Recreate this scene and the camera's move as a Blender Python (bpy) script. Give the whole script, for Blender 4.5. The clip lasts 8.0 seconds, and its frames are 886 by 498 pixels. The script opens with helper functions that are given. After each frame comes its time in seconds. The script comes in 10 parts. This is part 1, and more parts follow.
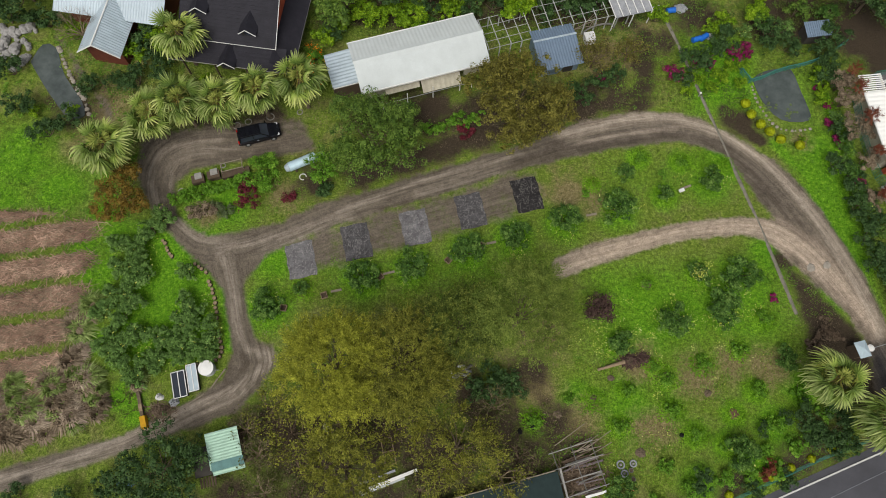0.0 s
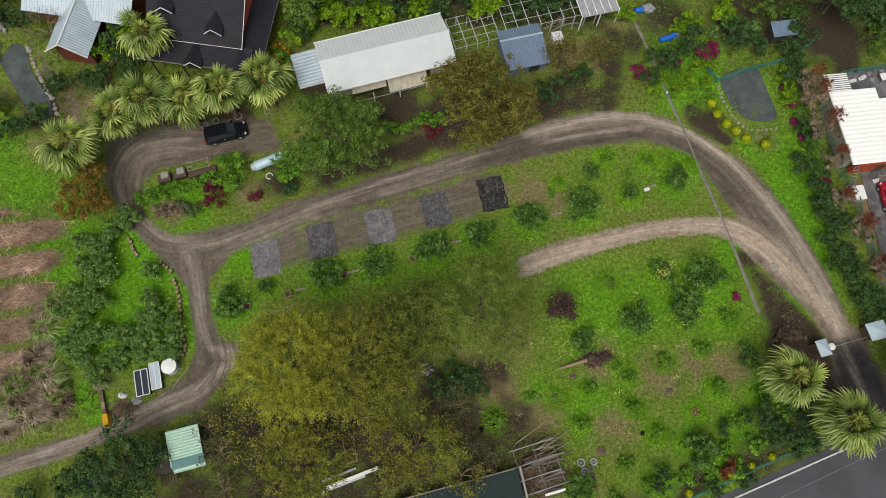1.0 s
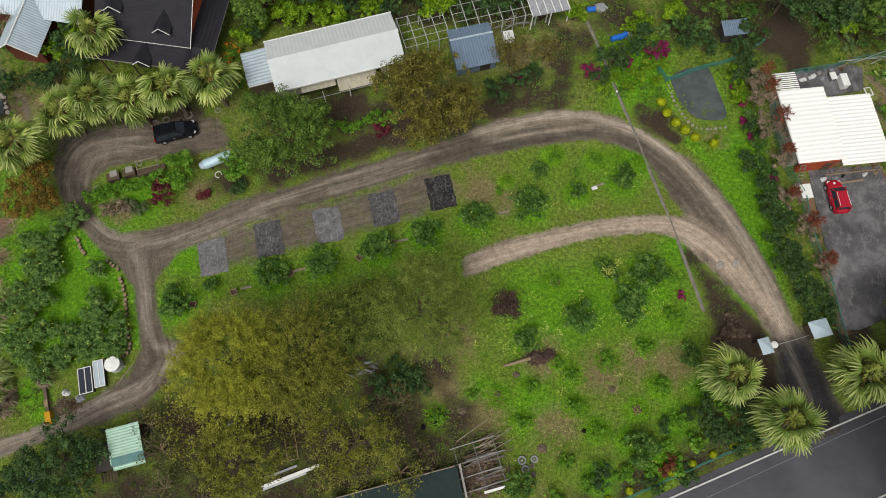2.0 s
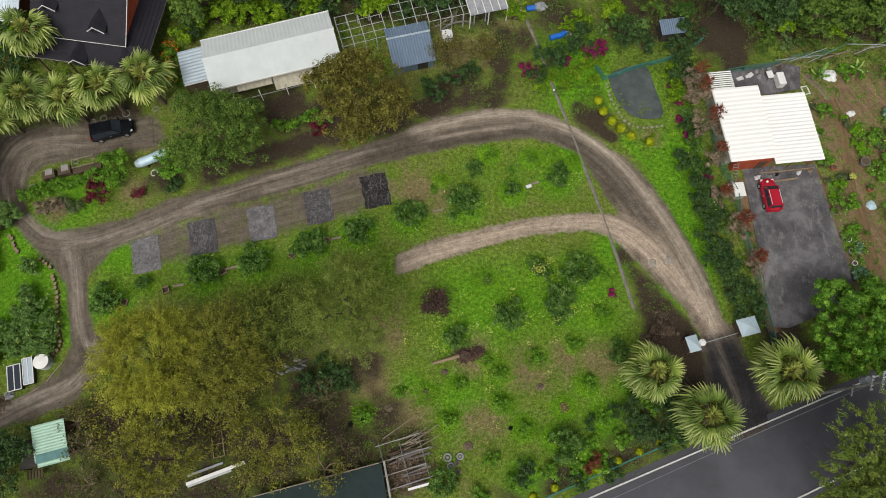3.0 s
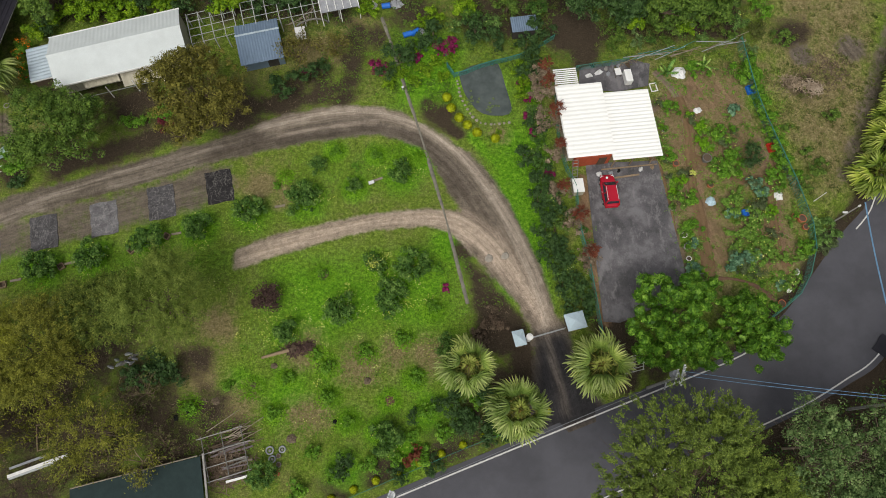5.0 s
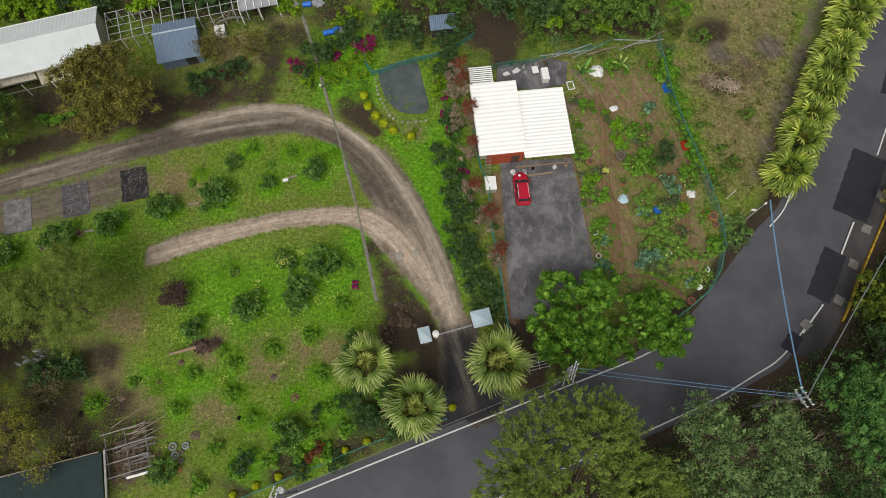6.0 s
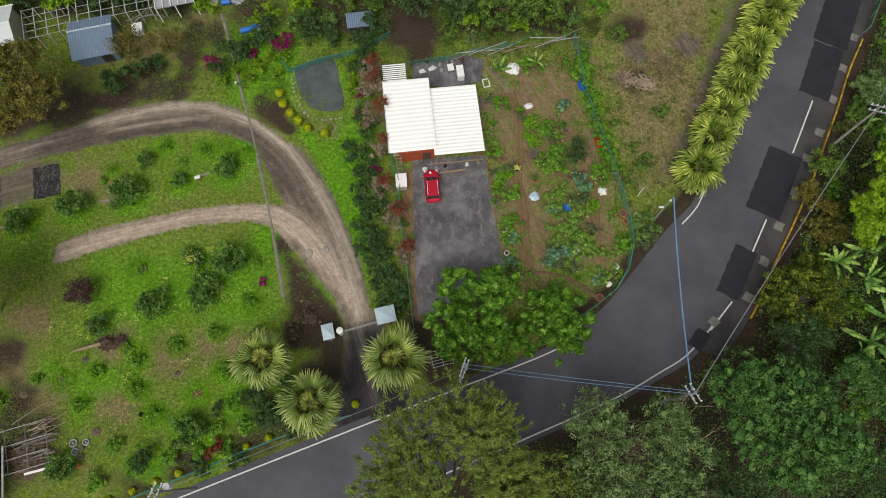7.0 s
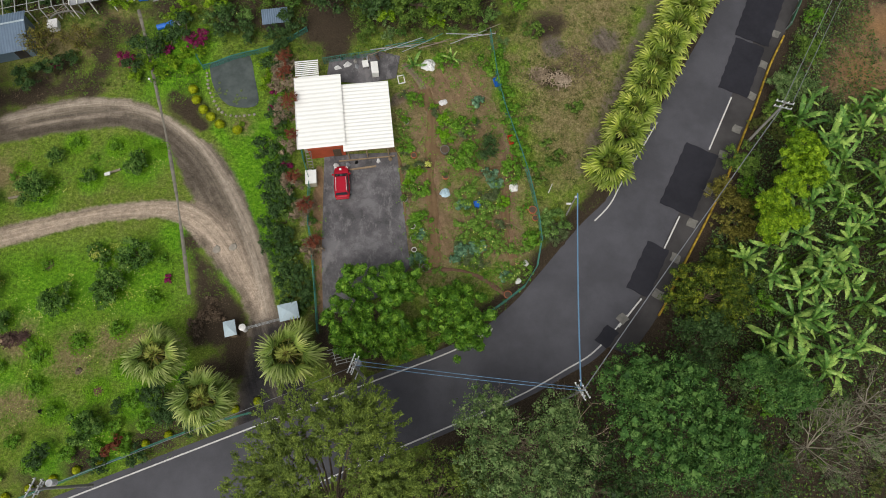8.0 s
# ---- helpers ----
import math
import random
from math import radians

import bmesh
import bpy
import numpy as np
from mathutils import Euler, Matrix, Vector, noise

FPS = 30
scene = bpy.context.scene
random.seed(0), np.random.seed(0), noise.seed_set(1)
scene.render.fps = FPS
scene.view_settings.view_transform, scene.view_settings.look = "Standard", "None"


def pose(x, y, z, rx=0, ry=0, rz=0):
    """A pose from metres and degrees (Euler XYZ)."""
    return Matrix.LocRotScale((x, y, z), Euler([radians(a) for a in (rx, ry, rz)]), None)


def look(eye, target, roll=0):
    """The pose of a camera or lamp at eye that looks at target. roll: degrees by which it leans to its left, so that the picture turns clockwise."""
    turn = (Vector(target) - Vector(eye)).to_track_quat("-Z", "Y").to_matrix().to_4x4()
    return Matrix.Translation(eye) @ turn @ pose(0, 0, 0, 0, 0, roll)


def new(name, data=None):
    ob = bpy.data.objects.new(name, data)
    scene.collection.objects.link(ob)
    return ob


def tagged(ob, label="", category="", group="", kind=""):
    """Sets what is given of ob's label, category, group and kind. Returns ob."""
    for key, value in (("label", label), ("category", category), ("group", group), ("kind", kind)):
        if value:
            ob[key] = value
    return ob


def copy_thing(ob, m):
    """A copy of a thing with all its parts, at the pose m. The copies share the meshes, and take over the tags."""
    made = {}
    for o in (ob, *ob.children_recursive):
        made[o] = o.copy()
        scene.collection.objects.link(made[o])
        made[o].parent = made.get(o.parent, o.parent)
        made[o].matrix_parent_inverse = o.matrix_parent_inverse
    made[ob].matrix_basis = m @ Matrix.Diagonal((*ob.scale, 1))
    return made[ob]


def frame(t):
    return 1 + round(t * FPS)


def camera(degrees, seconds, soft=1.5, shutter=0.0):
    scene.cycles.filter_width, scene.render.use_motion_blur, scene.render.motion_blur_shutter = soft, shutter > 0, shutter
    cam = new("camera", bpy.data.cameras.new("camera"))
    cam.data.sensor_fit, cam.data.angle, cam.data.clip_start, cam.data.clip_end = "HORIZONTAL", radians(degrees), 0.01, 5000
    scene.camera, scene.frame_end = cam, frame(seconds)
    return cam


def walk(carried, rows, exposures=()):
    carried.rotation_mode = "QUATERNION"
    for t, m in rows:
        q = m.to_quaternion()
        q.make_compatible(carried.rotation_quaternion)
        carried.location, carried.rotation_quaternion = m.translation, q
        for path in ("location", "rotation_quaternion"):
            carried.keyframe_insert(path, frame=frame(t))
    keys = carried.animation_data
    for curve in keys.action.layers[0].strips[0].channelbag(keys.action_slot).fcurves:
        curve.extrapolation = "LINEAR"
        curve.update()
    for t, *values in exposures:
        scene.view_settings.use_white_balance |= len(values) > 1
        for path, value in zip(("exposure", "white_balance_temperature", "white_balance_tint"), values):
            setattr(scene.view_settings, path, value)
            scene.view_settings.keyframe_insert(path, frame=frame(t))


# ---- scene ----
# ---- camera: a drone sliding east, looking steeply down to the north ----
cam = camera(68.0, 8.0, 0.95)
# seconds, eye x y z, turn about x y z in degrees
PATH = [
    (0.0, 0.000, 0.000, 65.000, 18.093, -0.754, 0.000),
    (0.5, 1.585, -0.086, 65.133, 18.090, -0.747, 0.009),
    (1.0, 3.698, -0.178, 65.243, 18.086, -0.740, 0.018),
    (1.5, 6.283, -0.279, 65.344, 18.083, -0.733, 0.027),
    (2.0, 9.287, -0.388, 65.446, 18.080, -0.726, 0.036),
    (2.5, 12.659, -0.508, 65.556, 18.076, -0.720, 0.045),
    (3.0, 16.350, -0.638, 65.679, 18.073, -0.713, 0.054),
    (3.5, 20.316, -0.777, 65.817, 18.069, -0.706, 0.063),
    (4.0, 24.514, -0.925, 65.966, 18.066, -0.699, 0.072),
    (4.5, 28.905, -1.079, 66.124, 18.063, -0.692, 0.081),
    (5.0, 33.453, -1.238, 66.283, 18.059, -0.685, 0.090),
    (5.5, 38.123, -1.399, 66.432, 18.056, -0.679, 0.099),
    (6.0, 42.886, -1.558, 66.559, 18.052, -0.672, 0.108),
    (6.5, 47.714, -1.711, 66.646, 18.049, -0.665, 0.117),
    (7.0, 52.580, -1.855, 66.675, 18.046, -0.658, 0.126),
    (7.5, 57.465, -1.983, 66.625, 18.042, -0.651, 0.135),
    (8.0, 62.347, -2.090, 66.469, 18.039, -0.644, 0.144),
]
walk(cam, [(t, pose(x, y, z, rx, ry, rz)) for t, x, y, z, rx, ry, rz in PATH])

# ---- light: bright overcast ----
world = bpy.data.worlds.new("overcast_sky")
scene.world = world
world.use_nodes = True
wn = world.node_tree.nodes
sky = wn.new("ShaderNodeTexSky")
sky.sky_type = "NISHITA"
sky.sun_disc = False
sky.sun_elevation, sky.sun_rotation = radians(58), radians(200)
sky.dust_density = 3.0
sky.ozone_density = 1.0
wn["Background"].inputs[1].default_value = 0.07
haze = wn.new("ShaderNodeHueSaturation")  # cloud cover greys the sky's blue
haze.inputs["Saturation"].default_value = 0.22
world.node_tree.links.new(sky.outputs[0], haze.inputs["Color"])
world.node_tree.links.new(haze.outputs[0], wn["Background"].inputs[0])
sun_data = bpy.data.lights.new("sun", "SUN")
sun_data.energy, sun_data.angle, sun_data.color = 1.5, radians(40), (1.0, 0.95, 0.86)
sun = new("sun", sun_data)
sun.matrix_world = look((0, 0, 0), (math.sin(radians(200)) * -0.53, math.cos(radians(200)) * -0.53, -0.85))
scene.view_settings.exposure = 0.52

# ---- mesh helpers ----
rng = np.random.default_rng(7)


class Geo:
    """Gathers corners and faces of one mesh."""

    def __init__(self):
        self.v, self.f, self.uv = [], [], []

    def add(self, verts, faces):
        n = len(self.v)
        self.v.extend(tuple(p) for p in verts)
        self.f.extend(tuple(i + n for i in q) for q in faces)
        return self

    def box(self, c, s, rz=0.0, top=1.0):
        """A box about c of size s, turned rz degrees; top: scale of its upper face."""
        co, si = math.cos(radians(rz)), math.sin(radians(rz))
        pts = []
        for dz in (-0.5, 0.5):
            k = top if dz > 0 else 1.0
            for dx, dy in ((-0.5, -0.5), (0.5, -0.5), (0.5, 0.5), (-0.5, 0.5)):
                px, py = dx * s[0] * k, dy * s[1] * k
                pts.append((c[0] + px * co - py * si, c[1] + px * si + py * co, c[2] + dz * s[2]))
        return self.add(pts, [(3, 2, 1, 0), (4, 5, 6, 7), (0, 1, 5, 4), (1, 2, 6, 5), (2, 3, 7, 6), (3, 0, 4, 7)])

    def rod(self, a, b, ra, rb=None, n=6):
        """A tapered rod from a to b with closed ends."""
        rb = ra if rb is None else rb
        a, b = Vector(a), Vector(b)
        d = (b - a).normalized()
        u = d.orthogonal().normalized()
        w = d.cross(u)
        pts = []
        for p, r in ((a, ra), (b, rb)):
            for i in range(n):
                t = 2 * math.pi * i / n
                pts.append(p + u * (r * math.cos(t)) + w * (r * math.sin(t)))
        faces = [(i, (i + 1) % n, n + (i + 1) % n, n + i) for i in range(n)]
        faces += [tuple(range(n - 1, -1, -1)), tuple(range(n, 2 * n))]
        return self.add(pts, faces)

    def tube(self, pts, r, n=5):
        """One continuous round tube through the points."""
        ring = []
        pts = [Vector(p) for p in pts]
        for i, p in enumerate(pts):
            d = (pts[min(i + 1, len(pts) - 1)] - pts[max(i - 1, 0)]).normalized()
            u = d.cross(Vector((0, 0, 1)))
            u = u.normalized() if u.length > 1e-4 else Vector((1, 0, 0))
            w = d.cross(u)
            ring += [p + u * (r * math.cos(2 * math.pi * k / n)) + w * (r * math.sin(2 * math.pi * k / n)) for k in range(n)]
        fs = [(i * n + k, i * n + (k + 1) % n, (i + 1) * n + (k + 1) % n, (i + 1) * n + k) for i in range(len(pts) - 1) for k in range(n)]
        fs += [tuple(range(n - 1, -1, -1)), tuple((len(pts) - 1) * n + k for k in range(n))]
        return self.add(ring, fs)

    def slab(self, pts, thick):
        """A plate: corner points of its upper side, and its thickness downwards."""
        n = len(pts)
        low = [(p[0], p[1], p[2] - thick) for p in pts]
        faces = [tuple(range(n)), tuple(range(2 * n - 1, n - 1, -1))]
        faces += [(i, n + i, n + (i + 1) % n, (i + 1) % n) for i in range(n)]
        return self.add(list(pts) + low, faces)

    def blob(self, c, r, squash=1.0, rough=0.2, seg=7):
        """A lumpy stone."""
        pts, faces = [], []
        for i in range(1, 4):
            th = math.pi * i / 4
            for j in range(seg):
                k = r * (1 + rough * (random.random() - 0.5) * 2)
                t = 2 * math.pi * j / seg
                pts.append((c[0] + k * math.sin(th) * math.cos(t), c[1] + k * math.sin(th) * math.sin(t), c[2] + k * squash * math.cos(th)))
        pts += [(c[0], c[1], c[2] + r * squash), (c[0], c[1], c[2] - r * squash)]
        for i in range(2):
            for j in range(seg):
                faces.append((i * seg + j, (i + 1) * seg + j, (i + 1) * seg + (j + 1) % seg, i * seg + (j + 1) % seg))
        for j in range(seg):
            faces.append((3 * seg, j, (j + 1) % seg))
            faces.append((3 * seg + 1, 2 * seg + (j + 1) % seg, 2 * seg + j))
        return self.add(pts, faces)

    def wave_sheet(self, o, along, down, pitch, amp, thick=0.012):
        """A corrugated sheet: corner o, edge vector along (waves run across it) and edge vector down."""
        o, along, down = Vector(o), Vector(along), Vector(down)
        up = along.cross(down).normalized()
        up = up if up.z > 0 else -up
        n = max(2, int(along.length / pitch * 2))
        pts, faces = [], []
        for lift in (0.0, -thick):
            for i in range(n + 1):
                h = amp if i % 2 else -amp
                p = o + along * (i / n) + up * (h + lift)
                pts += [p, p + down]
        m = 2 * (n + 1)
        for i in range(n):
            faces.append((2 * i, 2 * i + 1, 2 * i + 3, 2 * i + 2))
            faces.append((m + 2 * i + 2, m + 2 * i + 3, m + 2 * i + 1, m + 2 * i))
            faces.append((2 * i + 1, m + 2 * i + 1, m + 2 * i + 3, 2 * i + 3))
            faces.append((2 * i, 2 * i + 2, m + 2 * i + 2, m + 2 * i))
        return self.add(pts, faces)

    def mesh(self, name, mat, smooth=False):
        me = bpy.data.meshes.new(name)
        me.from_pydata(self.v, [], self.f)
        me.materials.append(mat)
        if smooth:
            me.shade_smooth()
        me.update()
        return me


def quads(name, verts, mat):
    """One mesh of loose four-cornered leaves from an array of shape (n, 4, 3)."""
    n = len(verts)
    me = bpy.data.meshes.new(name)
    me.vertices.add(4 * n)
    me.vertices.foreach_set("co", np.ascontiguousarray(verts, dtype=np.float32).ravel())
    me.loops.add(4 * n)
    me.loops.foreach_set("vertex_index", np.arange(4 * n, dtype=np.int32))
    me.polygons.add(n)
    me.polygons.foreach_set("loop_start", np.arange(0, 4 * n, 4, dtype=np.int32))
    me.polygons.foreach_set("loop_total", np.full(n, 4, dtype=np.int32))
    me.materials.append(mat)
    me.update()
    me.validate()
    return me


def part(name, geo, mat, parent, label="", smooth=False):
    ob = new(name, geo.mesh(name, mat, smooth) if isinstance(geo, Geo) else geo)
    ob.parent = parent
    return tagged(ob, label)


def thing(name, label, category, x=0.0, y=0.0, z=0.0, rz=0.0, group="", kind=""):
    ob = new(name)
    ob.matrix_world = pose(x, y, z, 0, 0, rz)
    return tagged(ob, label, category, group, kind)


def single(name, geo, mat, label, category, group="", kind="", smooth=False, m=None):
    ob = new(name, geo.mesh(name, mat, smooth) if isinstance(geo, Geo) else geo)
    if m is not None:
        ob.matrix_world = m
    return tagged(ob, label, category, group, kind)


def spline(pts, step=0.5):
    """Points along a smooth curve through pts, about step apart (Catmull-Rom)."""
    p = [np.array(q, float) for q in pts]
    p = [2 * p[0] - p[1]] + p + [2 * p[-1] - p[-2]]
    out = []
    for i in range(1, len(p) - 2):
        n = max(2, int(np.linalg.norm(p[i + 1] - p[i]) / step))
        for k in range(n):
            t = k / n
            out.append(0.5 * (2 * p[i] + (p[i + 1] - p[i - 1]) * t + (2 * p[i - 1] - 5 * p[i] + 4 * p[i + 1] - p[i + 2]) * t * t
                              + (3 * p[i] - p[i - 1] - 3 * p[i + 1] + p[i + 2]) * t ** 3))
    out.append(p[-2])
    return np.array(out)


# ---- the lie of the land ----
ROAD_LEFT = [(-80, -47.2), (-20, -23.7), (10, -12), (27, -5.3), (42.1, 0.6), (54.8, 5.5), (65.2, 9.6), (70.3, 13.1), (73.7, 16.7), (78.4, 22.2),
             (81.4, 25.3), (83.2, 28.3), (88.6, 37), (95.2, 48), (98, 53), (112, 78), (150, 145)]
ROAD_RIGHT = [(-77, -54), (-17, -30.5), (13, -18.7), (30, -12), (45, -6.4), (57.3, -1.3), (69.7, 3.9), (75.6, 7.0), (79.3, 9.4), (84.2, 14.9),
              (86.5, 19), (88.4, 22.9), (94.5, 33.7), (101, 47), (103.8, 52.5), (118, 78), (156, 145)]


def smooth01(t):
    t = np.clip(t, 0, 1)
    return t * t * (3 - 2 * t)


def side_distance(x, y, line):
    """Distance to a polyline, positive on its left."""
    x, y = np.asarray(x, float), np.asarray(y, float)
    best = np.full(x.shape, 1e9)
    for (x0, y0), (x1, y1) in zip(line, line[1:]):
        dx, dy = x1 - x0, y1 - y0
        u = np.clip(((x - x0) * dx + (y - y0) * dy) / (dx * dx + dy * dy), 0, 1)
        qx, qy = x - x0 - u * dx, y - y0 - u * dy
        d = np.hypot(qx, qy)
        best = np.where(d < np.abs(best), np.where(dx * qy - dy * qx > 0, d, -d), best)
    return best


def land(x, y):
    x, y = np.asarray(x, float), np.asarray(y, float)
    h = 0.5 * smooth01((x - 45) / 6) * smooth01((y - 12) / 8) + 0.05 * np.clip(y - 31, 0, 30) * smooth01((95 - x) / 20)
    w = smooth01(1 - (side_distance(x, y, ROAD_LEFT) - 0.8) / 3.0)
    return h * (1 - w) - 1.5 * w


def up(x, y):
    return float(land(x, y))

# ---- materials ----
def material(name, rough=0.8, metal=0.0):
    m = bpy.data.materials.new(name)
    m.use_nodes = True
    nt = m.node_tree
    p = nt.nodes["Principled BSDF"]
    p.inputs["Roughness"].default_value = rough
    p.inputs["Metallic"].default_value = metal
    p.inputs["Specular IOR Level"].default_value = 0.5 if rough < 0.5 else 0.2
    return m, nt, p


def link(nt, a, b):
    nt.links.new(a, b)


def noise_at(nt, scale, detail=4.0, rough=0.6, coords="Object", stretch=(1, 1, 1)):
    tc = nt.nodes.new("ShaderNodeTexCoord")
    mp = nt.nodes.new("ShaderNodeMapping")
    mp.inputs["Scale"].default_value = stretch
    n = nt.nodes.new("ShaderNodeTexNoise")
    n.inputs["Scale"].default_value = scale
    n.inputs["Detail"].default_value = detail
    n.inputs["Roughness"].default_value = rough
    link(nt, tc.outputs[coords], mp.inputs[0])
    link(nt, mp.outputs[0], n.inputs["Vector"])
    return n.outputs["Fac"]


def ramp(nt, fac, stops):
    r = nt.nodes.new("ShaderNodeValToRGB")
    link(nt, fac, r.inputs[0])
    while len(r.color_ramp.elements) < len(stops):
        r.color_ramp.elements.new(0.5)
    for e, (pos, col) in zip(r.color_ramp.elements, stops):
        e.position = pos
        e.color = (*col, 1) if len(col) == 3 else col
    return r.outputs[0]


def mixed(nt, fac, a, b, mode="MIX"):
    n = nt.nodes.new("ShaderNodeMix")
    n.data_type, n.blend_type = "RGBA", mode
    for sock, val in ((n.inputs[0], fac), (n.inputs[6], a), (n.inputs[7], b)):
        if isinstance(val, (int, float)):
            sock.default_value = val
        elif isinstance(val, tuple):
            sock.default_value = (*val, 1)
        else:
            link(nt, val, sock)
    return n.outputs[2]


def calc(nt, op, a, b=0.0, clamp=False):
    n = nt.nodes.new("ShaderNodeMath")
    n.operation, n.use_clamp = op, clamp
    for sock, val in ((n.inputs[0], a), (n.inputs[1], b)):
        if isinstance(val, (int, float)):
            sock.default_value = val
        else:
            link(nt, val, sock)
    return n.outputs[0]


def bump(nt, p, height, strength=0.4, dist=0.05):
    b = nt.nodes.new("ShaderNodeBump")
    b.inputs["Strength"].default_value = strength
    b.inputs["Distance"].default_value = dist
    link(nt, height, b.inputs["Height"])
    link(nt, b.outputs[0], p.inputs["Normal"])


def attr(nt, name):
    a = nt.nodes.new("ShaderNodeAttribute")
    a.attribute_name = name
    return a.outputs["Fac"]


def plain(name, col, rough=0.7, metal=0.0, vary=0.25, scale=3.0, bumpy=0.15, coords="Object", stretch=(1, 1, 1)):
    """Paint, metal, wood or stone with broad stains and fine grain."""
    m, nt, p = material(name, rough, metal)
    dark = tuple(c * (1 - vary) for c in col)
    lite = tuple(min(1, c * (1 + vary)) for c in col)
    broad = noise_at(nt, scale, 5, 0.65, coords, stretch)
    fine = noise_at(nt, scale * 14, 3, 0.7, coords, stretch)
    c = ramp(nt, broad, [(0.3, dark), (0.7, lite)])
    c = mixed(nt, 0.35, c, ramp(nt, fine, [(0.3, dark), (0.7, lite)]))
    link(nt, c, p.inputs["Base Color"])
    bump(nt, p, fine, bumpy, 0.02)
    return m


def leaf_mat(name, cols, rough=0.55, glow=0.14, scale=0.9, by_object=False):
    """Leaves: tones by leaf, broad patches painting clump light and shade, some light passing through."""
    m, nt, p = material(name, rough)
    p.inputs["Specular IOR Level"].default_value = 0.18
    cols = [tuple(min(1, 1.5 * v) for v in c) for c in cols]
    g = nt.nodes.new("ShaderNodeObjectInfo" if by_object else "ShaderNodeNewGeometry")
    rnd = g.outputs["Random" if by_object else "Random Per Island"]
    broad = noise_at(nt, scale, 4, 0.7)
    # broad noise stretched so its dark and light patches imitate shaded clumps
    f = calc(nt, "ADD", calc(nt, "MULTIPLY", rnd, 0.42), calc(nt, "ADD", calc(nt, "MULTIPLY", broad, 1.5), -0.48))
    n = len(cols)
    c = ramp(nt, f, [(0.15 + 0.7 * i / max(1, n - 1), k) for i, k in enumerate(cols)])
    link(nt, c, p.inputs["Base Color"])
    tr = nt.nodes.new("ShaderNodeBsdfTranslucent")
    link(nt, c, tr.inputs["Color"])
    mx = nt.nodes.new("ShaderNodeMixShader")
    mx.inputs[0].default_value = glow
    link(nt, p.outputs[0], mx.inputs[1])
    link(nt, tr.outputs[0], mx.inputs[2])
    link(nt, mx.outputs[0], nt.nodes["Material Output"].inputs["Surface"])
    return m


def ground_material():
    m, nt, p = material("grass_and_soil", 0.95)
    tuft = noise_at(nt, 2.6, 8, 0.82)
    fine = noise_at(nt, 22.0, 4, 0.8)
    patch = noise_at(nt, 0.45, 5, 0.65)
    patch2 = noise_at(nt, 0.16, 4, 0.6)
    grass = ramp(nt, tuft, [(0.34, (0.05, 0.088, 0.008)), (0.5, (0.15, 0.225, 0.026)), (0.66, (0.3, 0.38, 0.07))])
    lush = ramp(nt, tuft, [(0.34, (0.035, 0.11, 0.004)), (0.5, (0.112, 0.295, 0.01)), (0.66, (0.3, 0.54, 0.035))])
    dry = ramp(nt, tuft, [(0.32, (0.09, 0.082, 0.026)), (0.5, (0.23, 0.19, 0.085)), (0.7, (0.41, 0.345, 0.18))])
    cx = nt.nodes.new("ShaderNodeCombineXYZ")
    link(nt, calc(nt, "MULTIPLY", attr(nt, "way_off"), 2.2), cx.inputs[0])
    link(nt, calc(nt, "MULTIPLY", attr(nt, "way_run"), 0.13), cx.inputs[1])
    st = nt.nodes.new("ShaderNodeTexNoise")
    st.inputs["Scale"].default_value, st.inputs["Detail"].default_value, st.inputs["Roughness"].default_value = 1.0, 6, 0.72
    link(nt, cx.outputs[0], st.inputs["Vector"])
    streak = st.outputs["Fac"]
    worn = noise_at(nt, 0.3, 5, 0.65)
    grit = noise_at(nt, 9.0, 4, 0.85)
    mixn = calc(nt, "ADD", calc(nt, "MULTIPLY", streak, 0.45), calc(nt, "ADD", calc(nt, "MULTIPLY", tuft, 0.3), calc(nt, "MULTIPLY", grit, 0.25)))
    earth = ramp(nt, mixn, [(0.36, (0.07, 0.057, 0.043)), (0.5, (0.165, 0.136, 0.106)), (0.64, (0.275, 0.23, 0.182))])
    wet = ramp(nt, mixn, [(0.34, (0.03, 0.024, 0.018)), (0.52, (0.062, 0.05, 0.038)), (0.68, (0.12, 0.1, 0.078))])
    dusty = ramp(nt, mixn, [(0.36, (0.24, 0.2, 0.16)), (0.5, (0.4, 0.34, 0.28)), (0.64, (0.54, 0.47, 0.395))])
    sandy = ramp(nt, mixn, [(0.36, (0.36, 0.275, 0.205)), (0.5, (0.58, 0.46, 0.355)), (0.64, (0.74, 0.61, 0.49))])
    wheel = calc(nt, "MULTIPLY", attr(nt, "rut"), ramp(nt, streak, [(0.36, (0.35,) * 3), (0.56, (1.15,) * 3)]), True)
    soil = mixed(nt, wheel, earth, dusty)
    soil = mixed(nt, calc(nt, "MULTIPLY", attr(nt, "pale"), ramp(nt, mixn, [(0.38, (0.45,) * 3), (0.56, (1,) * 3)]), True), soil, mixed(nt, calc(nt, "MULTIPLY", wheel, 0.6, True), sandy, (0.76, 0.65, 0.53)))
    soil = mixed(nt, calc(nt, "MULTIPLY", attr(nt, "damp"), ramp(nt, worn, [(0.38, (0.2,) * 3), (0.6, (0.8,) * 3)]), True), soil, wet)
    soil = mixed(nt, attr(nt, "red"), soil, ramp(nt, mixn, [(0.36, (0.16, 0.085, 0.036)), (0.64, (0.46, 0.27, 0.125))]))
    tar = ramp(nt, mixn, [(0.36, (0.018, 0.017, 0.019)), (0.5, (0.036, 0.034, 0.037)), (0.64, (0.062, 0.059, 0.062))])
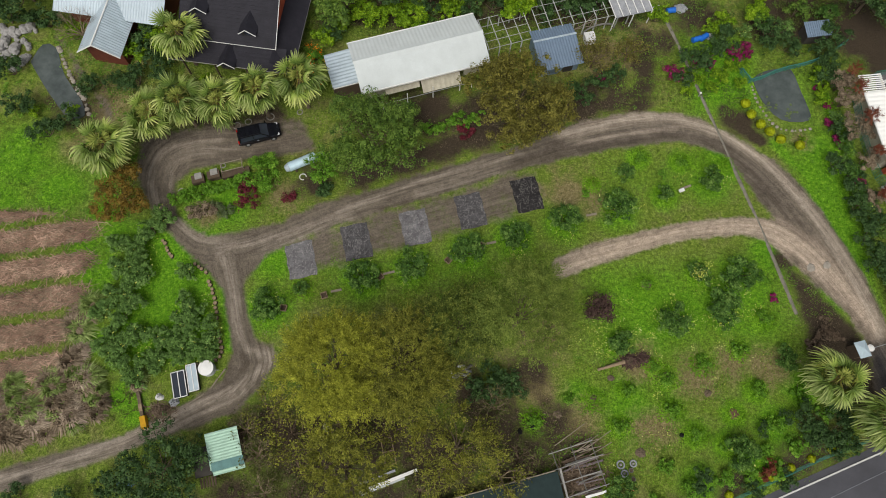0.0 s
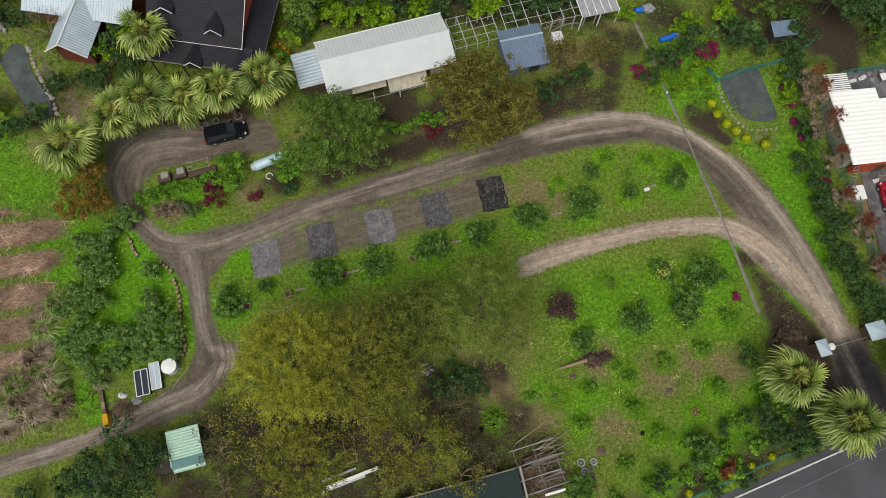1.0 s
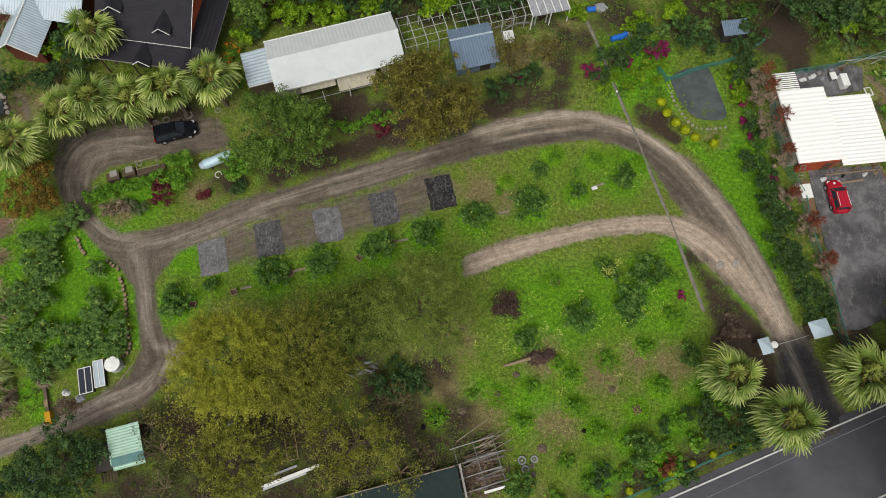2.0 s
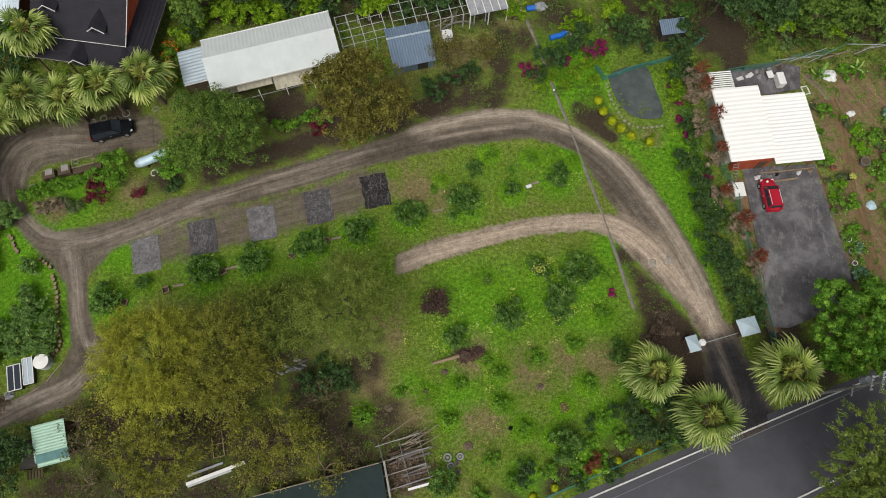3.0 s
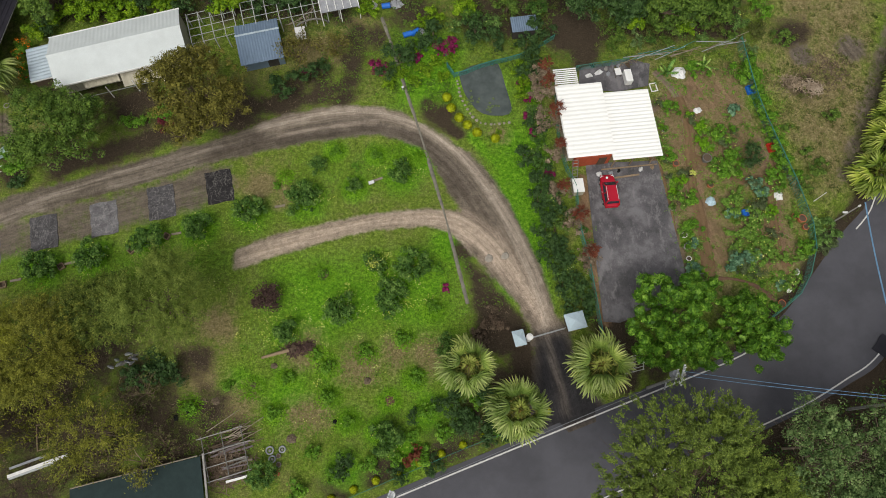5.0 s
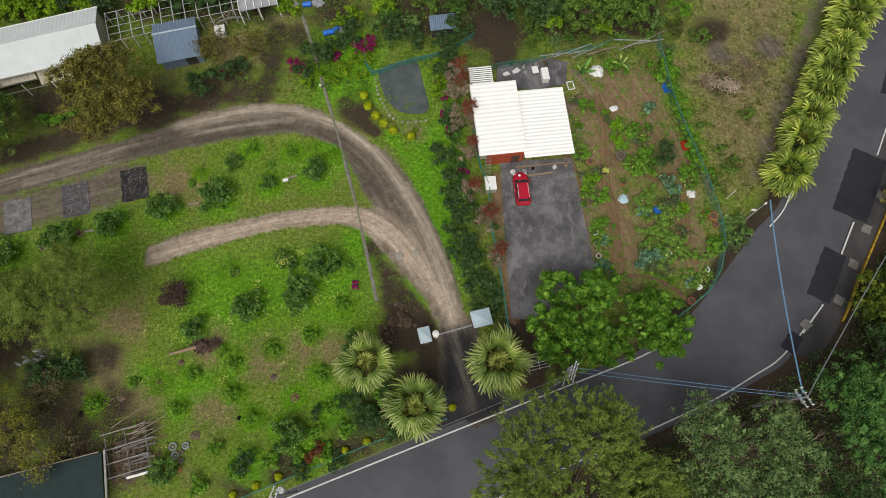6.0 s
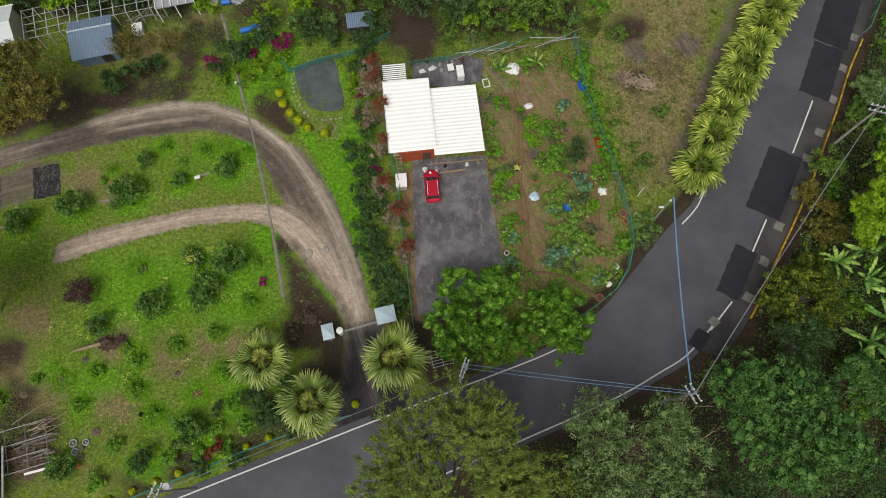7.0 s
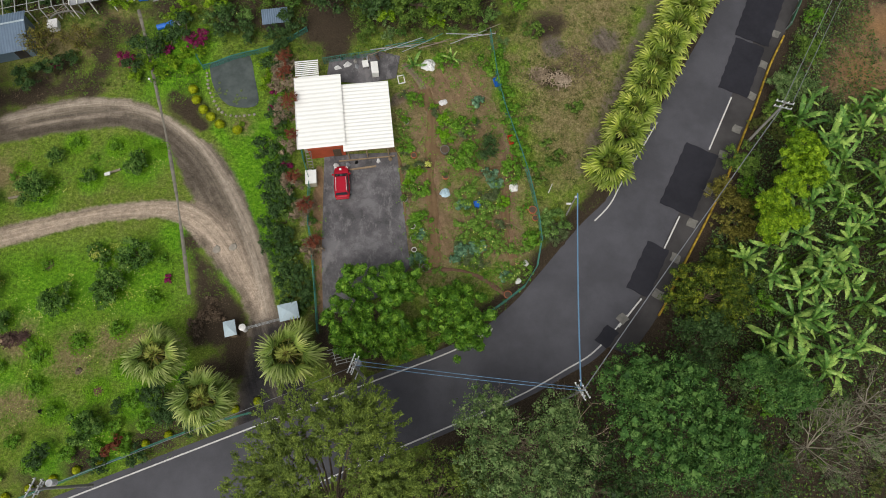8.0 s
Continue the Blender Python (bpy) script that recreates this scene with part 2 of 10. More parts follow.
    soil = mixed(nt, calc(nt, "MULTIPLY", attr(nt, "tar"), calc(nt, "SUBTRACT", 1.0, calc(nt, "MULTIPLY", wheel, 0.3)), True), soil, tar)
    pebble = noise_at(nt, 16.0, 3, 0.8)
    blotch = noise_at(nt, 1.1, 5, 0.7)
    soil = mixed(nt, 1.0, soil, ramp(nt, pebble, [(0.34, (0.74,) * 3), (0.5, (1.0,) * 3), (0.66, (1.26,) * 3)]), "MULTIPLY")
    soil = mixed(nt, 1.0, soil, ramp(nt, blotch, [(0.36, (0.85,) * 3), (0.62, (1.12,) * 3)]), "MULTIPLY")
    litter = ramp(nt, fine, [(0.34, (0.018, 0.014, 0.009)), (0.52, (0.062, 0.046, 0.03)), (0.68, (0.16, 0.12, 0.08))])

    def mask(name, grain, soft=0.16, noise_src=None):
        s = calc(nt, "ADD", attr(nt, name), calc(nt, "MULTIPLY", calc(nt, "SUBTRACT", noise_src or tuft, 0.5), grain))
        s = calc(nt, "ADD", s, calc(nt, "MULTIPLY", calc(nt, "SUBTRACT", patch, 0.5), grain))
        r = nt.nodes.new("ShaderNodeMapRange")
        r.interpolation_type = "SMOOTHSTEP"
        link(nt, s, r.inputs[0])
        r.inputs[1].default_value, r.inputs[2].default_value = 0.5 - soft, 0.5 + soft
        return r.outputs[0]

    c = mixed(nt, ramp(nt, patch, [(0.46, (0, 0, 0)), (0.62, (0.5, 0.5, 0.5))]), grass, dry)
    c = mixed(nt, mask("lush", 0.9, 0.3), c, lush)
    c = mixed(nt, mask("dry", 1.0, 0.3), c, dry)
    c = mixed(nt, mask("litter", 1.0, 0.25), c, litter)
    speck = noise_at(nt, 7.5, 3, 0.75)
    c = mixed(nt, 1.0, c, ramp(nt, speck, [(0.34, (0.6,) * 3), (0.5, (0.96,) * 3), (0.66, (1.4,) * 3)]), "MULTIPLY")
    c = mixed(nt, mask("soil", 0.8, 0.2), c, soil)
    c = mixed(nt, ramp(nt, patch2, [(0.35, (0.25, 0.25, 0.25)), (0.65, (0, 0, 0))]), c, mixed(nt, 1.0, c, (0.7, 0.72, 0.7), "MULTIPLY"))
    link(nt, c, p.inputs["Base Color"])
    h = calc(nt, "ADD", tuft, calc(nt, "MULTIPLY", fine, 0.5))
    bump(nt, p, h, 1.0, 0.16)
    return m


def track_material(name, tone, gravel):
    """Packed earth: pale wheel lines, dark damp middle, streaks along the way (uv: across, metres along)."""
    m, nt, p = material(name, 0.95)
    uv = nt.nodes.new("ShaderNodeUVMap")
    sep = nt.nodes.new("ShaderNodeSeparateXYZ")
    link(nt, uv.outputs[0], sep.inputs[0])
    wob = noise_at(nt, 0.22, 4, 0.6)
    u = calc(nt, "ADD", sep.outputs[0], calc(nt, "MULTIPLY", calc(nt, "SUBTRACT", wob, 0.5), 0.45))
    wheel = None
    for c0, w in ((0.3, 0.17), (0.68, 0.18)):
        d = calc(nt, "DIVIDE", calc(nt, "ABSOLUTE", calc(nt, "SUBTRACT", u, c0)), w)
        k = calc(nt, "SUBTRACT", 1.0, d, True)
        wheel = k if wheel is None else calc(nt, "MAXIMUM", wheel, k)
    streak = noise_at(nt, 1.0, 6, 0.75, "UV", (4.5, 0.3, 1))
    grain = noise_at(nt, 7.0, 6, 0.8)
    broad = noise_at(nt, 0.33, 5, 0.65)
    mid = noise_at(nt, 1.5, 5, 0.7)
    base = ramp(nt, calc(nt, "ADD", calc(nt, "MULTIPLY", streak, 0.5), calc(nt, "MULTIPLY", mid, 0.5)),
                [(0.3, tuple(0.5 * c for c in tone)), (0.5, tuple(0.85 * c for c in tone)), (0.7, tuple(1.2 * c for c in tone))])
    pale = ramp(nt, grain, [(0.3, tuple(0.8 * c for c in gravel)), (0.7, tuple(1.25 * c for c in gravel))])
    w = calc(nt, "MULTIPLY", wheel, ramp(nt, broad, [(0.4, (0.1,) * 3), (0.62, (1,) * 3)]))
    w = calc(nt, "MULTIPLY", w, ramp(nt, streak, [(0.3, (0.3,) * 3), (0.6, (1,) * 3)]))
    c = mixed(nt, calc(nt, "ADD", calc(nt, "MULTIPLY", w, 0.75), calc(nt, "MULTIPLY", streak, 0.12), True), base, pale)
    c = mixed(nt, ramp(nt, grain, [(0.45, (0,) * 3), (0.75, (0.3,) * 3)]), c, tuple(1.2 * v for v in gravel))
    link(nt, c, p.inputs["Base Color"])
    bump(nt, p, calc(nt, "ADD", grain, streak), 0.5, 0.05)
    return m


def asphalt_material(name, col, wear=0.35):
    m, nt, p = material(name, 0.75)
    broad = noise_at(nt, 0.22, 5, 0.6)
    mid = noise_at(nt, 1.6, 5, 0.7)
    grit = noise_at(nt, 45.0, 3, 0.8)
    c = ramp(nt, broad, [(0.38, tuple(k * (1 - wear) for k in col)), (0.62, tuple(k * (1 + wear) for k in col))])
    c = mixed(nt, 0.3, c, ramp(nt, mid, [(0.3, tuple(k * 0.6 for k in col)), (0.75, tuple(k * 1.5 for k in col))]))
    c = mixed(nt, 0.25, c, ramp(nt, grit, [(0.35, tuple(k * 0.5 for k in col)), (0.7, tuple(k * 1.7 for k in col))]))
    link(nt, c, p.inputs["Base Color"])
    link(nt, ramp(nt, mid, [(0.3, (0.55,) * 3), (0.7, (0.9,) * 3)]), p.inputs["Roughness"])
    bump(nt, p, grit, 0.3, 0.01)
    return m


M = {}
M["ground"] = ground_material()
M["track_pale"] = track_material("pale_gravel", (0.15, 0.115, 0.082), (0.33, 0.255, 0.18))
M["asphalt"] = asphalt_material("road_asphalt", (0.078, 0.078, 0.09), 0.25)
M["asphalt_new"] = asphalt_material("fresh_asphalt", (0.023, 0.023, 0.03), 0.3)
M["shoulder"] = asphalt_material("dirty_asphalt", (0.052, 0.049, 0.05), 0.5)
M["line_white"] = plain("road_paint_white", (0.55, 0.55, 0.54), 0.7, 0, 0.35, 5)
M["line_yellow"] = plain("kerb_paint_yellow", (0.36, 0.235, 0.03), 0.8, 0, 0.95, 2.2)
M["concrete"] = plain("concrete", (0.3, 0.29, 0.27), 0.9, 0, 0.35, 2, 0.3)
M["concrete_dark"] = plain("weathered_concrete", (0.17, 0.165, 0.15), 0.9, 0, 0.4, 2, 0.3)
M["stone"] = plain("stone", (0.3, 0.27, 0.23), 0.9, 0, 0.4, 2.5, 0.5)
M["bark"] = plain("bark", (0.13, 0.1, 0.07), 0.95, 0, 0.4, 3, 0.6, stretch=(1, 1, 0.3))
M["bark_pale"] = plain("pale_bark", (0.26, 0.22, 0.17), 0.95, 0, 0.35, 3, 0.5)
M["roof_white"] = plain("white_roof_sheet", (0.56, 0.6, 0.6), 0.5, 0.0, 0.1, 0.6, 0.05)
M["roof_bright"] = plain("bright_white_roof", (0.88, 0.88, 0.85), 0.5, 0.0, 0.04, 0.5, 0.05)
M["roof_pale"] = plain("galvanised_roof", (0.42, 0.5, 0.56), 0.4, 0.1, 0.18, 0.8, 0.08)
M["roof_black"] = plain("black_shingle", (0.021, 0.02, 0.027), 0.6, 0, 0.4, 1.2, 0.3)
M["roof_blue"] = plain("slate_blue_sheet", (0.15, 0.21, 0.29), 0.45, 0.1, 0.15, 0.7, 0.08)
M["roof_green"] = plain("pale_green_sheet", (0.38, 0.56, 0.45), 0.5, 0, 0.18, 0.7, 0.08)
M["wall_cream"] = plain("cream_wall", (0.42, 0.39, 0.31), 0.85, 0, 0.25, 1.5)
M["wall_dark"] = plain("dark_wall", (0.05, 0.045, 0.04), 0.85, 0, 0.35, 1.5)
M["wall_red"] = plain("red_painted_wall", (0.36, 0.075, 0.035), 0.75, 0, 0.25, 1.5)
M["wood"] = plain("weathered_wood", (0.27, 0.2, 0.13), 0.85, 0, 0.35, 3, 0.3)
M["wood_dark"] = plain("dark_wood", (0.09, 0.065, 0.045), 0.85, 0, 0.35, 3, 0.3)
M["white_paint"] = plain("white_paint", (0.75, 0.75, 0.73), 0.55, 0, 0.12, 2)
M["steel"] = plain("galvanised_steel", (0.42, 0.44, 0.45), 0.45, 0.5, 0.2, 3)
M["fence_green"] = plain("green_mesh_fence", (0.05, 0.19, 0.15), 0.6, 0, 0.25, 2)
M["mat_black"] = plain("woven_ground_cloth", (0.035, 0.033, 0.036), 0.8, 0, 0.6, 1.6, 0.3)
M["mat_worn"] = plain("dusty_ground_cloth", (0.08, 0.076, 0.08), 0.85, 0, 0.55, 1.8, 0.3)
M["car_black"] = plain("black_car_paint", (0.012, 0.013, 0.018), 0.16, 0.3, 0.1, 1, 0.0)
M["car_red"] = plain("red_car_paint", (0.42, 0.012, 0.03), 0.18, 0.1, 0.08, 1, 0.0)
M["tyre"] = plain("tyre_rubber", (0.015, 0.015, 0.015), 0.9, 0, 0.3, 4)
M["glass_dark"] = plain("tinted_glass", (0.03, 0.037, 0.05), 0.04, 0, 0.1, 1, 0.0)
M["lamp_white"] = plain("headlight_glass", (0.75, 0.76, 0.78), 0.2, 0, 0.05, 2, 0.0)
M["lamp_red"] = plain("tail_light_glass", (0.4, 0.01, 0.01), 0.2, 0, 0.05, 2, 0.0)
M["plastic_blue"] = plain("blue_plastic", (0.015, 0.14, 0.55), 0.4, 0, 0.2, 2)
M["plastic_white"] = plain("white_plastic", (0.7, 0.7, 0.7), 0.45, 0, 0.12, 2)
M["plastic_red"] = plain("red_plastic", (0.55, 0.03, 0.02), 0.4, 0, 0.15, 2)
M["terracotta"] = plain("terracotta", (0.4, 0.14, 0.07), 0.85, 0, 0.25, 3)
M["cable_blue"] = plain("blue_cable_sleeve", (0.14, 0.27, 0.42), 0.5, 0, 0.15, 1)
M["cable_grey"] = plain("grey_cable", (0.2, 0.21, 0.23), 0.5, 0, 0.15, 1)
M["insulator"] = plain("white_porcelain", (0.8, 0.8, 0.8), 0.3, 0, 0.06, 3)
M["excavator"] = plain("yellow_machine_paint", (0.5, 0.27, 0.01), 0.5, 0, 0.25, 2)
M["tank_blue"] = plain("pale_blue_tank", (0.45, 0.6, 0.68), 0.4, 0.1, 0.15, 1.2)
M["tarp_blue"] = plain("faded_blue_tarpaulin", (0.08, 0.16, 0.26), 0.6, 0, 0.4, 2)
M["rag"] = plain("grey_tarpaulin", (0.3, 0.31, 0.33), 0.7, 0, 0.3, 2)

water, wnt, wp = material("pond_water", 0.08)
link(wnt, ramp(wnt, noise_at(wnt, 0.8, 4, 0.6), [(0.35, (0.055, 0.068, 0.066)), (0.7, (0.1, 0.118, 0.112))]), wp.inputs["Base Color"])
bump(wnt, wp, noise_at(wnt, 3.0, 2, 0.5), 0.05, 0.02)
M["water"] = water

M["leaf_mid"] = leaf_mat("leaves_mid_green", [(0.0237, 0.05, 0.0074), (0.0658, 0.1179, 0.0169), (0.1454, 0.2175, 0.0369)])
M["leaf_dark"] = leaf_mat("leaves_dark_green", [(0.0129, 0.029, 0.0084), (0.0322, 0.0676, 0.0185), (0.0724, 0.1256, 0.037)])
M["leaf_shade"] = leaf_mat("leaves_shaded_olive", [(0.0351, 0.0549, 0.0087), (0.0878, 0.1283, 0.0203), (0.1753, 0.2299, 0.0377)])
M["leaf_bright"] = leaf_mat("leaves_bright_green", [(0.0275, 0.0715, 0.0048), (0.075, 0.1755, 0.012), (0.1625, 0.286, 0.03)])
M["leaf_lime"] = leaf_mat("leaves_lime_green", [(0.03, 0.07, 0.003), (0.11, 0.2, 0.006), (0.25, 0.35, 0.02)])
M["leaf_olive"] = leaf_mat("leaves_brown_olive", [(0.0336, 0.0314, 0.0056), (0.0952, 0.0896, 0.0157), (0.2016, 0.1848, 0.0392)])
M["leaf_yellow"] = leaf_mat("leaves_yellow_olive", [(0.082, 0.088, 0.01), (0.196, 0.212, 0.021), (0.36, 0.37, 0.045)], 0.6, 0.35, 1.3)
M["leaf_feather"] = leaf_mat("leaves_feathery_olive", [(0.0317, 0.0361, 0.0063), (0.132, 0.1408, 0.019), (0.2746, 0.2816, 0.0422)], 0.6, 0.35, 1.3)
M["leaf_veg"] = leaf_mat("vegetable_leaves", [(0.04, 0.09, 0.012), (0.1, 0.19, 0.025), (0.2, 0.31, 0.06)])
M["leaf_glossy"] = leaf_mat("leaves_glossy_green", [(0.0171, 0.0499, 0.0049), (0.0549, 0.1394, 0.0099), (0.2, 0.34, 0.04)], 0.45, 0.2, 1.4)
M["leaf_grey"] = leaf_mat("leaves_grey_green", [(0.03, 0.045, 0.018), (0.065, 0.09, 0.035), (0.12, 0.15, 0.07)])
M["leaf_orange"] = leaf_mat("leaves_rusty_orange", [(0.0432, 0.0328, 0.0048), (0.122, 0.0779, 0.012), (0.202, 0.131, 0.024)])
M["leaf_citrus"] = leaf_mat("leaves_citrus", [(0.015, 0.042, 0.007), (0.05, 0.11, 0.017), (0.17, 0.27, 0.06)])
M["leaf_rust"] = leaf_mat("leaves_red_brown", [(0.0642, 0.0156, 0.0077), (0.1212, 0.0335, 0.0173), (0.1854, 0.0714, 0.0384)])
M["twig_tan"] = leaf_mat("dry_twigs_tan", [(0.072, 0.054, 0.036), (0.156, 0.12, 0.0816), (0.264, 0.21, 0.144)], 0.9, 0.05)
M["twig_dark"] = leaf_mat("dry_twigs_dark", [(0.04, 0.028, 0.018), (0.09, 0.065, 0.045), (0.15, 0.115, 0.08)], 0.9, 0.05)
M["flower_magenta"] = leaf_mat("magenta_blossom", [(0.062, 0.0064, 0.021), (0.161, 0.0096, 0.063), (0.248, 0.032, 0.112)])
M["flower_maroon"] = leaf_mat("maroon_leaves", [(0.036, 0.0064, 0.0096), (0.09, 0.0128, 0.0208), (0.15, 0.032, 0.04)])
M["flower_yellow"] = leaf_mat("yellow_leaves", [(0.12, 0.15, 0.003), (0.24, 0.28, 0.005), (0.38, 0.4, 0.02)])
M["flower_pale"] = leaf_mat("pale_blossom", [(0.3, 0.33, 0.04), (0.4, 0.43, 0.1), (0.5, 0.52, 0.25)])
M["flower_orange"] = leaf_mat("orange_blossom", [(0.5, 0.1, 0.005), (0.65, 0.17, 0.01), (0.75, 0.3, 0.03)])
def palm_mat(name, stops, reach, rough=0.5):
    """Palm fronds: yellow stalk, dark blade base and paler tips, each frond with its own tone."""
    m, nt, p = material(name, rough)
    tc = nt.nodes.new("ShaderNodeTexCoord")
    sep = nt.nodes.new("ShaderNodeSeparateXYZ")
    link(nt, tc.outputs["Object"], sep.inputs[0])
    info = nt.nodes.new("ShaderNodeObjectInfo")
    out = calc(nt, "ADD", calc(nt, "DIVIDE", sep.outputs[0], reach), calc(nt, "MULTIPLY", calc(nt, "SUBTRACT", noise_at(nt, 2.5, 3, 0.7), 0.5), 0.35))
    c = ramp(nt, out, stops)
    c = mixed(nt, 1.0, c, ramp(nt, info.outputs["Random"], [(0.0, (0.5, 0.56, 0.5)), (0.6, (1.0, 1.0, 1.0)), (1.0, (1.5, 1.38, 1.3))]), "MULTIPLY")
    link(nt, c, p.inputs["Base Color"])
    tr = nt.nodes.new("ShaderNodeBsdfTranslucent")
    link(nt, c, tr.inputs["Color"])
    mx = nt.nodes.new("ShaderNodeMixShader")
    mx.inputs[0].default_value = 0.15
    link(nt, p.outputs[0], mx.inputs[1])
    link(nt, tr.outputs[0], mx.inputs[2])
    link(nt, mx.outputs[0], nt.nodes["Material Output"].inputs["Surface"])
    return m


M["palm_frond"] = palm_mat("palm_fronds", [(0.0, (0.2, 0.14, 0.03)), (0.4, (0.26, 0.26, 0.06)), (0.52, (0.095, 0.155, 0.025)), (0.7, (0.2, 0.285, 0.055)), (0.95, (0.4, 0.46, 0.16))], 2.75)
M["palm_core"] = leaf_mat("palm_heart", [(0.11, 0.14, 0.025), (0.17, 0.2, 0.04), (0.26, 0.27, 0.07)], 0.6, 0.2, 1.5, True)
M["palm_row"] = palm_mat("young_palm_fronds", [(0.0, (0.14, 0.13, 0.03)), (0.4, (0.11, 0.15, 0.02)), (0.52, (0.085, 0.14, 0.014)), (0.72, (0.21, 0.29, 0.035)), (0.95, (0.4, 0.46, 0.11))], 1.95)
M["banana"] = leaf_mat("banana_leaves", [(0.02, 0.06, 0.012), (0.085, 0.185, 0.035), (0.3, 0.42, 0.1)], 0.36, 0.2, 0.8, True)
M["leaf_lawn"] = leaf_mat("lawn_grass", [(0.062, 0.1444, 0.0043), (0.1073, 0.2322, 0.0076), (0.1693, 0.3263, 0.0194)], 0.7, 0.2, 0.3)
M["leaf_olive_w"] = leaf_mat("waste_ground_weeds", [(0.03, 0.045, 0.01), (0.07, 0.085, 0.02), (0.13, 0.13, 0.04)], 0.7, 0.2, 0.3)
M["fence_dark"] = plain("dark_shade_cloth", (0.02, 0.035, 0.035), 0.8, 0, 0.3, 1.5)
M["leaf_forest"] = leaf_mat("leaves_woodland", [(0.0301, 0.0593, 0.0181), (0.09, 0.1482, 0.0455), (0.1936, 0.251, 0.0969)])
M["leaf_wood"] = leaf_mat("leaves_deep_green", [(0.013, 0.04, 0.009), (0.044, 0.108, 0.022), (0.115, 0.205, 0.05)])
M["twig_grey"] = leaf_mat("dry_twigs_grey", [(0.085, 0.075, 0.055), (0.16, 0.145, 0.11), (0.27, 0.25, 0.2)], 0.9, 0.05)
M["red_earth"] = plain("reddish_earth", (0.15, 0.09, 0.06), 0.95, 0, 0.4, 2.5, 0.4)
M["wall_rust"] = plain("rust_red_wall", (0.13, 0.04, 0.025), 0.8, 0, 0.3, 1.5)
M["rock_dark"] = plain("grey_rock", (0.3, 0.29, 0.28), 0.9, 0, 0.5, 2.5, 0.6)


def cloth_material(name, col, crease):
    """Trodden woven sheet with dusty creases."""
    m, nt, p = material(name, 0.85)
    broad = noise_at(nt, 0.9, 5, 0.7)
    fine = noise_at(nt, 9.0, 5, 0.8)
    lines = None
    for sc, st in ((1.1, (1.0, 0.35, 1)), (1.7, (0.5, 1.3, 1))):
        n = noise_at(nt, sc, 3, 0.55, "Object", st)
        k = calc(nt, "SUBTRACT", 1.0, calc(nt, "DIVIDE", calc(nt, "ABSOLUTE", calc(nt, "SUBTRACT", n, 0.5)), 0.016), True)
        lines = k if lines is None else calc(nt, "MAXIMUM", lines, k)
    c = ramp(nt, broad, [(0.34, tuple(k * 0.45 for k in col)), (0.66, tuple(k * 1.7 for k in col))])
    c = mixed(nt, 0.4, c, ramp(nt, fine, [(0.36, tuple(k * 0.4 for k in col)), (0.64, tuple(k * 2.0 for k in col))]))
    c = mixed(nt, calc(nt, "MULTIPLY", lines, ramp(nt, fine, [(0.4, (0.1,) * 3), (0.62, (0.85,) * 3)])), c, crease)
    link(nt, c, p.inputs["Base Color"])
    bump(nt, p, fine, 0.3, 0.02)
    return m


M["mat_worn"] = cloth_material("dusty_ground_cloth", (0.12, 0.115, 0.12), (0.36, 0.345, 0.33))
M["mat_mid"] = cloth_material("grey_ground_cloth", (0.062, 0.059, 0.062), (0.27, 0.26, 0.25))
M["mat_black"] = cloth_material("black_ground_cloth", (0.022, 0.02, 0.021), (0.24, 0.23, 0.21))
M["pale_paint"] = plain("weathered_pale_paint", (0.42, 0.43, 0.42), 0.7, 0, 0.25, 2)
M["twig_pale"] = leaf_mat("dry_fronds_pale", [(0.14, 0.105, 0.075), (0.24, 0.19, 0.14), (0.36, 0.3, 0.23)], 0.9, 0.05)
M["channel"] = plain("mossy_concrete", (0.19, 0.175, 0.145), 0.95, 0, 0.5, 1.5, 0.3)
M["plank_grey"] = plain("weathered_grey_plank", (0.15, 0.125, 0.125), 0.9, 0, 0.4, 3, 0.3)
M["leaf_reed"] = leaf_mat("reed_blades_green", [(0.058, 0.087, 0.0217), (0.145, 0.1958, 0.0508), (0.29, 0.3625, 0.1305)])
M["straw_brown"] = leaf_mat("dead_reed_brown", [(0.0963, 0.0608, 0.042), (0.2275, 0.144, 0.102), (0.455, 0.312, 0.2325)], 0.9, 0.05, 0.35)
M["leaf_cabbage"] = leaf_mat("leaves_blue_green", [(0.03, 0.075, 0.04), (0.08, 0.16, 0.09), (0.17, 0.28, 0.17)])
M["leaf_orchard"] = leaf_mat("leaves_orchard", [(0.0336, 0.0685, 0.014), (0.0806, 0.1521, 0.0324), (0.1882, 0.289, 0.0806)])
M["barrier_green"] = plain("green_barrier_paint", (0.08, 0.2, 0.12), 0.6, 0, 0.3, 2)
M["leaf_tips"] = leaf_mat("leaves_yellow_tipped", [(0.014, 0.03, 0.004), (0.05, 0.08, 0.008), (0.2, 0.22, 0.02)])
M["leaf_plume"] = leaf_mat("leaves_plume_green", [(0.0175, 0.0325, 0.0063), (0.075, 0.1063, 0.0163), (0.225, 0.25, 0.0438)], 0.6, 0.35, 1.3)
M["leaf_thin"] = leaf_mat("leaves_thin_olive", [(0.057, 0.0873, 0.0149), (0.1248, 0.1699, 0.0297), (0.2232, 0.2756, 0.0594)], 0.6, 0.4)
M["twig_purple"] = leaf_mat("dead_twigs_purple", [(0.025, 0.015, 0.013), (0.055, 0.034, 0.028), (0.1, 0.065, 0.052)], 0.9, 0.05)
M["glass_green"] = plain("clear_green_sheet", (0.1, 0.22, 0.21), 0.3, 0, 0.3, 1.5)
M["hut_top"] = plain("pale_blue_sheet", (0.42, 0.52, 0.58), 0.5, 0, 0.15, 1.2)

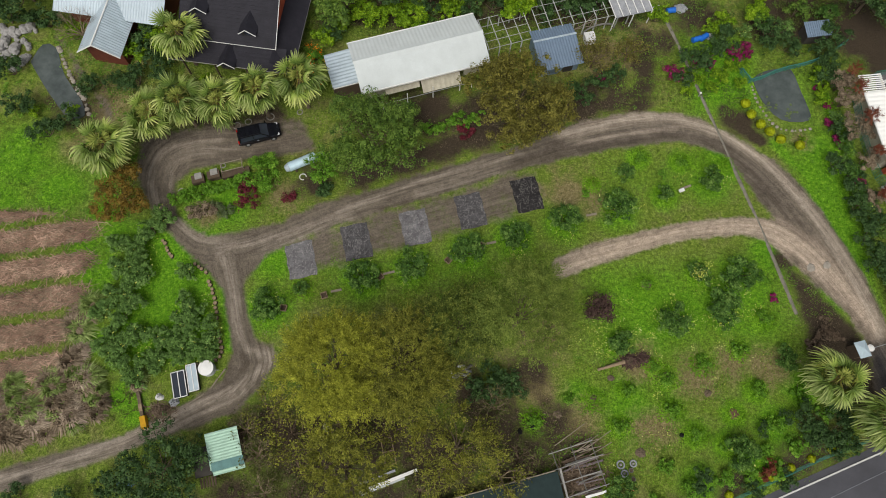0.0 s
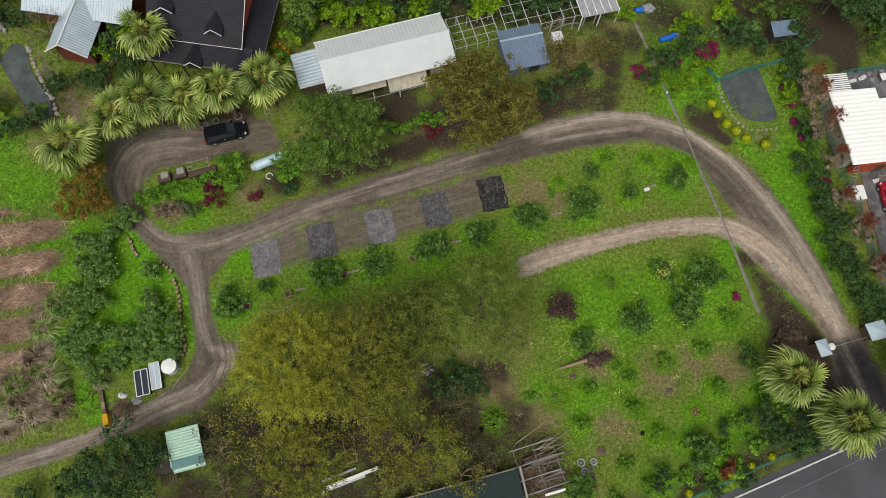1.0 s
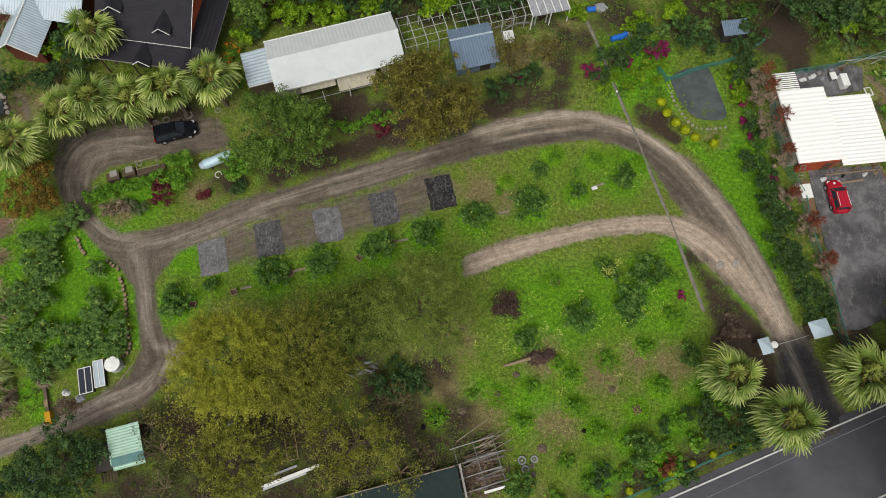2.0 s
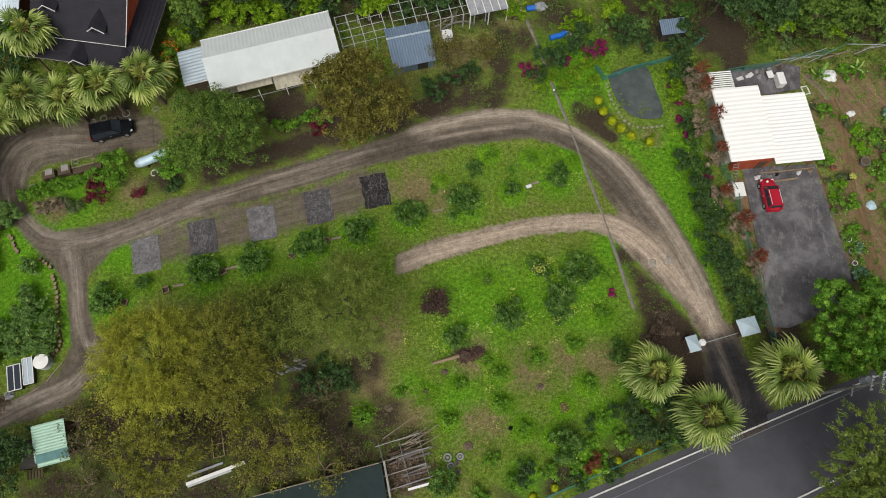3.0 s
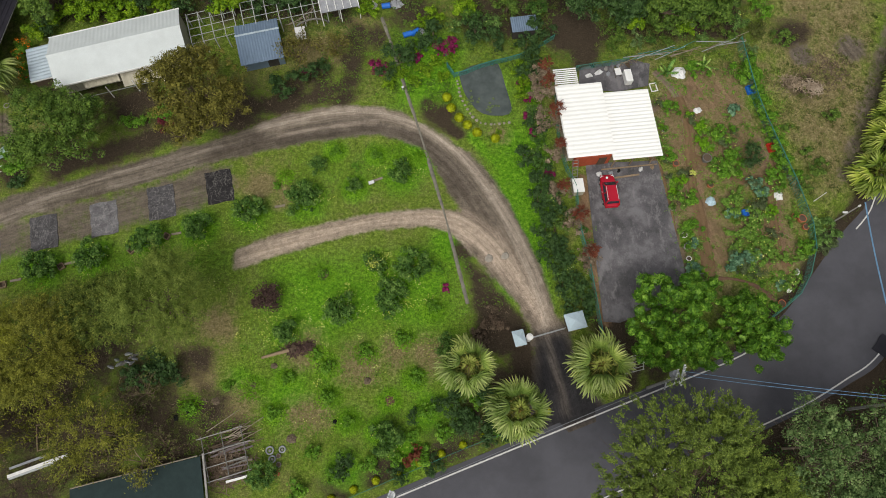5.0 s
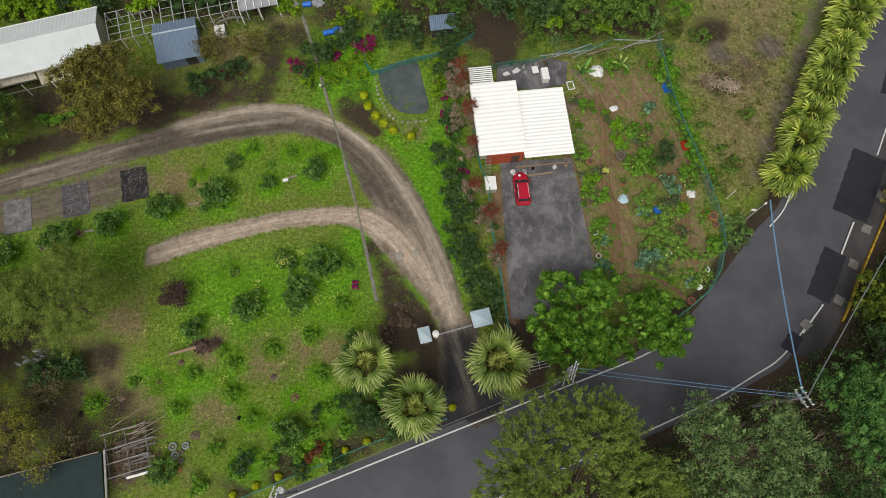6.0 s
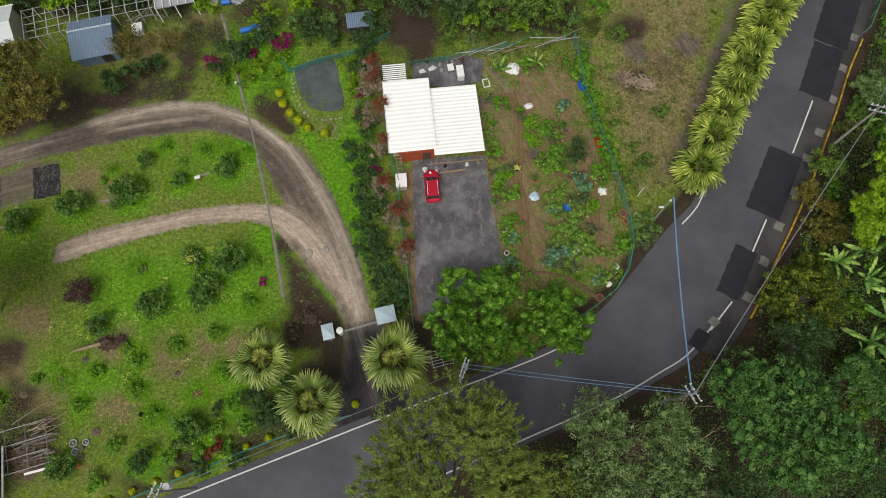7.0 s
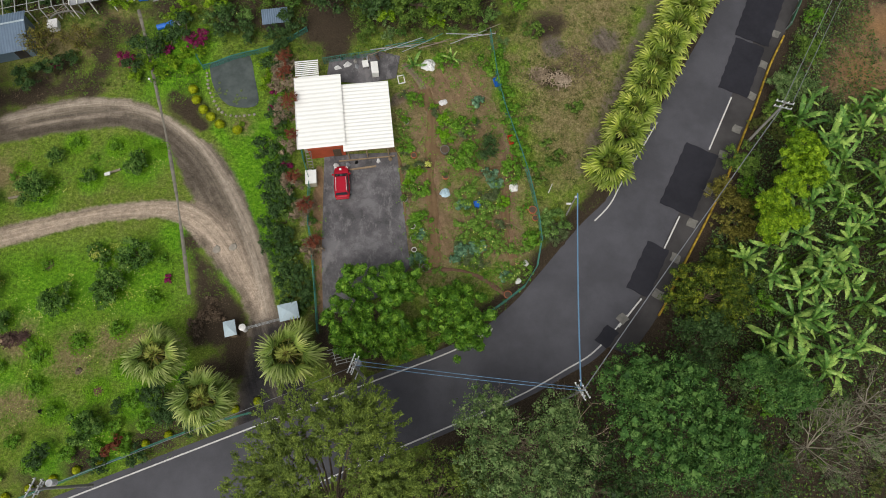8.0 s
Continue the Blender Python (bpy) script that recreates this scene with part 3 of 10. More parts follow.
yard, ynt, yp = material("stained_yard_asphalt", 0.8)
y_broad, y_mid, y_grit = noise_at(ynt, 0.32, 8, 0.68), noise_at(ynt, 1.3, 6, 0.75, "Object", (1, 0.5, 1)), noise_at(ynt, 18.0, 4, 0.8)
y_col = ramp(ynt, y_broad, [(0.38, (0.05, 0.047, 0.052)), (0.5, (0.105, 0.098, 0.107)), (0.6, (0.19, 0.18, 0.192))])
y_col = mixed(ynt, ramp(ynt, y_mid, [(0.52, (0,) * 3), (0.62, (0.6,) * 3)]), y_col, (0.26, 0.245, 0.255))
y_col = mixed(ynt, 0.3, y_col, ramp(ynt, y_grit, [(0.35, (0.05,) * 3), (0.7, (0.19,) * 3)]))
link(ynt, y_col, yp.inputs["Base Color"])
bump(ynt, yp, y_grit, 0.3, 0.01)
M["yard"] = yard
M["garden_earth"] = track_material("garden_earth", (0.15, 0.095, 0.05), (0.25, 0.165, 0.09))

# ---- ground, tracks and road ----
LOOP_ROAD = [(46.6, 8.4), (45.2, 12.2), (42.9, 18.6), (39.8, 24.6), (36.4, 29.6), (32.2, 33.6), (27.1, 35.4), (21.0, 35.0), (14.3, 33.4), (8.0, 31.4), (1.8, 29.3),
             (-4.2, 27.4), (-10.2, 25.4), (-16.0, 22.8), (-20.5, 21.3), (-24.9, 21.5), (-28.3, 24.4), (-29.9, 28.2), (-29.2, 31.6), (-26.0, 33.2), (-20.7, 33.4), (-15.0, 34.4)]
WEST_TRACK = [(-21.8, 20.9), (-20.3, 16.2), (-19.4, 12.6), (-18.0, 9.4), (-19.4, 6.7), (-23.3, 4.8), (-29.2, 1.7), (-35.0, 0.0), (-40.2, -1.5), (-60, -7.5)]
INNER_TRACK = [(12.6, 19.3), (19.7, 21.6), (26.3, 23.4), (31.4, 23.9), (35.6, 23.4), (38.6, 21.2), (41.2, 17.6), (43.5, 14.0)]
# edges of the bare earth
MAIN_EARTH = [(-10.2, 26.8), (-6.7, 27.9), (-1.2, 29.8), (4.9, 31.8), (11.2, 33.8), (14.4, 35.4), (17.6, 36.5), (20.9, 37.1), (24.1, 37.4), (27.2, 37.1), (29.7, 36.4), (32.0, 35.0), (34.5, 33.4),
              (37.1, 31.7), (38.9, 29.7), (40.5, 27.3), (42.1, 24.1), (43.6, 20.9), (44.8, 17.8), (45.5, 14.8), (46.2, 11.0), (47.1, 5.6), (44.8, 5.4), (44.0, 10.4), (41.8, 14.5), (38.3, 18.7), (36.4, 20.8),
              (36.1, 24.8), (35.0, 26.6), (33.6, 29.3), (32.1, 31.9), (29.3, 33.1), (26.8, 33.8), (20.5, 33.0), (14.2, 31.6), (8.0, 30.0), (1.8, 27.7), (-4.2, 25.9), (-10.1, 23.9)]
LOOP_EARTH = [(-14.5, 36.4), (-22.0, 35.9), (-28.6, 35.0), (-31.7, 33.9), (-32.4, 30.8), (-31.4, 28.1), (-29.9, 25.6), (-28.3, 23.3), (-25.0, 20.3), (-21.5, 16.8), (-19.6, 16.4), (-19.1, 18.6), (-17.5, 20.3),
              (-12.4, 23.0), (-7.1, 24.6), (-6.7, 27.9), (-10.2, 26.8), (-12.6, 26.2), (-16.0, 24.2), (-20.6, 22.9), (-23.6, 22.7), (-25.4, 23.3), (-27.0, 24.8), (-27.7, 26.9), (-27.5, 28.7), (-26.2, 30.0),
              (-20.8, 31.3), (-16.6, 32.0), (-13.0, 32.8)]
WEST_EARTH = [(-25.0, 20.3), (-21.5, 16.8), (-20.7, 13.5), (-19.9, 10.4), (-20.8, 7.6), (-23.3, 6.0), (-27.4, 3.7), (-30.3, 2.3), (-35.4, 0.9), (-40.4, -0.5), (-60.0, -6.4), (-60.0, -8.8), (-40.0, -2.6),
              (-34.1, -0.8), (-29.1, 1.1), (-23.0, 3.2), (-18.9, 4.7), (-16.4, 7.8), (-15.4, 9.5), (-15.9, 11.1), (-17.8, 11.8), (-18.8, 14.0), (-19.5, 17.5), (-17.5, 20.3)]
INNER_EARTH = [(12.2, 20.1), (16.1, 21.7), (19.7, 22.8), (26.3, 24.3), (32.4, 25.0), (36.4, 24.6), (40.6, 21.0), (41.4, 15.2), (38.3, 18.7), (36.4, 20.8), (34.7, 22.4), (32.3, 22.9), (26.3, 22.4),
               (19.7, 20.4), (12.2, 17.9)]
GATE_EARTH = [(35.5, 20.8), (37.5, 19.0), (40.2, 15.9), (42.3, 13.6), (43.3, 11.2), (44.6, 5.4), (41.5, 5.6), (40.7, 8.9), (37.9, 8.9), (36.9, 11.2), (37.5, 13.5), (36.5, 17.7)]
GARDEN = [(58.4, 39.6), (58.8, 30.0), (60.0, 17.0), (66.0, 16.6), (71.0, 16.4), (72.6, 19.6), (71.4, 28.0), (69.6, 36.0), (68.6, 43.0), (62.0, 43.0)]
BAY_EARTH = [(-16.4, 21.9), (-12.4, 23.5), (-4.2, 26.2), (1.8, 28.2), (8.0, 30.2), (11.4, 30.6), (11.7, 25.6), (6.0, 23.7), (-0.6, 21.9), (-6.4, 20.2), (-12.1, 18.4), (-15.0, 18.0)]
# lines of pale dusty wheel wear: points, half width, weight
DUSTY = [([(31.0, 35.4), (36.5, 31.0), (40.1, 25.4), (43.1, 18.7), (44.6, 13.0), (44.9, 10.4), (45.5, 7.4), (46.6, 3.6)], 0.5, 0.72), ([(39.6, 27.6), (42.4, 21.6), (44.4, 16.8)], 0.35, 0.6),
         ([(14.0, 34.4), (17.6, 35.6), (20.8, 36.3), (24.0, 36.7), (27.1, 36.5), (31.0, 35.0)], 0.65, 0.72), ([(16.0, 33.6), (21.0, 34.6), (26.5, 35.2)], 0.3, 0.4),
         ([(-10.1, 25.2), (-7.2, 26.4), (-4.2, 27.8), (-0.6, 29.2), (4.9, 30.9), (9.3, 32.3)], 0.4, 0.7), ([(-1.8, 27.4), (0.6, 28.0), (3.7, 29.1), (6.7, 30.2)], 0.35, 0.65),
         ([(-26.6, 24.2), (-25.1, 22.5), (-22.9, 21.8), (-19.9, 21.5), (-16.5, 22.5), (-13.0, 23.7), (-8.9, 24.9)], 0.5, 0.6), ([(-18.0, 21.0), (-14.0, 22.4), (-9.6, 23.9)], 0.3, 0.5),
         ([(-22.5, 21.2), (-21.2, 19.4), (-20.3, 16.4), (-19.8, 13.5), (-19.1, 11.5), (-18.1, 10.5), (-16.1, 10.2)], 0.4, 0.8), ([(-28.8, 24.9), (-30.1, 27.5), (-30.6, 30.1), (-29.5, 32.2), (-27.1, 33.0), (-23.5, 33.6)], 0.35, 0.5),
         ([(-28.4, 28.2), (-28.6, 30.1), (-27.6, 31.5), (-25.2, 32.2), (-21.6, 32.7)], 0.3, 0.45), ([(-16.0, 9.5), (-17.6, 8.2), (-19.6, 6.7), (-23.7, 4.9), (-28.3, 2.6), (-35.2, 0.0), (-40.2, -1.4), (-60, -7.2)], 0.4, 0.9),
         ([(-18.4, 6.6), (-22.0, 4.5), (-28.8, 1.6), (-35.2, -0.8), (-60, -8.0)], 0.3, 0.6)]
# lines of damp dark earth
DAMP = [([(31.4, 33.5), (33.6, 30.7), (35.6, 27.6), (37.6, 25.0), (39.3, 23.4)], 0.8, 0.75), ([(12.0, 31.6), (17.0, 32.9), (22.0, 33.9), (27.0, 34.4), (31.0, 33.6)], 0.6, 1.0), ([(9.0, 31.6), (12.0, 32.6), (14.0, 33.4)], 1.0, 0.8),
        ([(-9.0, 26.9), (-3.0, 28.9), (3.0, 30.8), (9.0, 32.8)], 0.5, 0.6), ([(-6.0, 25.6), (0.0, 27.4), (6.0, 29.4)], 0.3, 0.5), ([(37.4, 20.4), (40.4, 16.6), (43.2, 12.9), (44.2, 9.0)], 0.5, 1.0), ([(-20.0, 7.6), (-18.4, 8.6), (-19.0, 11.0)], 0.8, 0.7)]
TARRED = [(43.9, 12.6), (43.5, 9.5), (43.2, 6.5), (42.6, 3.4), (42.0, 0.4), (52.0, 3.4), (48.9, 6.2), (47.6, 9.0), (46.8, 12.4)]
DRIVE = [(45.1, 11.2), (45.7, 9.6), (46.8, 6.0), (48.2, 2.2)]


def near(x, y, pts, r, soft):
    """One on a curve through pts, falling to nought past r metres over soft metres."""
    line = [tuple(p) for p in spline(pts, 1.5)]
    d = np.abs(side_distance(x, y, line))
    return 0.5 + np.clip((r - d) / soft, -1, 1) * 0.5


def zone(x, y, pts, soft):
    """One inside a closed outline, a half on it, nought past soft metres outside."""
    odd = np.zeros(np.shape(x), bool)
    best = np.full(np.shape(x), 1e9)
    for (x0, y0), (x1, y1) in zip(pts, pts[1:] + pts[:1]):
        dx, dy = x1 - x0, y1 - y0
        u = np.clip(((x - x0) * dx + (y - y0) * dy) / (dx * dx + dy * dy), 0, 1)
        best = np.minimum(best, np.hypot(x - x0 - u * dx, y - y0 - u * dy))
        if dy:
            odd ^= ((y0 > y) != (y1 > y)) & (x < x0 + dx * (y - y0) / dy)
    return 0.5 + np.clip(np.where(odd, best, -best) / soft, -1, 1) * 0.5


def bands(x, y, rows):
    """Soft bands along curves, rows of points, half width, weight."""
    out = np.zeros(np.shape(x))
    for pts, half, weight in rows:
        d = np.abs(side_distance(x, y, [tuple(p) for p in spline(pts, 1.5)]))
        out = np.maximum(out, weight * np.exp(-(d / half) ** 2))
    return out


def spots(x, y, rows):
    """Soft round patches, rows of x, y, radius."""
    out = np.zeros(np.shape(x))
    for cx, cy, r in rows:
        out = np.maximum(out, 1.0 - 0.5 * np.hypot(x - cx, y - cy) / r)
    return np.clip(out, 0, 1)


def patch_box(x, y, x0, x1, y0, y1, soft):
    d = np.minimum.reduce([x - x0, x1 - x, y - y0, y1 - y])
    return 0.5 + np.clip(d / soft, -1, 1) * 0.5


def axis_steps(lo, hi, step):
    mid = list(np.arange(lo, hi + step / 2, step))
    far = [step * 1.5 ** k for k in range(1, 20)]
    left, right = [lo], [hi]
    for d in far:
        left.append(left[-1] - d)
        right.append(right[-1] + d)
    return np.array(left[:0:-1] + mid + right[1:])


def way_place(x, y):
    """Offset from the nearest track's middle, metres run along it, and which track."""
    off = np.full(np.shape(x), 50.0)
    run = np.zeros(np.shape(x))
    which = np.zeros(np.shape(x))
    for n, pts in enumerate((LOOP_ROAD, WEST_TRACK, INNER_TRACK, DRIVE)):
        line = spline(pts, 1.2)
        s0 = 0.0
        for (x0, y0), (x1, y1) in zip(line, line[1:]):
            dx, dy = x1 - x0, y1 - y0
            ln = math.hypot(dx, dy)
            u = np.clip(((x - x0) * dx + (y - y0) * dy) / (ln * ln), 0, 1)
            qx, qy = x - x0 - u * dx, y - y0 - u * dy
            d = np.hypot(qx, qy)
            hit = d < np.abs(off)
            off = np.where(hit, np.where(dx * qy - dy * qx > 0, d, -d), off)
            run = np.where(hit, s0 + u * ln, run)
            which = np.where(hit, n, which)
            s0 += ln
    return off, run, which


def masks(x, y):
    """Weights of bare soil, leaf litter, lush and dry grass, wheel lines and pale gravel."""
    soil = np.maximum.reduce([
        zone(x, y, MAIN_EARTH, 0.7), zone(x, y, LOOP_EARTH, 0.8) * (1 - 0.3 * smooth01((y - 32.5) / 2.5)), zone(x, y, WEST_EARTH, 0.7), zone(x, y, INNER_EARTH, 0.6), near(x, y, DRIVE, 2.0, 0.9),
        near(x, y, [(-43.3, 46.4), (-41.3, 44.2), (-39.6, 41.2), (-36.8, 38.0), (-35.6, 35.9)], 0.4, 0.8) * 0.85, zone(x, y, BAY_EARTH, 1.2) * 0.66,
        spots(x, y, [(81.9, 45.0, 1.7), (76.0, 44.0, 1.3), (113.5, 42.5, 5.0), (117.0, 49.0, 4.0), (114.5, 38.0, 2.5)])])
    litter = np.maximum.reduce([
        spots(x, y, [(-1, 37.5, 3.2), (-7, 36.8, 2.6), (5, 36.6, 3.2), (11, 36.5, 3.2), (17, 38.6, 2.6), (20, 41, 1.8), (-24, 36.5, 3), (-19, 36.0, 2.5)]),
        zone(x, y, GATE_EARTH, 0.9) * 0.85, patch_box(x, y, 53, 70, 45.5, 70, 1.5) * 0.8, patch_box(x, y, 36, 46, 45.5, 70, 1.5) * 0.75, patch_box(x, y, -14, 24, 47.5, 70, 1.5) * 0.7, zone(x, y, [(45.6, 51.6), (46.4, 47.8), (47.0, 44.6), (50.5, 44.0), (52.4, 44.8), (52.6, 49.0), (50.0, 52.0)], 1.0),
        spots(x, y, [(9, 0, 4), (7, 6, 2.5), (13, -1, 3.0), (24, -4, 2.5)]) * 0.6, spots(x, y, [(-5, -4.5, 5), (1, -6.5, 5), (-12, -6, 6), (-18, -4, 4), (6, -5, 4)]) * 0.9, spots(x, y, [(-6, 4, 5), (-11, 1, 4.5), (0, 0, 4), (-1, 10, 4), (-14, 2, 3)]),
        spots(x, y, [(24.1, 45.8, 1.3), (23.9, 43.4, 1.3), (23.6, 41.0, 1.3), (22.6, 38.4, 1.4), (33.2, 36.7, 1.3), (75.6, 40, 1.5), (75.2, 47, 2.0), (34, 36.2, 1.6), (48.2, 48.3, 3.0), (50, 46, 3.0), (50.6, 43.9, 2.0), (52.6, 46.6, 1.4), (36.3, 20.2, 1.2), (52, 9.5, 2.6), (53.5, 8.2, 1.6), (56, 8.2, 1.6), (52.3, 11.8, 1.8), (71, 15, 1.5)]),
        spots(x, y, [(-40, 38, 3), (-13, 29, 2.0), (-8, 30.4, 2.5), (26, 46, 2.0), (30, 50, 3)]) * 0.9,
        (0.5 + np.clip((1.3 + 1.0 * smooth01((x - 64) / 4) - side_distance(x, y, ROAD_LEFT)) / 0.9, -1, 1) * 0.5) * smooth01((x - 58) / 6) * 0.95,
        (0.5 + np.clip((-side_distance(x, y, ROAD_RIGHT) - 1.0) / 2.5, -1, 1) * 0.5) * (1 - 0.6 * smooth01((y - 33) / 8))])
    lush = np.maximum.reduce([
        patch_box(x, y, 15, 37, 10, 20.5, 4.0) * 0.72, patch_box(x, y, 16, 40, -2.0, 14, 4.0) * 0.34, patch_box(x, y, 17, 33, 26, 33, 3.0) * 0.45,
        patch_box(x, y, -32, -22, 9, 24, 2.5), patch_box(x, y, -17, 14, 16, 22, 3.0) * 0.5, patch_box(x, y, 39, 46, 14, 36, 2.5) * 0.85, patch_box(x, y, 38, 45, 34, 45, 3.0) * 0.5, bands(x, y, [([(37.5, 33.5), (40.5, 30.0), (43.0, 25.0), (45.2, 19.0)], 1.0, 0.8), ([(-21.4, 17.5), (-20.6, 13.6), (-20.2, 11.0)], 0.8, 1.0), ([(44.4, 37.0), (43.2, 42.0)], 1.0, 0.9)]),
        patch_box(x, y, -62, -33.5, 4, 36, 4.0) * 0.28, spots(x, y, [(-35.9, 21.0, 2.4), (-34.4, 18.6, 2.4), (-33.4, 22.6, 2.0), (-34.4, 25.2, 2.0), (-45.0, 31.0, 4.0), (-40.0, 28.0, 3.0), (-36.4, 31.0, 2.4), (-46.0, 26.5, 3.0), (-33.4, 11.6, 1.6), (-29.7, 6.2, 1.6), (-28.6, 4.4, 1.4)]), patch_box(x, y, 28, 37, 37, 47, 3.0) * 0.85,
        spots(x, y, [(31.5, 31.5, 2.5), (35.0, 20.5, 2.4), (19, 5, 3), (21, 12, 3), (14, 6, 2.0), (-23, 26, 3.5), (-16.5, 20, 2.5), (66, 20, 3.0)]),
        spots(x, y, [(26.4, 9.3, 1.4), (30.3, 10.7, 1.5), (22.7, 7.9, 1.3), (18.7, 6.8, 1.3), (17.9, 3.4, 1.3), (22.9, 4.9, 1.4), (31.4, 6.8, 1.4), (15.5, 5.8, 1.5), (33.2, 13.8, 1.4), (21.7, 17.4, 1.3), (27.9, 1.6, 1.4), (29, 4.6, 1.3), (18.3, 11.3, 1.8), (31.1, 18.4, 2.3), (23.8, 13.4, 2.3), (29.0, 14.8, 2.3), (27.2, 18.4, 1.8), (35.8, 6.8, 2.0), (33.0, 3.4, 2.2), (25, 2.6, 1.3)]),
        spots(x, y, [(8.2, 22.5, 2.2), (13.6, 24.2, 2.2), (19.2, 25.7, 2.4), (29.5, 28.9, 2.2), (24.6, 27.4, 1.6), (-16.8, 14.8, 2.4), (-7.4, 17.9, 2.2), (-2.3, 19.1, 2.2), (3.4, 20.8, 2.2), (22.2, 31.6, 1.4), (26.8, 31.2, 1.4), (9.5, 4.0, 1.3), (30, -0.5, 2.4), (25, -2, 2.0)])])
    dry = np.maximum.reduce([
        patch_box(x, y, 57, 72.5, 14, 43, 4.0) * 0.8, patch_box(x, y, 71, 86, 26, 60, 4.0) * 0.66, patch_box(x, y, 106, 140, 34, 70, 4.0) * 0.9,
        spots(x, y, [(26, 8, 2.4), (29.5, 9.5, 2.0), (14, 3.5, 2.5), (21, 3, 2.2), (20.5, 9.5, 2.0), (10, 7, 2.5), (33, 9, 2.0), (14, 27.5, 2.0), (17, 26.4, 1.6), (11, 12, 2)]) * 0.9,
        spots(x, y, [(-16, 27, 1.8), (-24, 25.0, 1.6), (20, 44, 4), (24, 47, 3), (-36, 38, 4), (-37, 33, 3), (40.5, 34.3, 1.4)]) * 0.85])
    veg = spots(x, y, [(67, 19, 2.4), (65.5, 25, 2.0), (65, 30, 1.8), (59.8, 22, 1.2), (59.3, 28, 1.2), (63.6, 34, 1.5), (68, 26, 1.6), (60.3, 18.5, 1.3), (71, 31, 1.6), (70, 38, 1.6)])
    lush = np.maximum(lush, 0.75 * veg)
    dry = dry * (1 - 0.75 * veg)
    # beds of dead reed, in rows
    rows_w = 0.5 + np.clip((0.35 + np.cos((y - 0.16 * x - 25.4) * 2 * math.pi / 3.45)) * 0.9, -1, 1) * 0.5
    beds = patch_box(x, y, -60, -36.4, 4.0, 25.0, 1.5) * rows_w
    litter = np.maximum.reduce([litter, beds * 0.7, bands(x, y, [([(-8.0, 29.6), (0.0, 32.4), (6.0, 34.6), (12.0, 36.6), (18.0, 38.4)], 1.8, 0.85), ([(18.5, 38.0), (22.4, 39.4), (24.0, 42.4), (24.3, 47.0)], 1.4, 0.85), ([(32.4, 37.6), (34.4, 35.4), (36.0, 33.9)], 0.9, 0.9), ([(51.0, 12.6), (52.2, 9.0), (53.0, 6.8)], 1.8, 0.95)]), spots(x, y, [(36.4, 2.3, 2.6), (38.7, 1.8, 2.2), (34.6, 0.2, 2.2), (28.2, -2.0, 1.8), (40.6, 6.6, 1.8), (13.6, 0.6, 2.6), (11.0, 3.4, 2.6), (6.0, 3.0, 4.0), (9.0, -0.4, 3.6), (4.0, 6.0, 3.0), (9.6, 8.6, 2.0), (-16.0, 3.4, 2.6)]) * 0.86])
    dry = np.maximum(dry, beds * 0.9)
    off, run, which = way_place(x, y)
    garden = zone(x, y, GARDEN, 1.5)
    soil = np.maximum.reduce([soil, 0.52 * garden, bands(x, y, [([(63.0, 40.0), (62.0, 34.0), (61.9, 27.0), (62.4, 20.0)], 1.0, 0.9), ([(69.6, 33.0), (70.2, 27.0), (70.2, 20.0)], 0.8, 0.85), ([(57.6, 37.0), (60.0, 38.4), (62.6, 38.2)], 0.8, 0.9)]),
                              bands(x, y, [([(49.5, 28.5), (49.7, 22.0), (50.3, 16.0), (50.9, 12.6)], 0.8, 0.85), ([(58.6, 29.0), (59.2, 22.0), (59.8, 17.0)], 0.4, 0.8), ([(78.6, 29.0), (81.0, 34.0), (83.6, 40.0), (86.4, 46.0), (90.0, 53.0)], 1.6, 0.62)])])
    rut = bands(x, y, DUSTY)
    pale = np.maximum.reduce([zone(x, y, INNER_EARTH, 0.8), bands(x, y, [([(34.8, 23.6), (37.2, 23.0), (39.4, 20.9), (41.5, 17.8), (43.3, 14.5), (44.2, 12.0)], 1.5, 1.0)]), 0.6 * bands(x, y, DUSTY[:4])])
    red = np.maximum(0.5 * garden, bands(x, y, [([(49.5, 28.5), (49.7, 22.0), (50.3, 16.0), (50.9, 12.6)], 1.4, 0.6)])) + spots(x, y, [(113.5, 42.5, 5.0), (117.0, 49.0, 4.0), (114.5, 38.0, 2.5)])
    tar = zone(x, y, TARRED, 0.9) * (1 - 0.9 * smooth01((y - 10.4) / 2.6))
    soil = np.maximum(soil, tar)
    return {"soil": soil, "litter": litter, "lush": lush, "dry": dry, "rut": rut, "pale": pale, "damp": bands(x, y, DAMP), "red": red, "tar": tar, "way_off": off, "way_run": run}


def give_masks(msh, x, y):
    for nm, arr in masks(x, y).items():
        at = msh.attributes.new(nm, "FLOAT", "POINT")
        at.data.foreach_set("value", np.asarray(arr, dtype=np.float32).ravel())


gx, gy = axis_steps(-52, 122, 0.45), axis_steps(-14, 62, 0.45)
GX, GY = np.meshgrid(gx, gy)
wob = np.sin(GX * 0.7 + np.sin(GY * 0.9) * 1.3) * np.cos(GY * 0.6 + GX * 0.23)
GZ = land(GX, GY) - 0.09 * smooth01(1.2 - side_distance(GX, GY, ROAD_LEFT)) + 0.025 * wob + 0.02 * rng.normal(size=GX.shape).clip(-1.5, 1.5)
me = bpy.data.meshes.new("ground")
ny, nx = GX.shape
idx = np.arange(ny * nx).reshape(ny, nx)
gq = np.stack([idx[:-1, :-1], idx[:-1, 1:], idx[1:, 1:], idx[1:, :-1]], -1).reshape(-1, 4)
me.vertices.add(ny * nx)
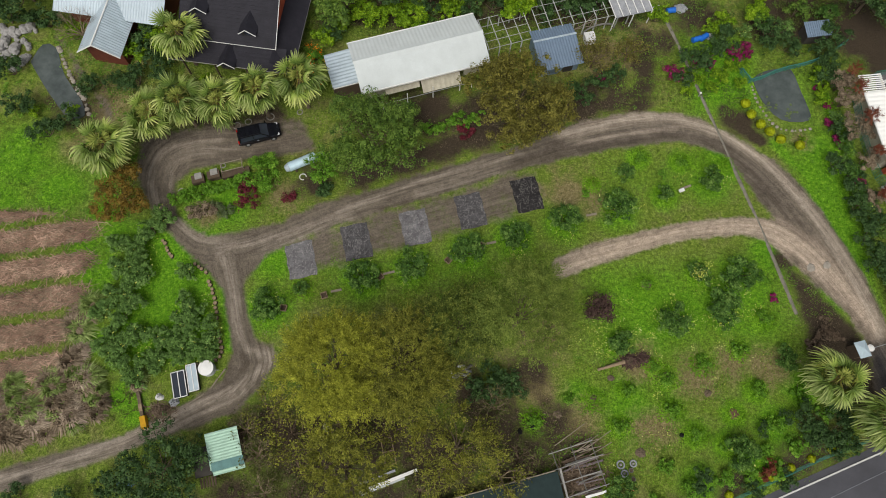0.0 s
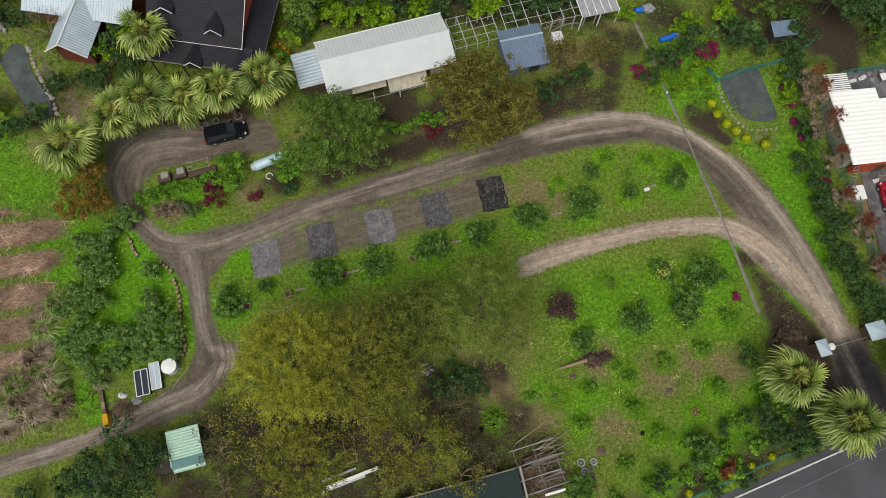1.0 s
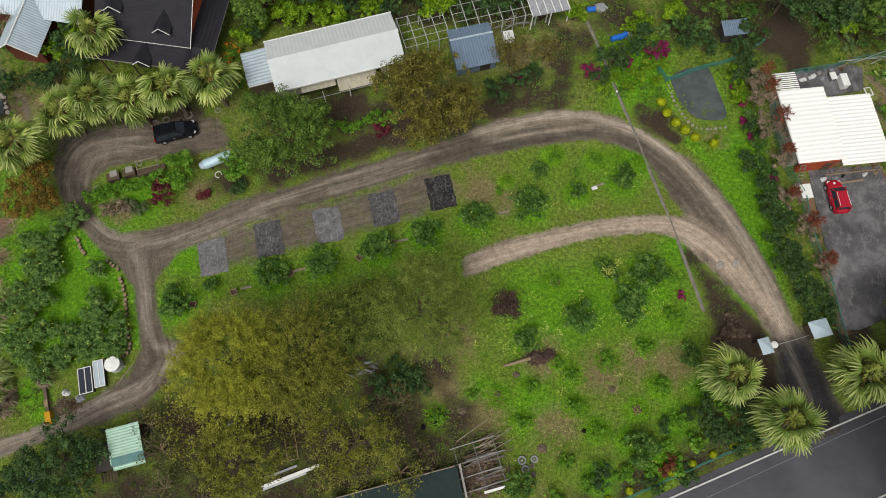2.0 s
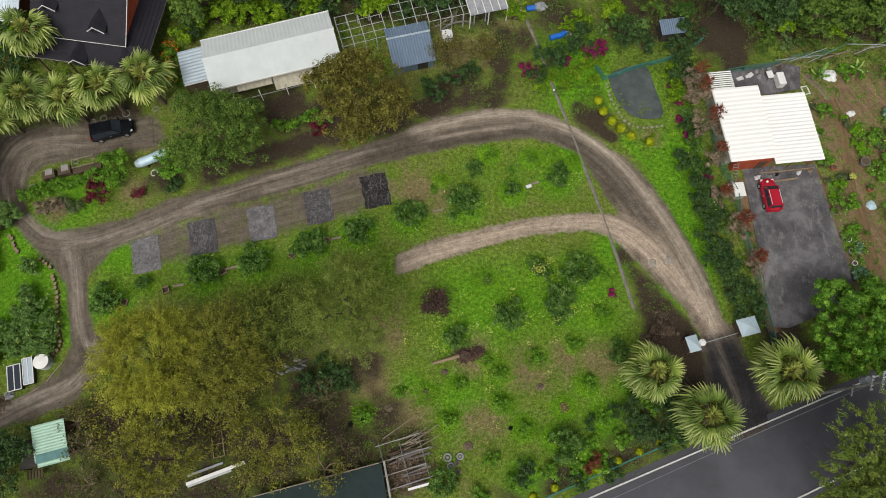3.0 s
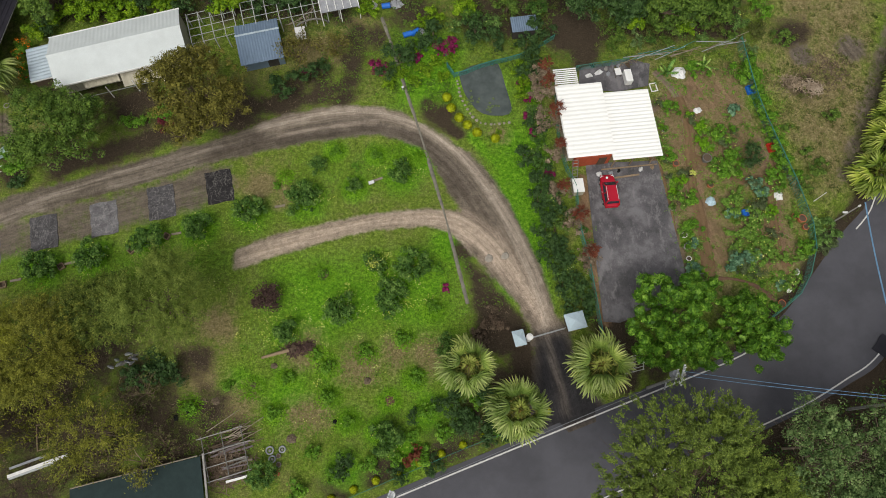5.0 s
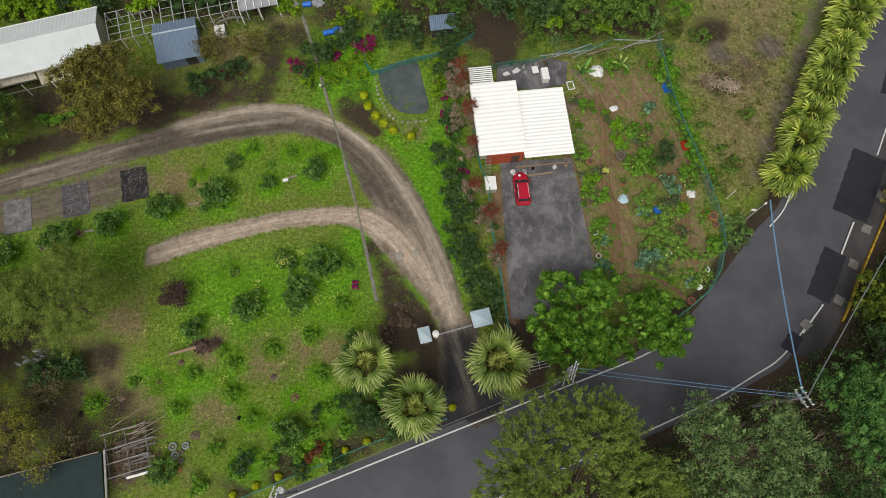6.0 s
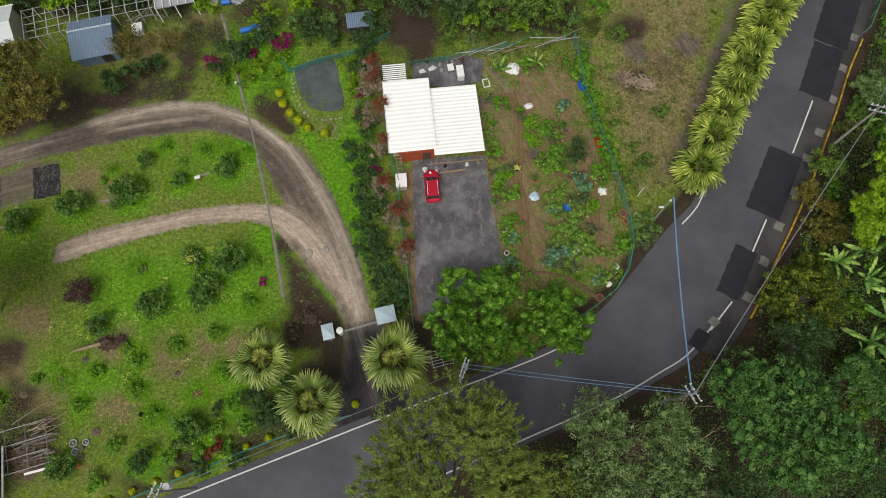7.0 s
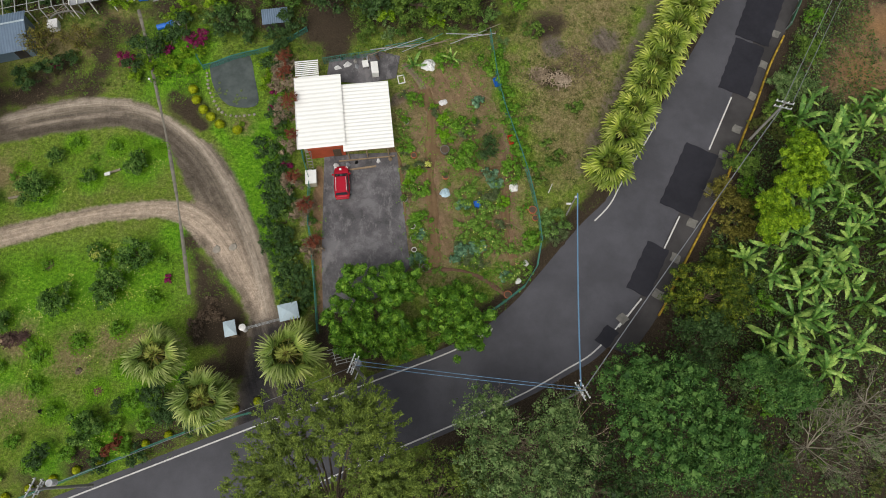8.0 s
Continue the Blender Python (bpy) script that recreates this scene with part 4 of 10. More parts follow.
me.vertices.foreach_set("co", np.stack([GX, GY, GZ], -1).astype(np.float32).ravel())
me.loops.add(gq.size)
me.loops.foreach_set("vertex_index", gq.astype(np.int32).ravel())
me.polygons.add(len(gq))
me.polygons.foreach_set("loop_start", np.arange(0, gq.size, 4, dtype=np.int32))
me.polygons.foreach_set("loop_total", np.full(len(gq), 4, dtype=np.int32))
me.update()
give_masks(me, GX, GY)
me.materials.append(M["ground"])
me.shade_smooth()
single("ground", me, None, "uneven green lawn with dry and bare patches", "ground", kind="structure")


def ribbon(name, left, right, lift, mat, cross=10, crown=0.0, sink=0.0):
    """A strip between two lines of equal count, following the land; uv: across 0..1, metres along."""
    geo, uvs, run = Geo(), [], 0.0
    n = len(left)
    pts = []
    for i in range(n):
        a, b = np.array(left[i]), np.array(right[i])
        if i:
            run += np.linalg.norm((a + b) / 2 - (np.array(left[i - 1]) + np.array(right[i - 1])) / 2)
        for k in range(cross + 1):
            u = k / cross
            q = a + (b - a) * u
            out = abs(2 * u - 1)
            z = up(q[0], q[1]) + lift + crown * (1 - out) - sink * out ** 3
            pts.append((q[0], q[1], z))
            uvs.append((u, run))
    faces = [(i * (cross + 1) + k, i * (cross + 1) + k + 1, (i + 1) * (cross + 1) + k + 1, (i + 1) * (cross + 1) + k) for i in range(n - 1) for k in range(cross)]
    geo.add(pts, [f[::-1] for f in faces])
    msh = geo.mesh(name, mat, True)
    lay = msh.uv_layers.new(name="UVMap")
    co = np.zeros(len(msh.loops), dtype=np.int32)
    msh.loops.foreach_get("vertex_index", co)
    lay.data.foreach_set("uv", np.array(uvs, dtype=np.float32)[co].ravel())
    if msh.polygons[0].normal.z < 0:
        msh.flip_normals()
    return msh


def sides(pts, width, step=0.8, ragged=0.0):
    c = spline(pts, step)
    t = np.gradient(c, axis=0)
    t /= np.linalg.norm(t, axis=1)[:, None]
    nrm = np.stack([-t[:, 1], t[:, 0]], -1)
    k = np.arange(len(c))
    wl = width / 2 + ragged * (np.sin(k * 0.9) * 0.5 + np.sin(k * 0.37 + 1) * 0.5)
    wr = width / 2 + ragged * (np.sin(k * 0.8 + 2) * 0.5 + np.sin(k * 0.41 + 4) * 0.5)
    return c + nrm * wl[:, None], c - nrm * wr[:, None]


def earth_strip(name, pts, width, lift, label, sink):
    """A worn track that shares the ground's soil and grass."""
    a, b = sides(pts, width, 0.5)
    msh = ribbon(name, a, b, lift, M["ground"], 14, 0.0, sink)
    co = np.zeros(3 * len(msh.vertices), dtype=np.float32)
    msh.vertices.foreach_get("co", co)
    co = co.reshape(-1, 3)
    give_masks(msh, co[:, 0].astype(float), co[:, 1].astype(float))
    return single(name, msh, None, label, "track", kind="structure")


def strip(name, pts, width, lift, mat, label, category, ragged=0.0, sink=0.0, cross=10):
    a, b = sides(pts, width, 0.8, ragged)
    return single(name, ribbon(name, a, b, lift, mat, cross, 0.0, sink), None, label, category, kind="structure")


earth_strip("dirt_track", WEST_TRACK, 5.0, 0.06, "rutted bare earth farm track", 0.12)
earth_strip("dirt_track", LOOP_ROAD, 5.6, 0.075, "grey packed-earth loop track with wheel ruts", 0.135)
earth_strip("gravel_track", INNER_TRACK, 4.4, 0.09, "pale gravel track curving across the lawn", 0.15)
earth_strip("driveway", DRIVE, 4.0, 0.1, "dark tarred driveway with grey wheel lines", 0.15)

def matched(a_pts, b_pts, each):
    """The same count of points on both edges, pair by pair between the control points."""
    ca, cb = [], []
    p, q = [np.array(v, float) for v in a_pts], [np.array(v, float) for v in b_pts]
    for line, out in ((p, ca), (q, cb)):
        ext = [2 * line[0] - line[1]] + line + [2 * line[-1] - line[-2]]
        for i in range(1, len(ext) - 2):
            for k in range(each):
                t = k / each
                out.append(0.5 * (2 * ext[i] + (ext[i + 1] - ext[i - 1]) * t + (2 * ext[i - 1] - 5 * ext[i] + 4 * ext[i + 1] - ext[i + 2]) * t * t
                                  + (3 * ext[i] - ext[i - 1] - 3 * ext[i + 1] + ext[i + 2]) * t ** 3))
        out.append(line[-1])
    return np.array(ca), np.array(cb)


ra, rb = matched(ROAD_LEFT, ROAD_RIGHT, 8)
out_l, out_r = ra + (ra - rb) * 0.07, rb + (rb - ra) * 0.07
single("road", ribbon("road", out_l, out_r, 0.06, M["asphalt"], 12, 0.04, 0.1), None, "smooth grey asphalt road curving round the gardens", "road", kind="structure")


def along(a, b, share, i0, i1, width, lift, name, mat, label, category, kind="structure"):
    """A painted strip lying share of the way from edge a to edge b, between two stations."""
    c = a[i0:i1] + (b[i0:i1] - a[i0:i1]) * share
    t = np.gradient(c, axis=0)
    t /= np.linalg.norm(t, axis=1)[:, None]
    nrm = np.stack([-t[:, 1], t[:, 0]], -1) * width / 2
    return single(name, ribbon(name, c + nrm, c - nrm, lift, mat, 2), None, label, category, kind=kind)


along(ra, rb, 0.02, 0, 8 * 6 + 5, 0.15, 0.1, "edge_line", M["line_white"], "white painted edge line on the road", "road line")
along(ra, rb, 1.0, 0, 8 * 8 + 6, 0.15, 0.1, "edge_line", M["line_white"], "white painted edge line on the road", "road line")
along(ra, rb, 0.02, 8 * 10 - 5, 8 * 12, 0.15, 0.1, "edge_line", M["line_white"], "white painted edge line on the road", "road line")
# the widened verge east of the bend, its kerb and its patches
VERGE = [(82.5, 8.5), (86.2, 13.3), (88.3, 17.0), (90.2, 20.2), (92.6, 24.2), (95.1, 28.6), (97.4, 33.3), (99.6, 37.7), (102.1, 43.1), (104.6, 47.6), (107.4, 53.0), (121, 79)]
INNER = [(79.6, 9.7), (83.2, 13.6), (85.7, 17.6), (87.2, 20.6), (89.3, 24.4), (91.7, 28.8), (94.2, 33.3), (96.6, 38.2), (99.2, 43.4), (101.2, 47.6), (103.8, 52.5), (118, 78)]
va, vb = matched(INNER, VERGE, 8)
single("verge", ribbon("verge", va, vb, 0.075, M["shoulder"], 6, 0.0, 0.06), None, "dirty dark asphalt verge beside the road", "verge", kind="structure")
for x0, y0, x1, y1 in ((97.1, 39.1, 93.6, 32.2), (89.3, 24.0, 87.2, 20.2), (84.2, 14.6, 81.5, 11.5), (104.4, 56.0, 101.6, 50.0)):
    strip("lane_dash", [(x0, y0), ((x0 + x1) / 2, (y0 + y1) / 2), (x1, y1)], 0.17, 0.125, M["line_white"], "white painted dash on the road", "road line", 0.0, 0.0, 2)
KERB = Geo()
for i in range(7, 8 * 9):
    a, b = vb[i], vb[i + 1]
    c = (a + b) / 2
    KERB.box((c[0], c[1], -1.5 + 0.2), (np.linalg.norm(b - a) + 0.02, 0.2, 0.36), math.degrees(math.atan2(b[1] - a[1], b[0] - a[0])), 0.98)
single("kerb", KERB, M["line_yellow"], "worn yellow-painted concrete kerb along the verge", "kerb", kind="structure")


def flat_patch(name, cx, cy, sx, sy, rz, lift, mat, label, category, thick=0.05, kind=""):
    """A thin sheet lying on the land."""
    co, si = math.cos(radians(rz)), math.sin(radians(rz))
    nxx, nyy = max(2, int(sx / 0.5)), max(2, int(sy / 0.5))
    g0, pts = Geo(), []
    for j in range(nyy + 1):
        for i in range(nxx + 1):
            u, v = (i / nxx - 0.5) * sx, (j / nyy - 0.5) * sy
            e = 0.06 if (i in (0, nxx) or j in (0, nyy)) else 0.0
            u += e * math.sin(j * 2.1 + cx)
            v += e * math.sin(i * 1.7 + cy)
            px, py = cx + u * co - v * si, cy + u * si + v * co
            pts.append((px, py, up(px, py) + lift + 0.012 * math.sin(px * 3) * math.cos(py * 2.6)))
    m0 = len(pts)
    pts += [(p[0], p[1], p[2] - thick) for p in pts]
    w = nxx + 1
    fs = [(j * w + i, j * w + i + 1, (j + 1) * w + i + 1, (j + 1) * w + i) for j in range(nyy) for i in range(nxx)]
    ring = [i for i in range(w)] + [j * w + nxx for j in range(1, nyy + 1)] + [nyy * w + i for i in range(nxx - 1, -1, -1)] + [j * w for j in range(nyy - 1, 0, -1)]
    fs += [(ring[k], m0 + ring[k], m0 + ring[(k + 1) % len(ring)], ring[(k + 1) % len(ring)]) for k in range(len(ring))]
    g0.add(pts, fs)
    return single(name, g0, mat, label, category, kind=kind)


for cx, cy, sx, sy, rz in ((85.2, 17.9, 2.5, 6.0, -28), (90.9, 28.5, 3.9, 8.5, -27), (98.9, 43.2, 3.6, 7.6, -24), (102.2, 50.6, 4.2, 8.0, -24), (80.2, 10.5, 1.5, 2.2, -40)):
    flat_patch("asphalt_patch", cx, cy, sx, sy, rz, 0.145, M["asphalt_new"], "fresh black asphalt repair patch on the road", "road patch", 0.04, "structure")
for c in ((103.7, 48.0), (101.5, 43.6), (99.5, 39.3), (97.2, 34.9), (95.1, 31.5), (93.0, 27.3), (90.6, 23.2), (88.3, 19.1), (86.0, 15.1)):
    flat_patch("drain_cover", c[0], c[1], 1.0, 1.0, -29, 0.13, M["concrete_dark"], "pale concrete drain cover in the verge", "drain cover", 0.05, "structure")
flat_patch("drain_cover", 82.0, 12.4, 1.0, 1.0, 40, 0.13, M["concrete_dark"], "pale concrete drain cover in the verge", "drain cover", 0.05, "structure")

# parking bays of woven cloth
for i, (cx, cy) in enumerate(((-13.8, 20.0), (-8.15, 22.0), (-2.05, 23.6), (3.8, 25.5), (9.85, 27.4))):
    cloth = flat_patch("ground_cloth", cx, cy, 2.85, 3.85, 13, 0.06, M[("mat_worn", "mat_mid", "mat_worn", "mat_mid", "mat_black")[i]],
                       "black woven ground cloth on the grass" if i == 4 else "dusty grey woven ground cloth on the grass", "ground cloth", 0.03)
    tagged(cloth, group="parking cloths")
PARKING = [(49.9, 30.2), (57.9, 30.6), (59.6, 17.5), (58.0, 15.0), (54.2, 13.2), (52.4, 12.5), (50.7, 12.6), (50.3, 18.5)]


def land_sheet(name, outline, lift, mat, label, category, kind="structure", step=0.8, thick=0.06):
    """A sheet with a curved outline that follows the land."""
    bm = bmesh.new()
    ring = [bm.verts.new((p[0], p[1], 0)) for p in outline]
    bm.faces.new(ring)
    bmesh.ops.triangulate(bm, faces=bm.faces[:])
    for _ in range(5):
        long = [e for e in bm.edges if e.calc_length() > step * 1.6]
        if not long:
            break
        bmesh.ops.subdivide_edges(bm, edges=long, cuts=1)
        bmesh.ops.triangulate(bm, faces=bm.faces[:])
    for v in bm.verts:
        v.co.z = up(v.co.x, v.co.y) + lift
    if sum(f.normal.z for f in bm.faces) < 0:
        bmesh.ops.reverse_faces(bm, faces=bm.faces[:])
    res = bmesh.ops.extrude_face_region(bm, geom=bm.faces[:])
    for v in res["geom"]:
        if isinstance(v, bmesh.types.BMVert):
            v.co.z -= thick
    bmesh.ops.recalc_face_normals(bm, faces=bm.faces[:])
    me2 = bpy.data.meshes.new(name)
    bm.to_mesh(me2)
    bm.free()
    me2.materials.append(mat)
    return single(name, me2, None, label, category, kind=kind)


land_sheet("parking_pad", PARKING, 0.09, M["yard"], "worn grey asphalt yard in front of the white-roofed house", "yard")
pond_a = spline([(36.0, 41.5), (37.2, 42.4), (39.4, 42.9), (40.6, 42.7), (41.3, 40.1), (42.0, 37.2), (41.6, 36.4), (40.3, 36.2), (38.6, 36.5), (37.2, 37.9), (36.4, 39.7), (36.0, 41.5)], 0.8)[:-1]
land_sheet("pond", [tuple(p) for p in pond_a], 0.05, M["water"], "still dark grey pond water with lily pads", "pond")
pond_b = spline([(-45.6, 43.0), (-44.6, 45.2), (-43.0, 44.8), (-41.6, 41.5), (-39.2, 38.2), (-38.6, 36.4), (-40.2, 36.0), (-42.2, 38.2), (-44.0, 40.6), (-45.6, 43.0)], 0.8)[:-1]
land_sheet("pond", [tuple(p) for p in pond_b], 0.05, M["water"], "narrow dark pond edged with stones", "pond")
strip("concrete_channel", [(26.9, 48.8), (28.6, 43.8), (29.9, 39.5), (32.2, 32.0), (34.3, 24.6), (35.6, 19.2), (36.8, 14.4)], 0.4, 0.1, M["channel"],
      "narrow concrete drain channel across lawn and track", "drain channel", 0.03, 0.1, 4)

# ---- plants ----
def leaf_quads(cent, nrm, length, width, seed=0, bend=0.25, axis=None):
    """Kite-shaped leaves about the centres, facing roughly along nrm."""
    r = np.random.default_rng(seed)
    n = len(cent)
    nrm = nrm / (np.linalg.norm(nrm, axis=1)[:, None] + 1e-9)
    a = r.normal(size=(n, 3)) if axis is None else axis + 0.35 * r.normal(size=(n, 3))
    a -= nrm * (a * nrm).sum(1)[:, None]
    a /= np.linalg.norm(a, axis=1)[:, None] + 1e-9
    b = np.cross(nrm, a)
    ln = (length * (0.6 + 0.8 * r.random(n)))[:, None]
    wd = (width * (0.6 + 0.8 * r.random(n)))[:, None]
    dip = nrm * ln * bend
    return np.stack([cent - a * ln * 0.5 - dip, cent + b * wd * 0.5, cent + a * ln * 0.5 - dip, cent - b * wd * 0.5], 1)


def lobes_in(r, h, count, seed, flat):
    """Centres and sizes of the boughs that make a crown of radius r about z = h."""
    k = np.random.default_rng(seed)
    out = [(0, 0, h, r * 0.55)]
    for i in range(count):
        t = 2 * math.pi * (i * 0.618 + k.random() * 0.25)
        d = r * (0.3 + 0.5 * math.sqrt(k.random()))
        s = r * (0.26 + 0.2 * k.random())
        out.append((d * math.cos(t), d * math.sin(t), h + flat * r * (0.55 - 0.9 * (d / r) ** 1.5 + 0.35 * (k.random() - 0.5)), s))
    return out


def hearts(centre, size, k, fine):
    """Small ragged lumps of packed leaves, one for each tuft."""
    faces = []
    steps = (-1.0, 0.0, 1.0) if fine else (-1.0, 1.0)
    for ax in range(3):
        for sg in (-1.0, 1.0):
            for a0, a1 in zip(steps, steps[1:]):
                for b0, b1 in zip(steps, steps[1:]):
                    f = np.zeros((4, 3))
                    f[:, ax] = sg
                    f[:, (ax + 1) % 3] = (a0, a1, a1, a0)
                    f[:, (ax + 2) % 3] = (b0, b0, b1, b1)
                    faces.append(f / np.linalg.norm(f, axis=1)[:, None])
    f = np.array(faces)
    out = f[None] * size[:, None, None, None] + k.normal(size=(len(centre),) + f.shape) * (0.22 * size)[:, None, None, None]
    return (centre[:, None, None, :] + out * np.array([1, 1, 0.75])).reshape(-1, 4, 3)


def crown_leaves(lobes, n, leaf, seed, flat=0.8, wide=0.6, up_bias=0.7, tuft=None, core=0.58, solid=False, fill=1.5):
    """Leaves in many small rounded tufts that sit on the boughs' outsides, with gaps between."""
    k = np.random.default_rng(seed)
    size = max(l[3] for l in lobes)
    tuft = tuft or min(0.72, 0.16 + 0.2 * size)
    w = np.array([l[3] ** 2 for l in lobes])
    m = int(np.clip(fill * w.sum() / tuft ** 2, 8, n // 14 + 8))
    w[0] *= 1.4 if len(lobes) > 1 else 1.0
    pick = k.choice(len(lobes), m, p=w / w.sum())
    d = k.normal(size=(m, 3))
    d[:, 2] = np.where(k.random(m) < 0.85, np.abs(d[:, 2]), d[:, 2])
    d /= np.linalg.norm(d, axis=1)[:, None]
    L = np.array(lobes)[pick]
    centre = L[:, :3] + d * (L[:, 3] * (0.62 + 0.46 * k.random(m)))[:, None] * np.array([1, 1, flat])
    own = tuft * (0.55 + 0.8 * k.random(m))
    p = own ** 2
    j = k.choice(m, n, p=p / p.sum())
    e = k.normal(size=(n, 3))
    e[:, 2] = np.where(k.random(n) < 0.82, np.abs(e[:, 2]), e[:, 2])
    e /= np.linalg.norm(e, axis=1)[:, None]
    c = centre[j] + e * (own[j] * (0.72 + 0.36 * k.random(n)))[:, None] * np.array([1, 1, 0.75])
    nr = e * 0.95 + np.array([0, 0, 0.45 * up_bias]) + k.normal(size=(n, 3)) * 0.28
    q = leaf_quads(c, nr, leaf, leaf * wide, seed + 1, 0.25, e)
    if core:
        each = 1 if solid else 2
        q = np.concatenate([q, hearts(centre[::each], own[::each] * core * (1.1 if each == 2 else 1.0), k, solid)])
    return q


def plume_leaves(lobes, n, leaf, seed, wide=0.3, spray=1.0):
    """Fine leaves in drooping sprays that point outwards from the middle of the crown."""
    k = np.random.default_rng(seed)
    w = np.array([l[3] ** 2 for l in lobes])
    m = n // 38
    L = np.array(lobes)[k.choice(len(lobes), m, p=w / w.sum())]
    d = k.normal(size=(m, 3))
    d[:, 2] = np.abs(d[:, 2]) * 0.9
    d /= np.linalg.norm(d, axis=1)[:, None]
    centre = L[:, :3] + d * (L[:, 3] * (0.35 + 0.6 * k.random(m)))[:, None] * np.array([1, 1, 0.9])
    mid = np.array(lobes)[:, :3].mean(0) - np.array([0, 0, 1.5])
    way = centre - mid
    way /= np.linalg.norm(way, axis=1)[:, None]
    way = 0.55 * way + d * 0.9 + k.normal(size=(m, 3)) * 0.22
    way /= np.linalg.norm(way, axis=1)[:, None]
    ln = spray * (0.55 + 0.6 * k.random(m))
    j = k.integers(0, m, n)
    u = k.random(n)
    fan = k.normal(size=(n, 3)) * (0.06 + 0.2 * u * (1.25 - u))[:, None] * ln[j][:, None] * 1.25
    c = centre[j] + way[j] * (u * ln[j])[:, None] + fan - np.array([0, 0, 0.3]) * (u ** 2 * ln[j])[:, None]
    nr = np.array([0, 0, 1.0]) + 0.35 * d[j] + k.normal(size=(n, 3)) * 0.35
    return leaf_quads(c, nr, leaf, leaf * wide, seed + 1, 0.15, way[j] + 1.2 * fan)


def trunk_geo(h, r, lobes, seed, lean=0.0):
    k = random.Random(seed)
    g0 = Geo()
    top = Vector((lean, lean * 0.4, h * 0.5))
    mid = Vector((k.uniform(-0.15, 0.15), k.uniform(-0.15, 0.15), h * 0.25))
    g0.rod((0, 0, -0.2), mid, r * 1.25, r, 7)
    g0.rod(mid, top, r, r * 0.8, 7)
    for (x, y, z, s) in lobes:
        e = Vector((x, y, z - 0.75 * s))
        b = top.lerp(e, 0.5) + Vector((k.uniform(-0.3, 0.3), k.uniform(-0.3, 0.3), -0.1 * s))
        g0.rod(top, b, r * 0.5, r * 0.32, 5)
        g0.rod(b, e, r * 0.32, r * 0.1, 5)
        for _ in range(3):
            g0.rod(b.lerp(e, k.uniform(0.3, 0.9)), e + Vector((k.uniform(-1, 1) * s, k.uniform(-1, 1) * s, k.uniform(-0.4, 0.3) * s)), r * 0.12, r * 0.03, 4)
    return g0


def tree(name, x, y, h, r, mat, label, n=6000, leaf=0.3, count=14, seed=1, flat=0.75, bark="bark", wide=0.6, stretch=(1, 1, 1), group="", rz=0.0, up_bias=0.7, tuft=None, core=0.45, solid=False, fill=1.5, spray=0.0, reach=(0, 0)):
    """A tree whose crown's middle stands at h."""
    t = thing(name, label, "tree", x, y, up(x, y), rz, group)
    lo = lobes_in(r, h, count, seed, flat)
    lo = [(a * stretch[0] + reach[0], b * stretch[1] + reach[1], c, s) for a, b, c, s in lo]
    part("trunk", trunk_geo(h, max(0.08, 0.04 * r), lo, seed), M[bark], t)
    leaves = plume_leaves(lo, n, leaf, seed, wide, spray) if spray else crown_leaves(lo, n, leaf, seed, flat, wide, up_bias, tuft, core, solid, fill)
    part("crown", quads("crown", leaves, M[mat]), M[mat], t)
    return t


def bush_mesh(r, h, mat, n, leaf, seed, count=6, wide=0.5):
    lo = lobes_in(r, h * 0.55, count, seed, 0.8 * h / (2 * r) + 0.2) if count else [(0, 0, h * 0.42, r * 0.8)]
    q = crown_leaves(lo, n, leaf, seed, min(1.0, h / (1.6 * r)), wide) if count else crown_leaves(lo, n, leaf, seed, 1.0, wide, 0.7, 0.14, 0.9)
    q[:, :, 2] = np.maximum(q[:, :, 2], 0.02)
    return quads("foliage", q, M[mat]), lo


def bush(name, x, y, r, h, mat, label, category="bush", n=700, leaf=0.2, seed=1, group="", dots=None, dot_n=20, count=6, wide=0.5):
    t = thing(name, label, category, x, y, up(x, y), seed * 37 % 360, group)
    msh, lo = bush_mesh(r, h, mat, n, leaf, seed, count, wide)
    g0 = Geo()
    for lx, ly, lz, s in lo[:5]:
        g0.rod((0, 0, -0.1), (lx * 0.9, ly * 0.9, lz), 0.05, 0.015, 5)
    part("stem", g0, M["bark"], t)
    part("foliage", msh, M[mat], t)
    if dots:
        part("blossom", quads("blossom", crown_leaves([(a, b, c + 0.08, s * 1.05) for a, b, c, s in lo], dot_n, 0.14, seed + 5, 0.8, 0.9, core=0), M[dots]), M[dots], t)
    return t


def ball_shrub(x, y, r, label, seed, group, mat="flower_yellow", n=420):
    """A clipped ball: a packed heart under a close skin of small leaves."""
    k = np.random.default_rng(seed)
    t = thing("golden_shrub", label, "shrub", x, y, up(x, y), seed * 37 % 360, group)
    part("stem", Geo().rod((0, 0, -0.1), (0, 0, r), 0.05, 0.03, 5), M["bark"], t)
    part("heart", Geo().blob((0, 0, r * 0.8), r * 0.86, 0.9, 0.05, 9), M[mat], t, smooth=True)
    e = k.normal(size=(n, 3))
    e[:, 2] = np.abs(e[:, 2]) - 0.15
    e /= np.linalg.norm(e, axis=1)[:, None]
    c = e * (r * (0.86 + 0.16 * k.random(n)))[:, None] * np.array([1, 1, 0.92]) + np.array([0, 0, r * 0.8])
    q = leaf_quads(c, e + k.normal(size=(n, 3)) * 0.3, 0.15, 0.1, seed)
    part("foliage", quads("foliage", q, M[mat]), M[mat], t)
    return t


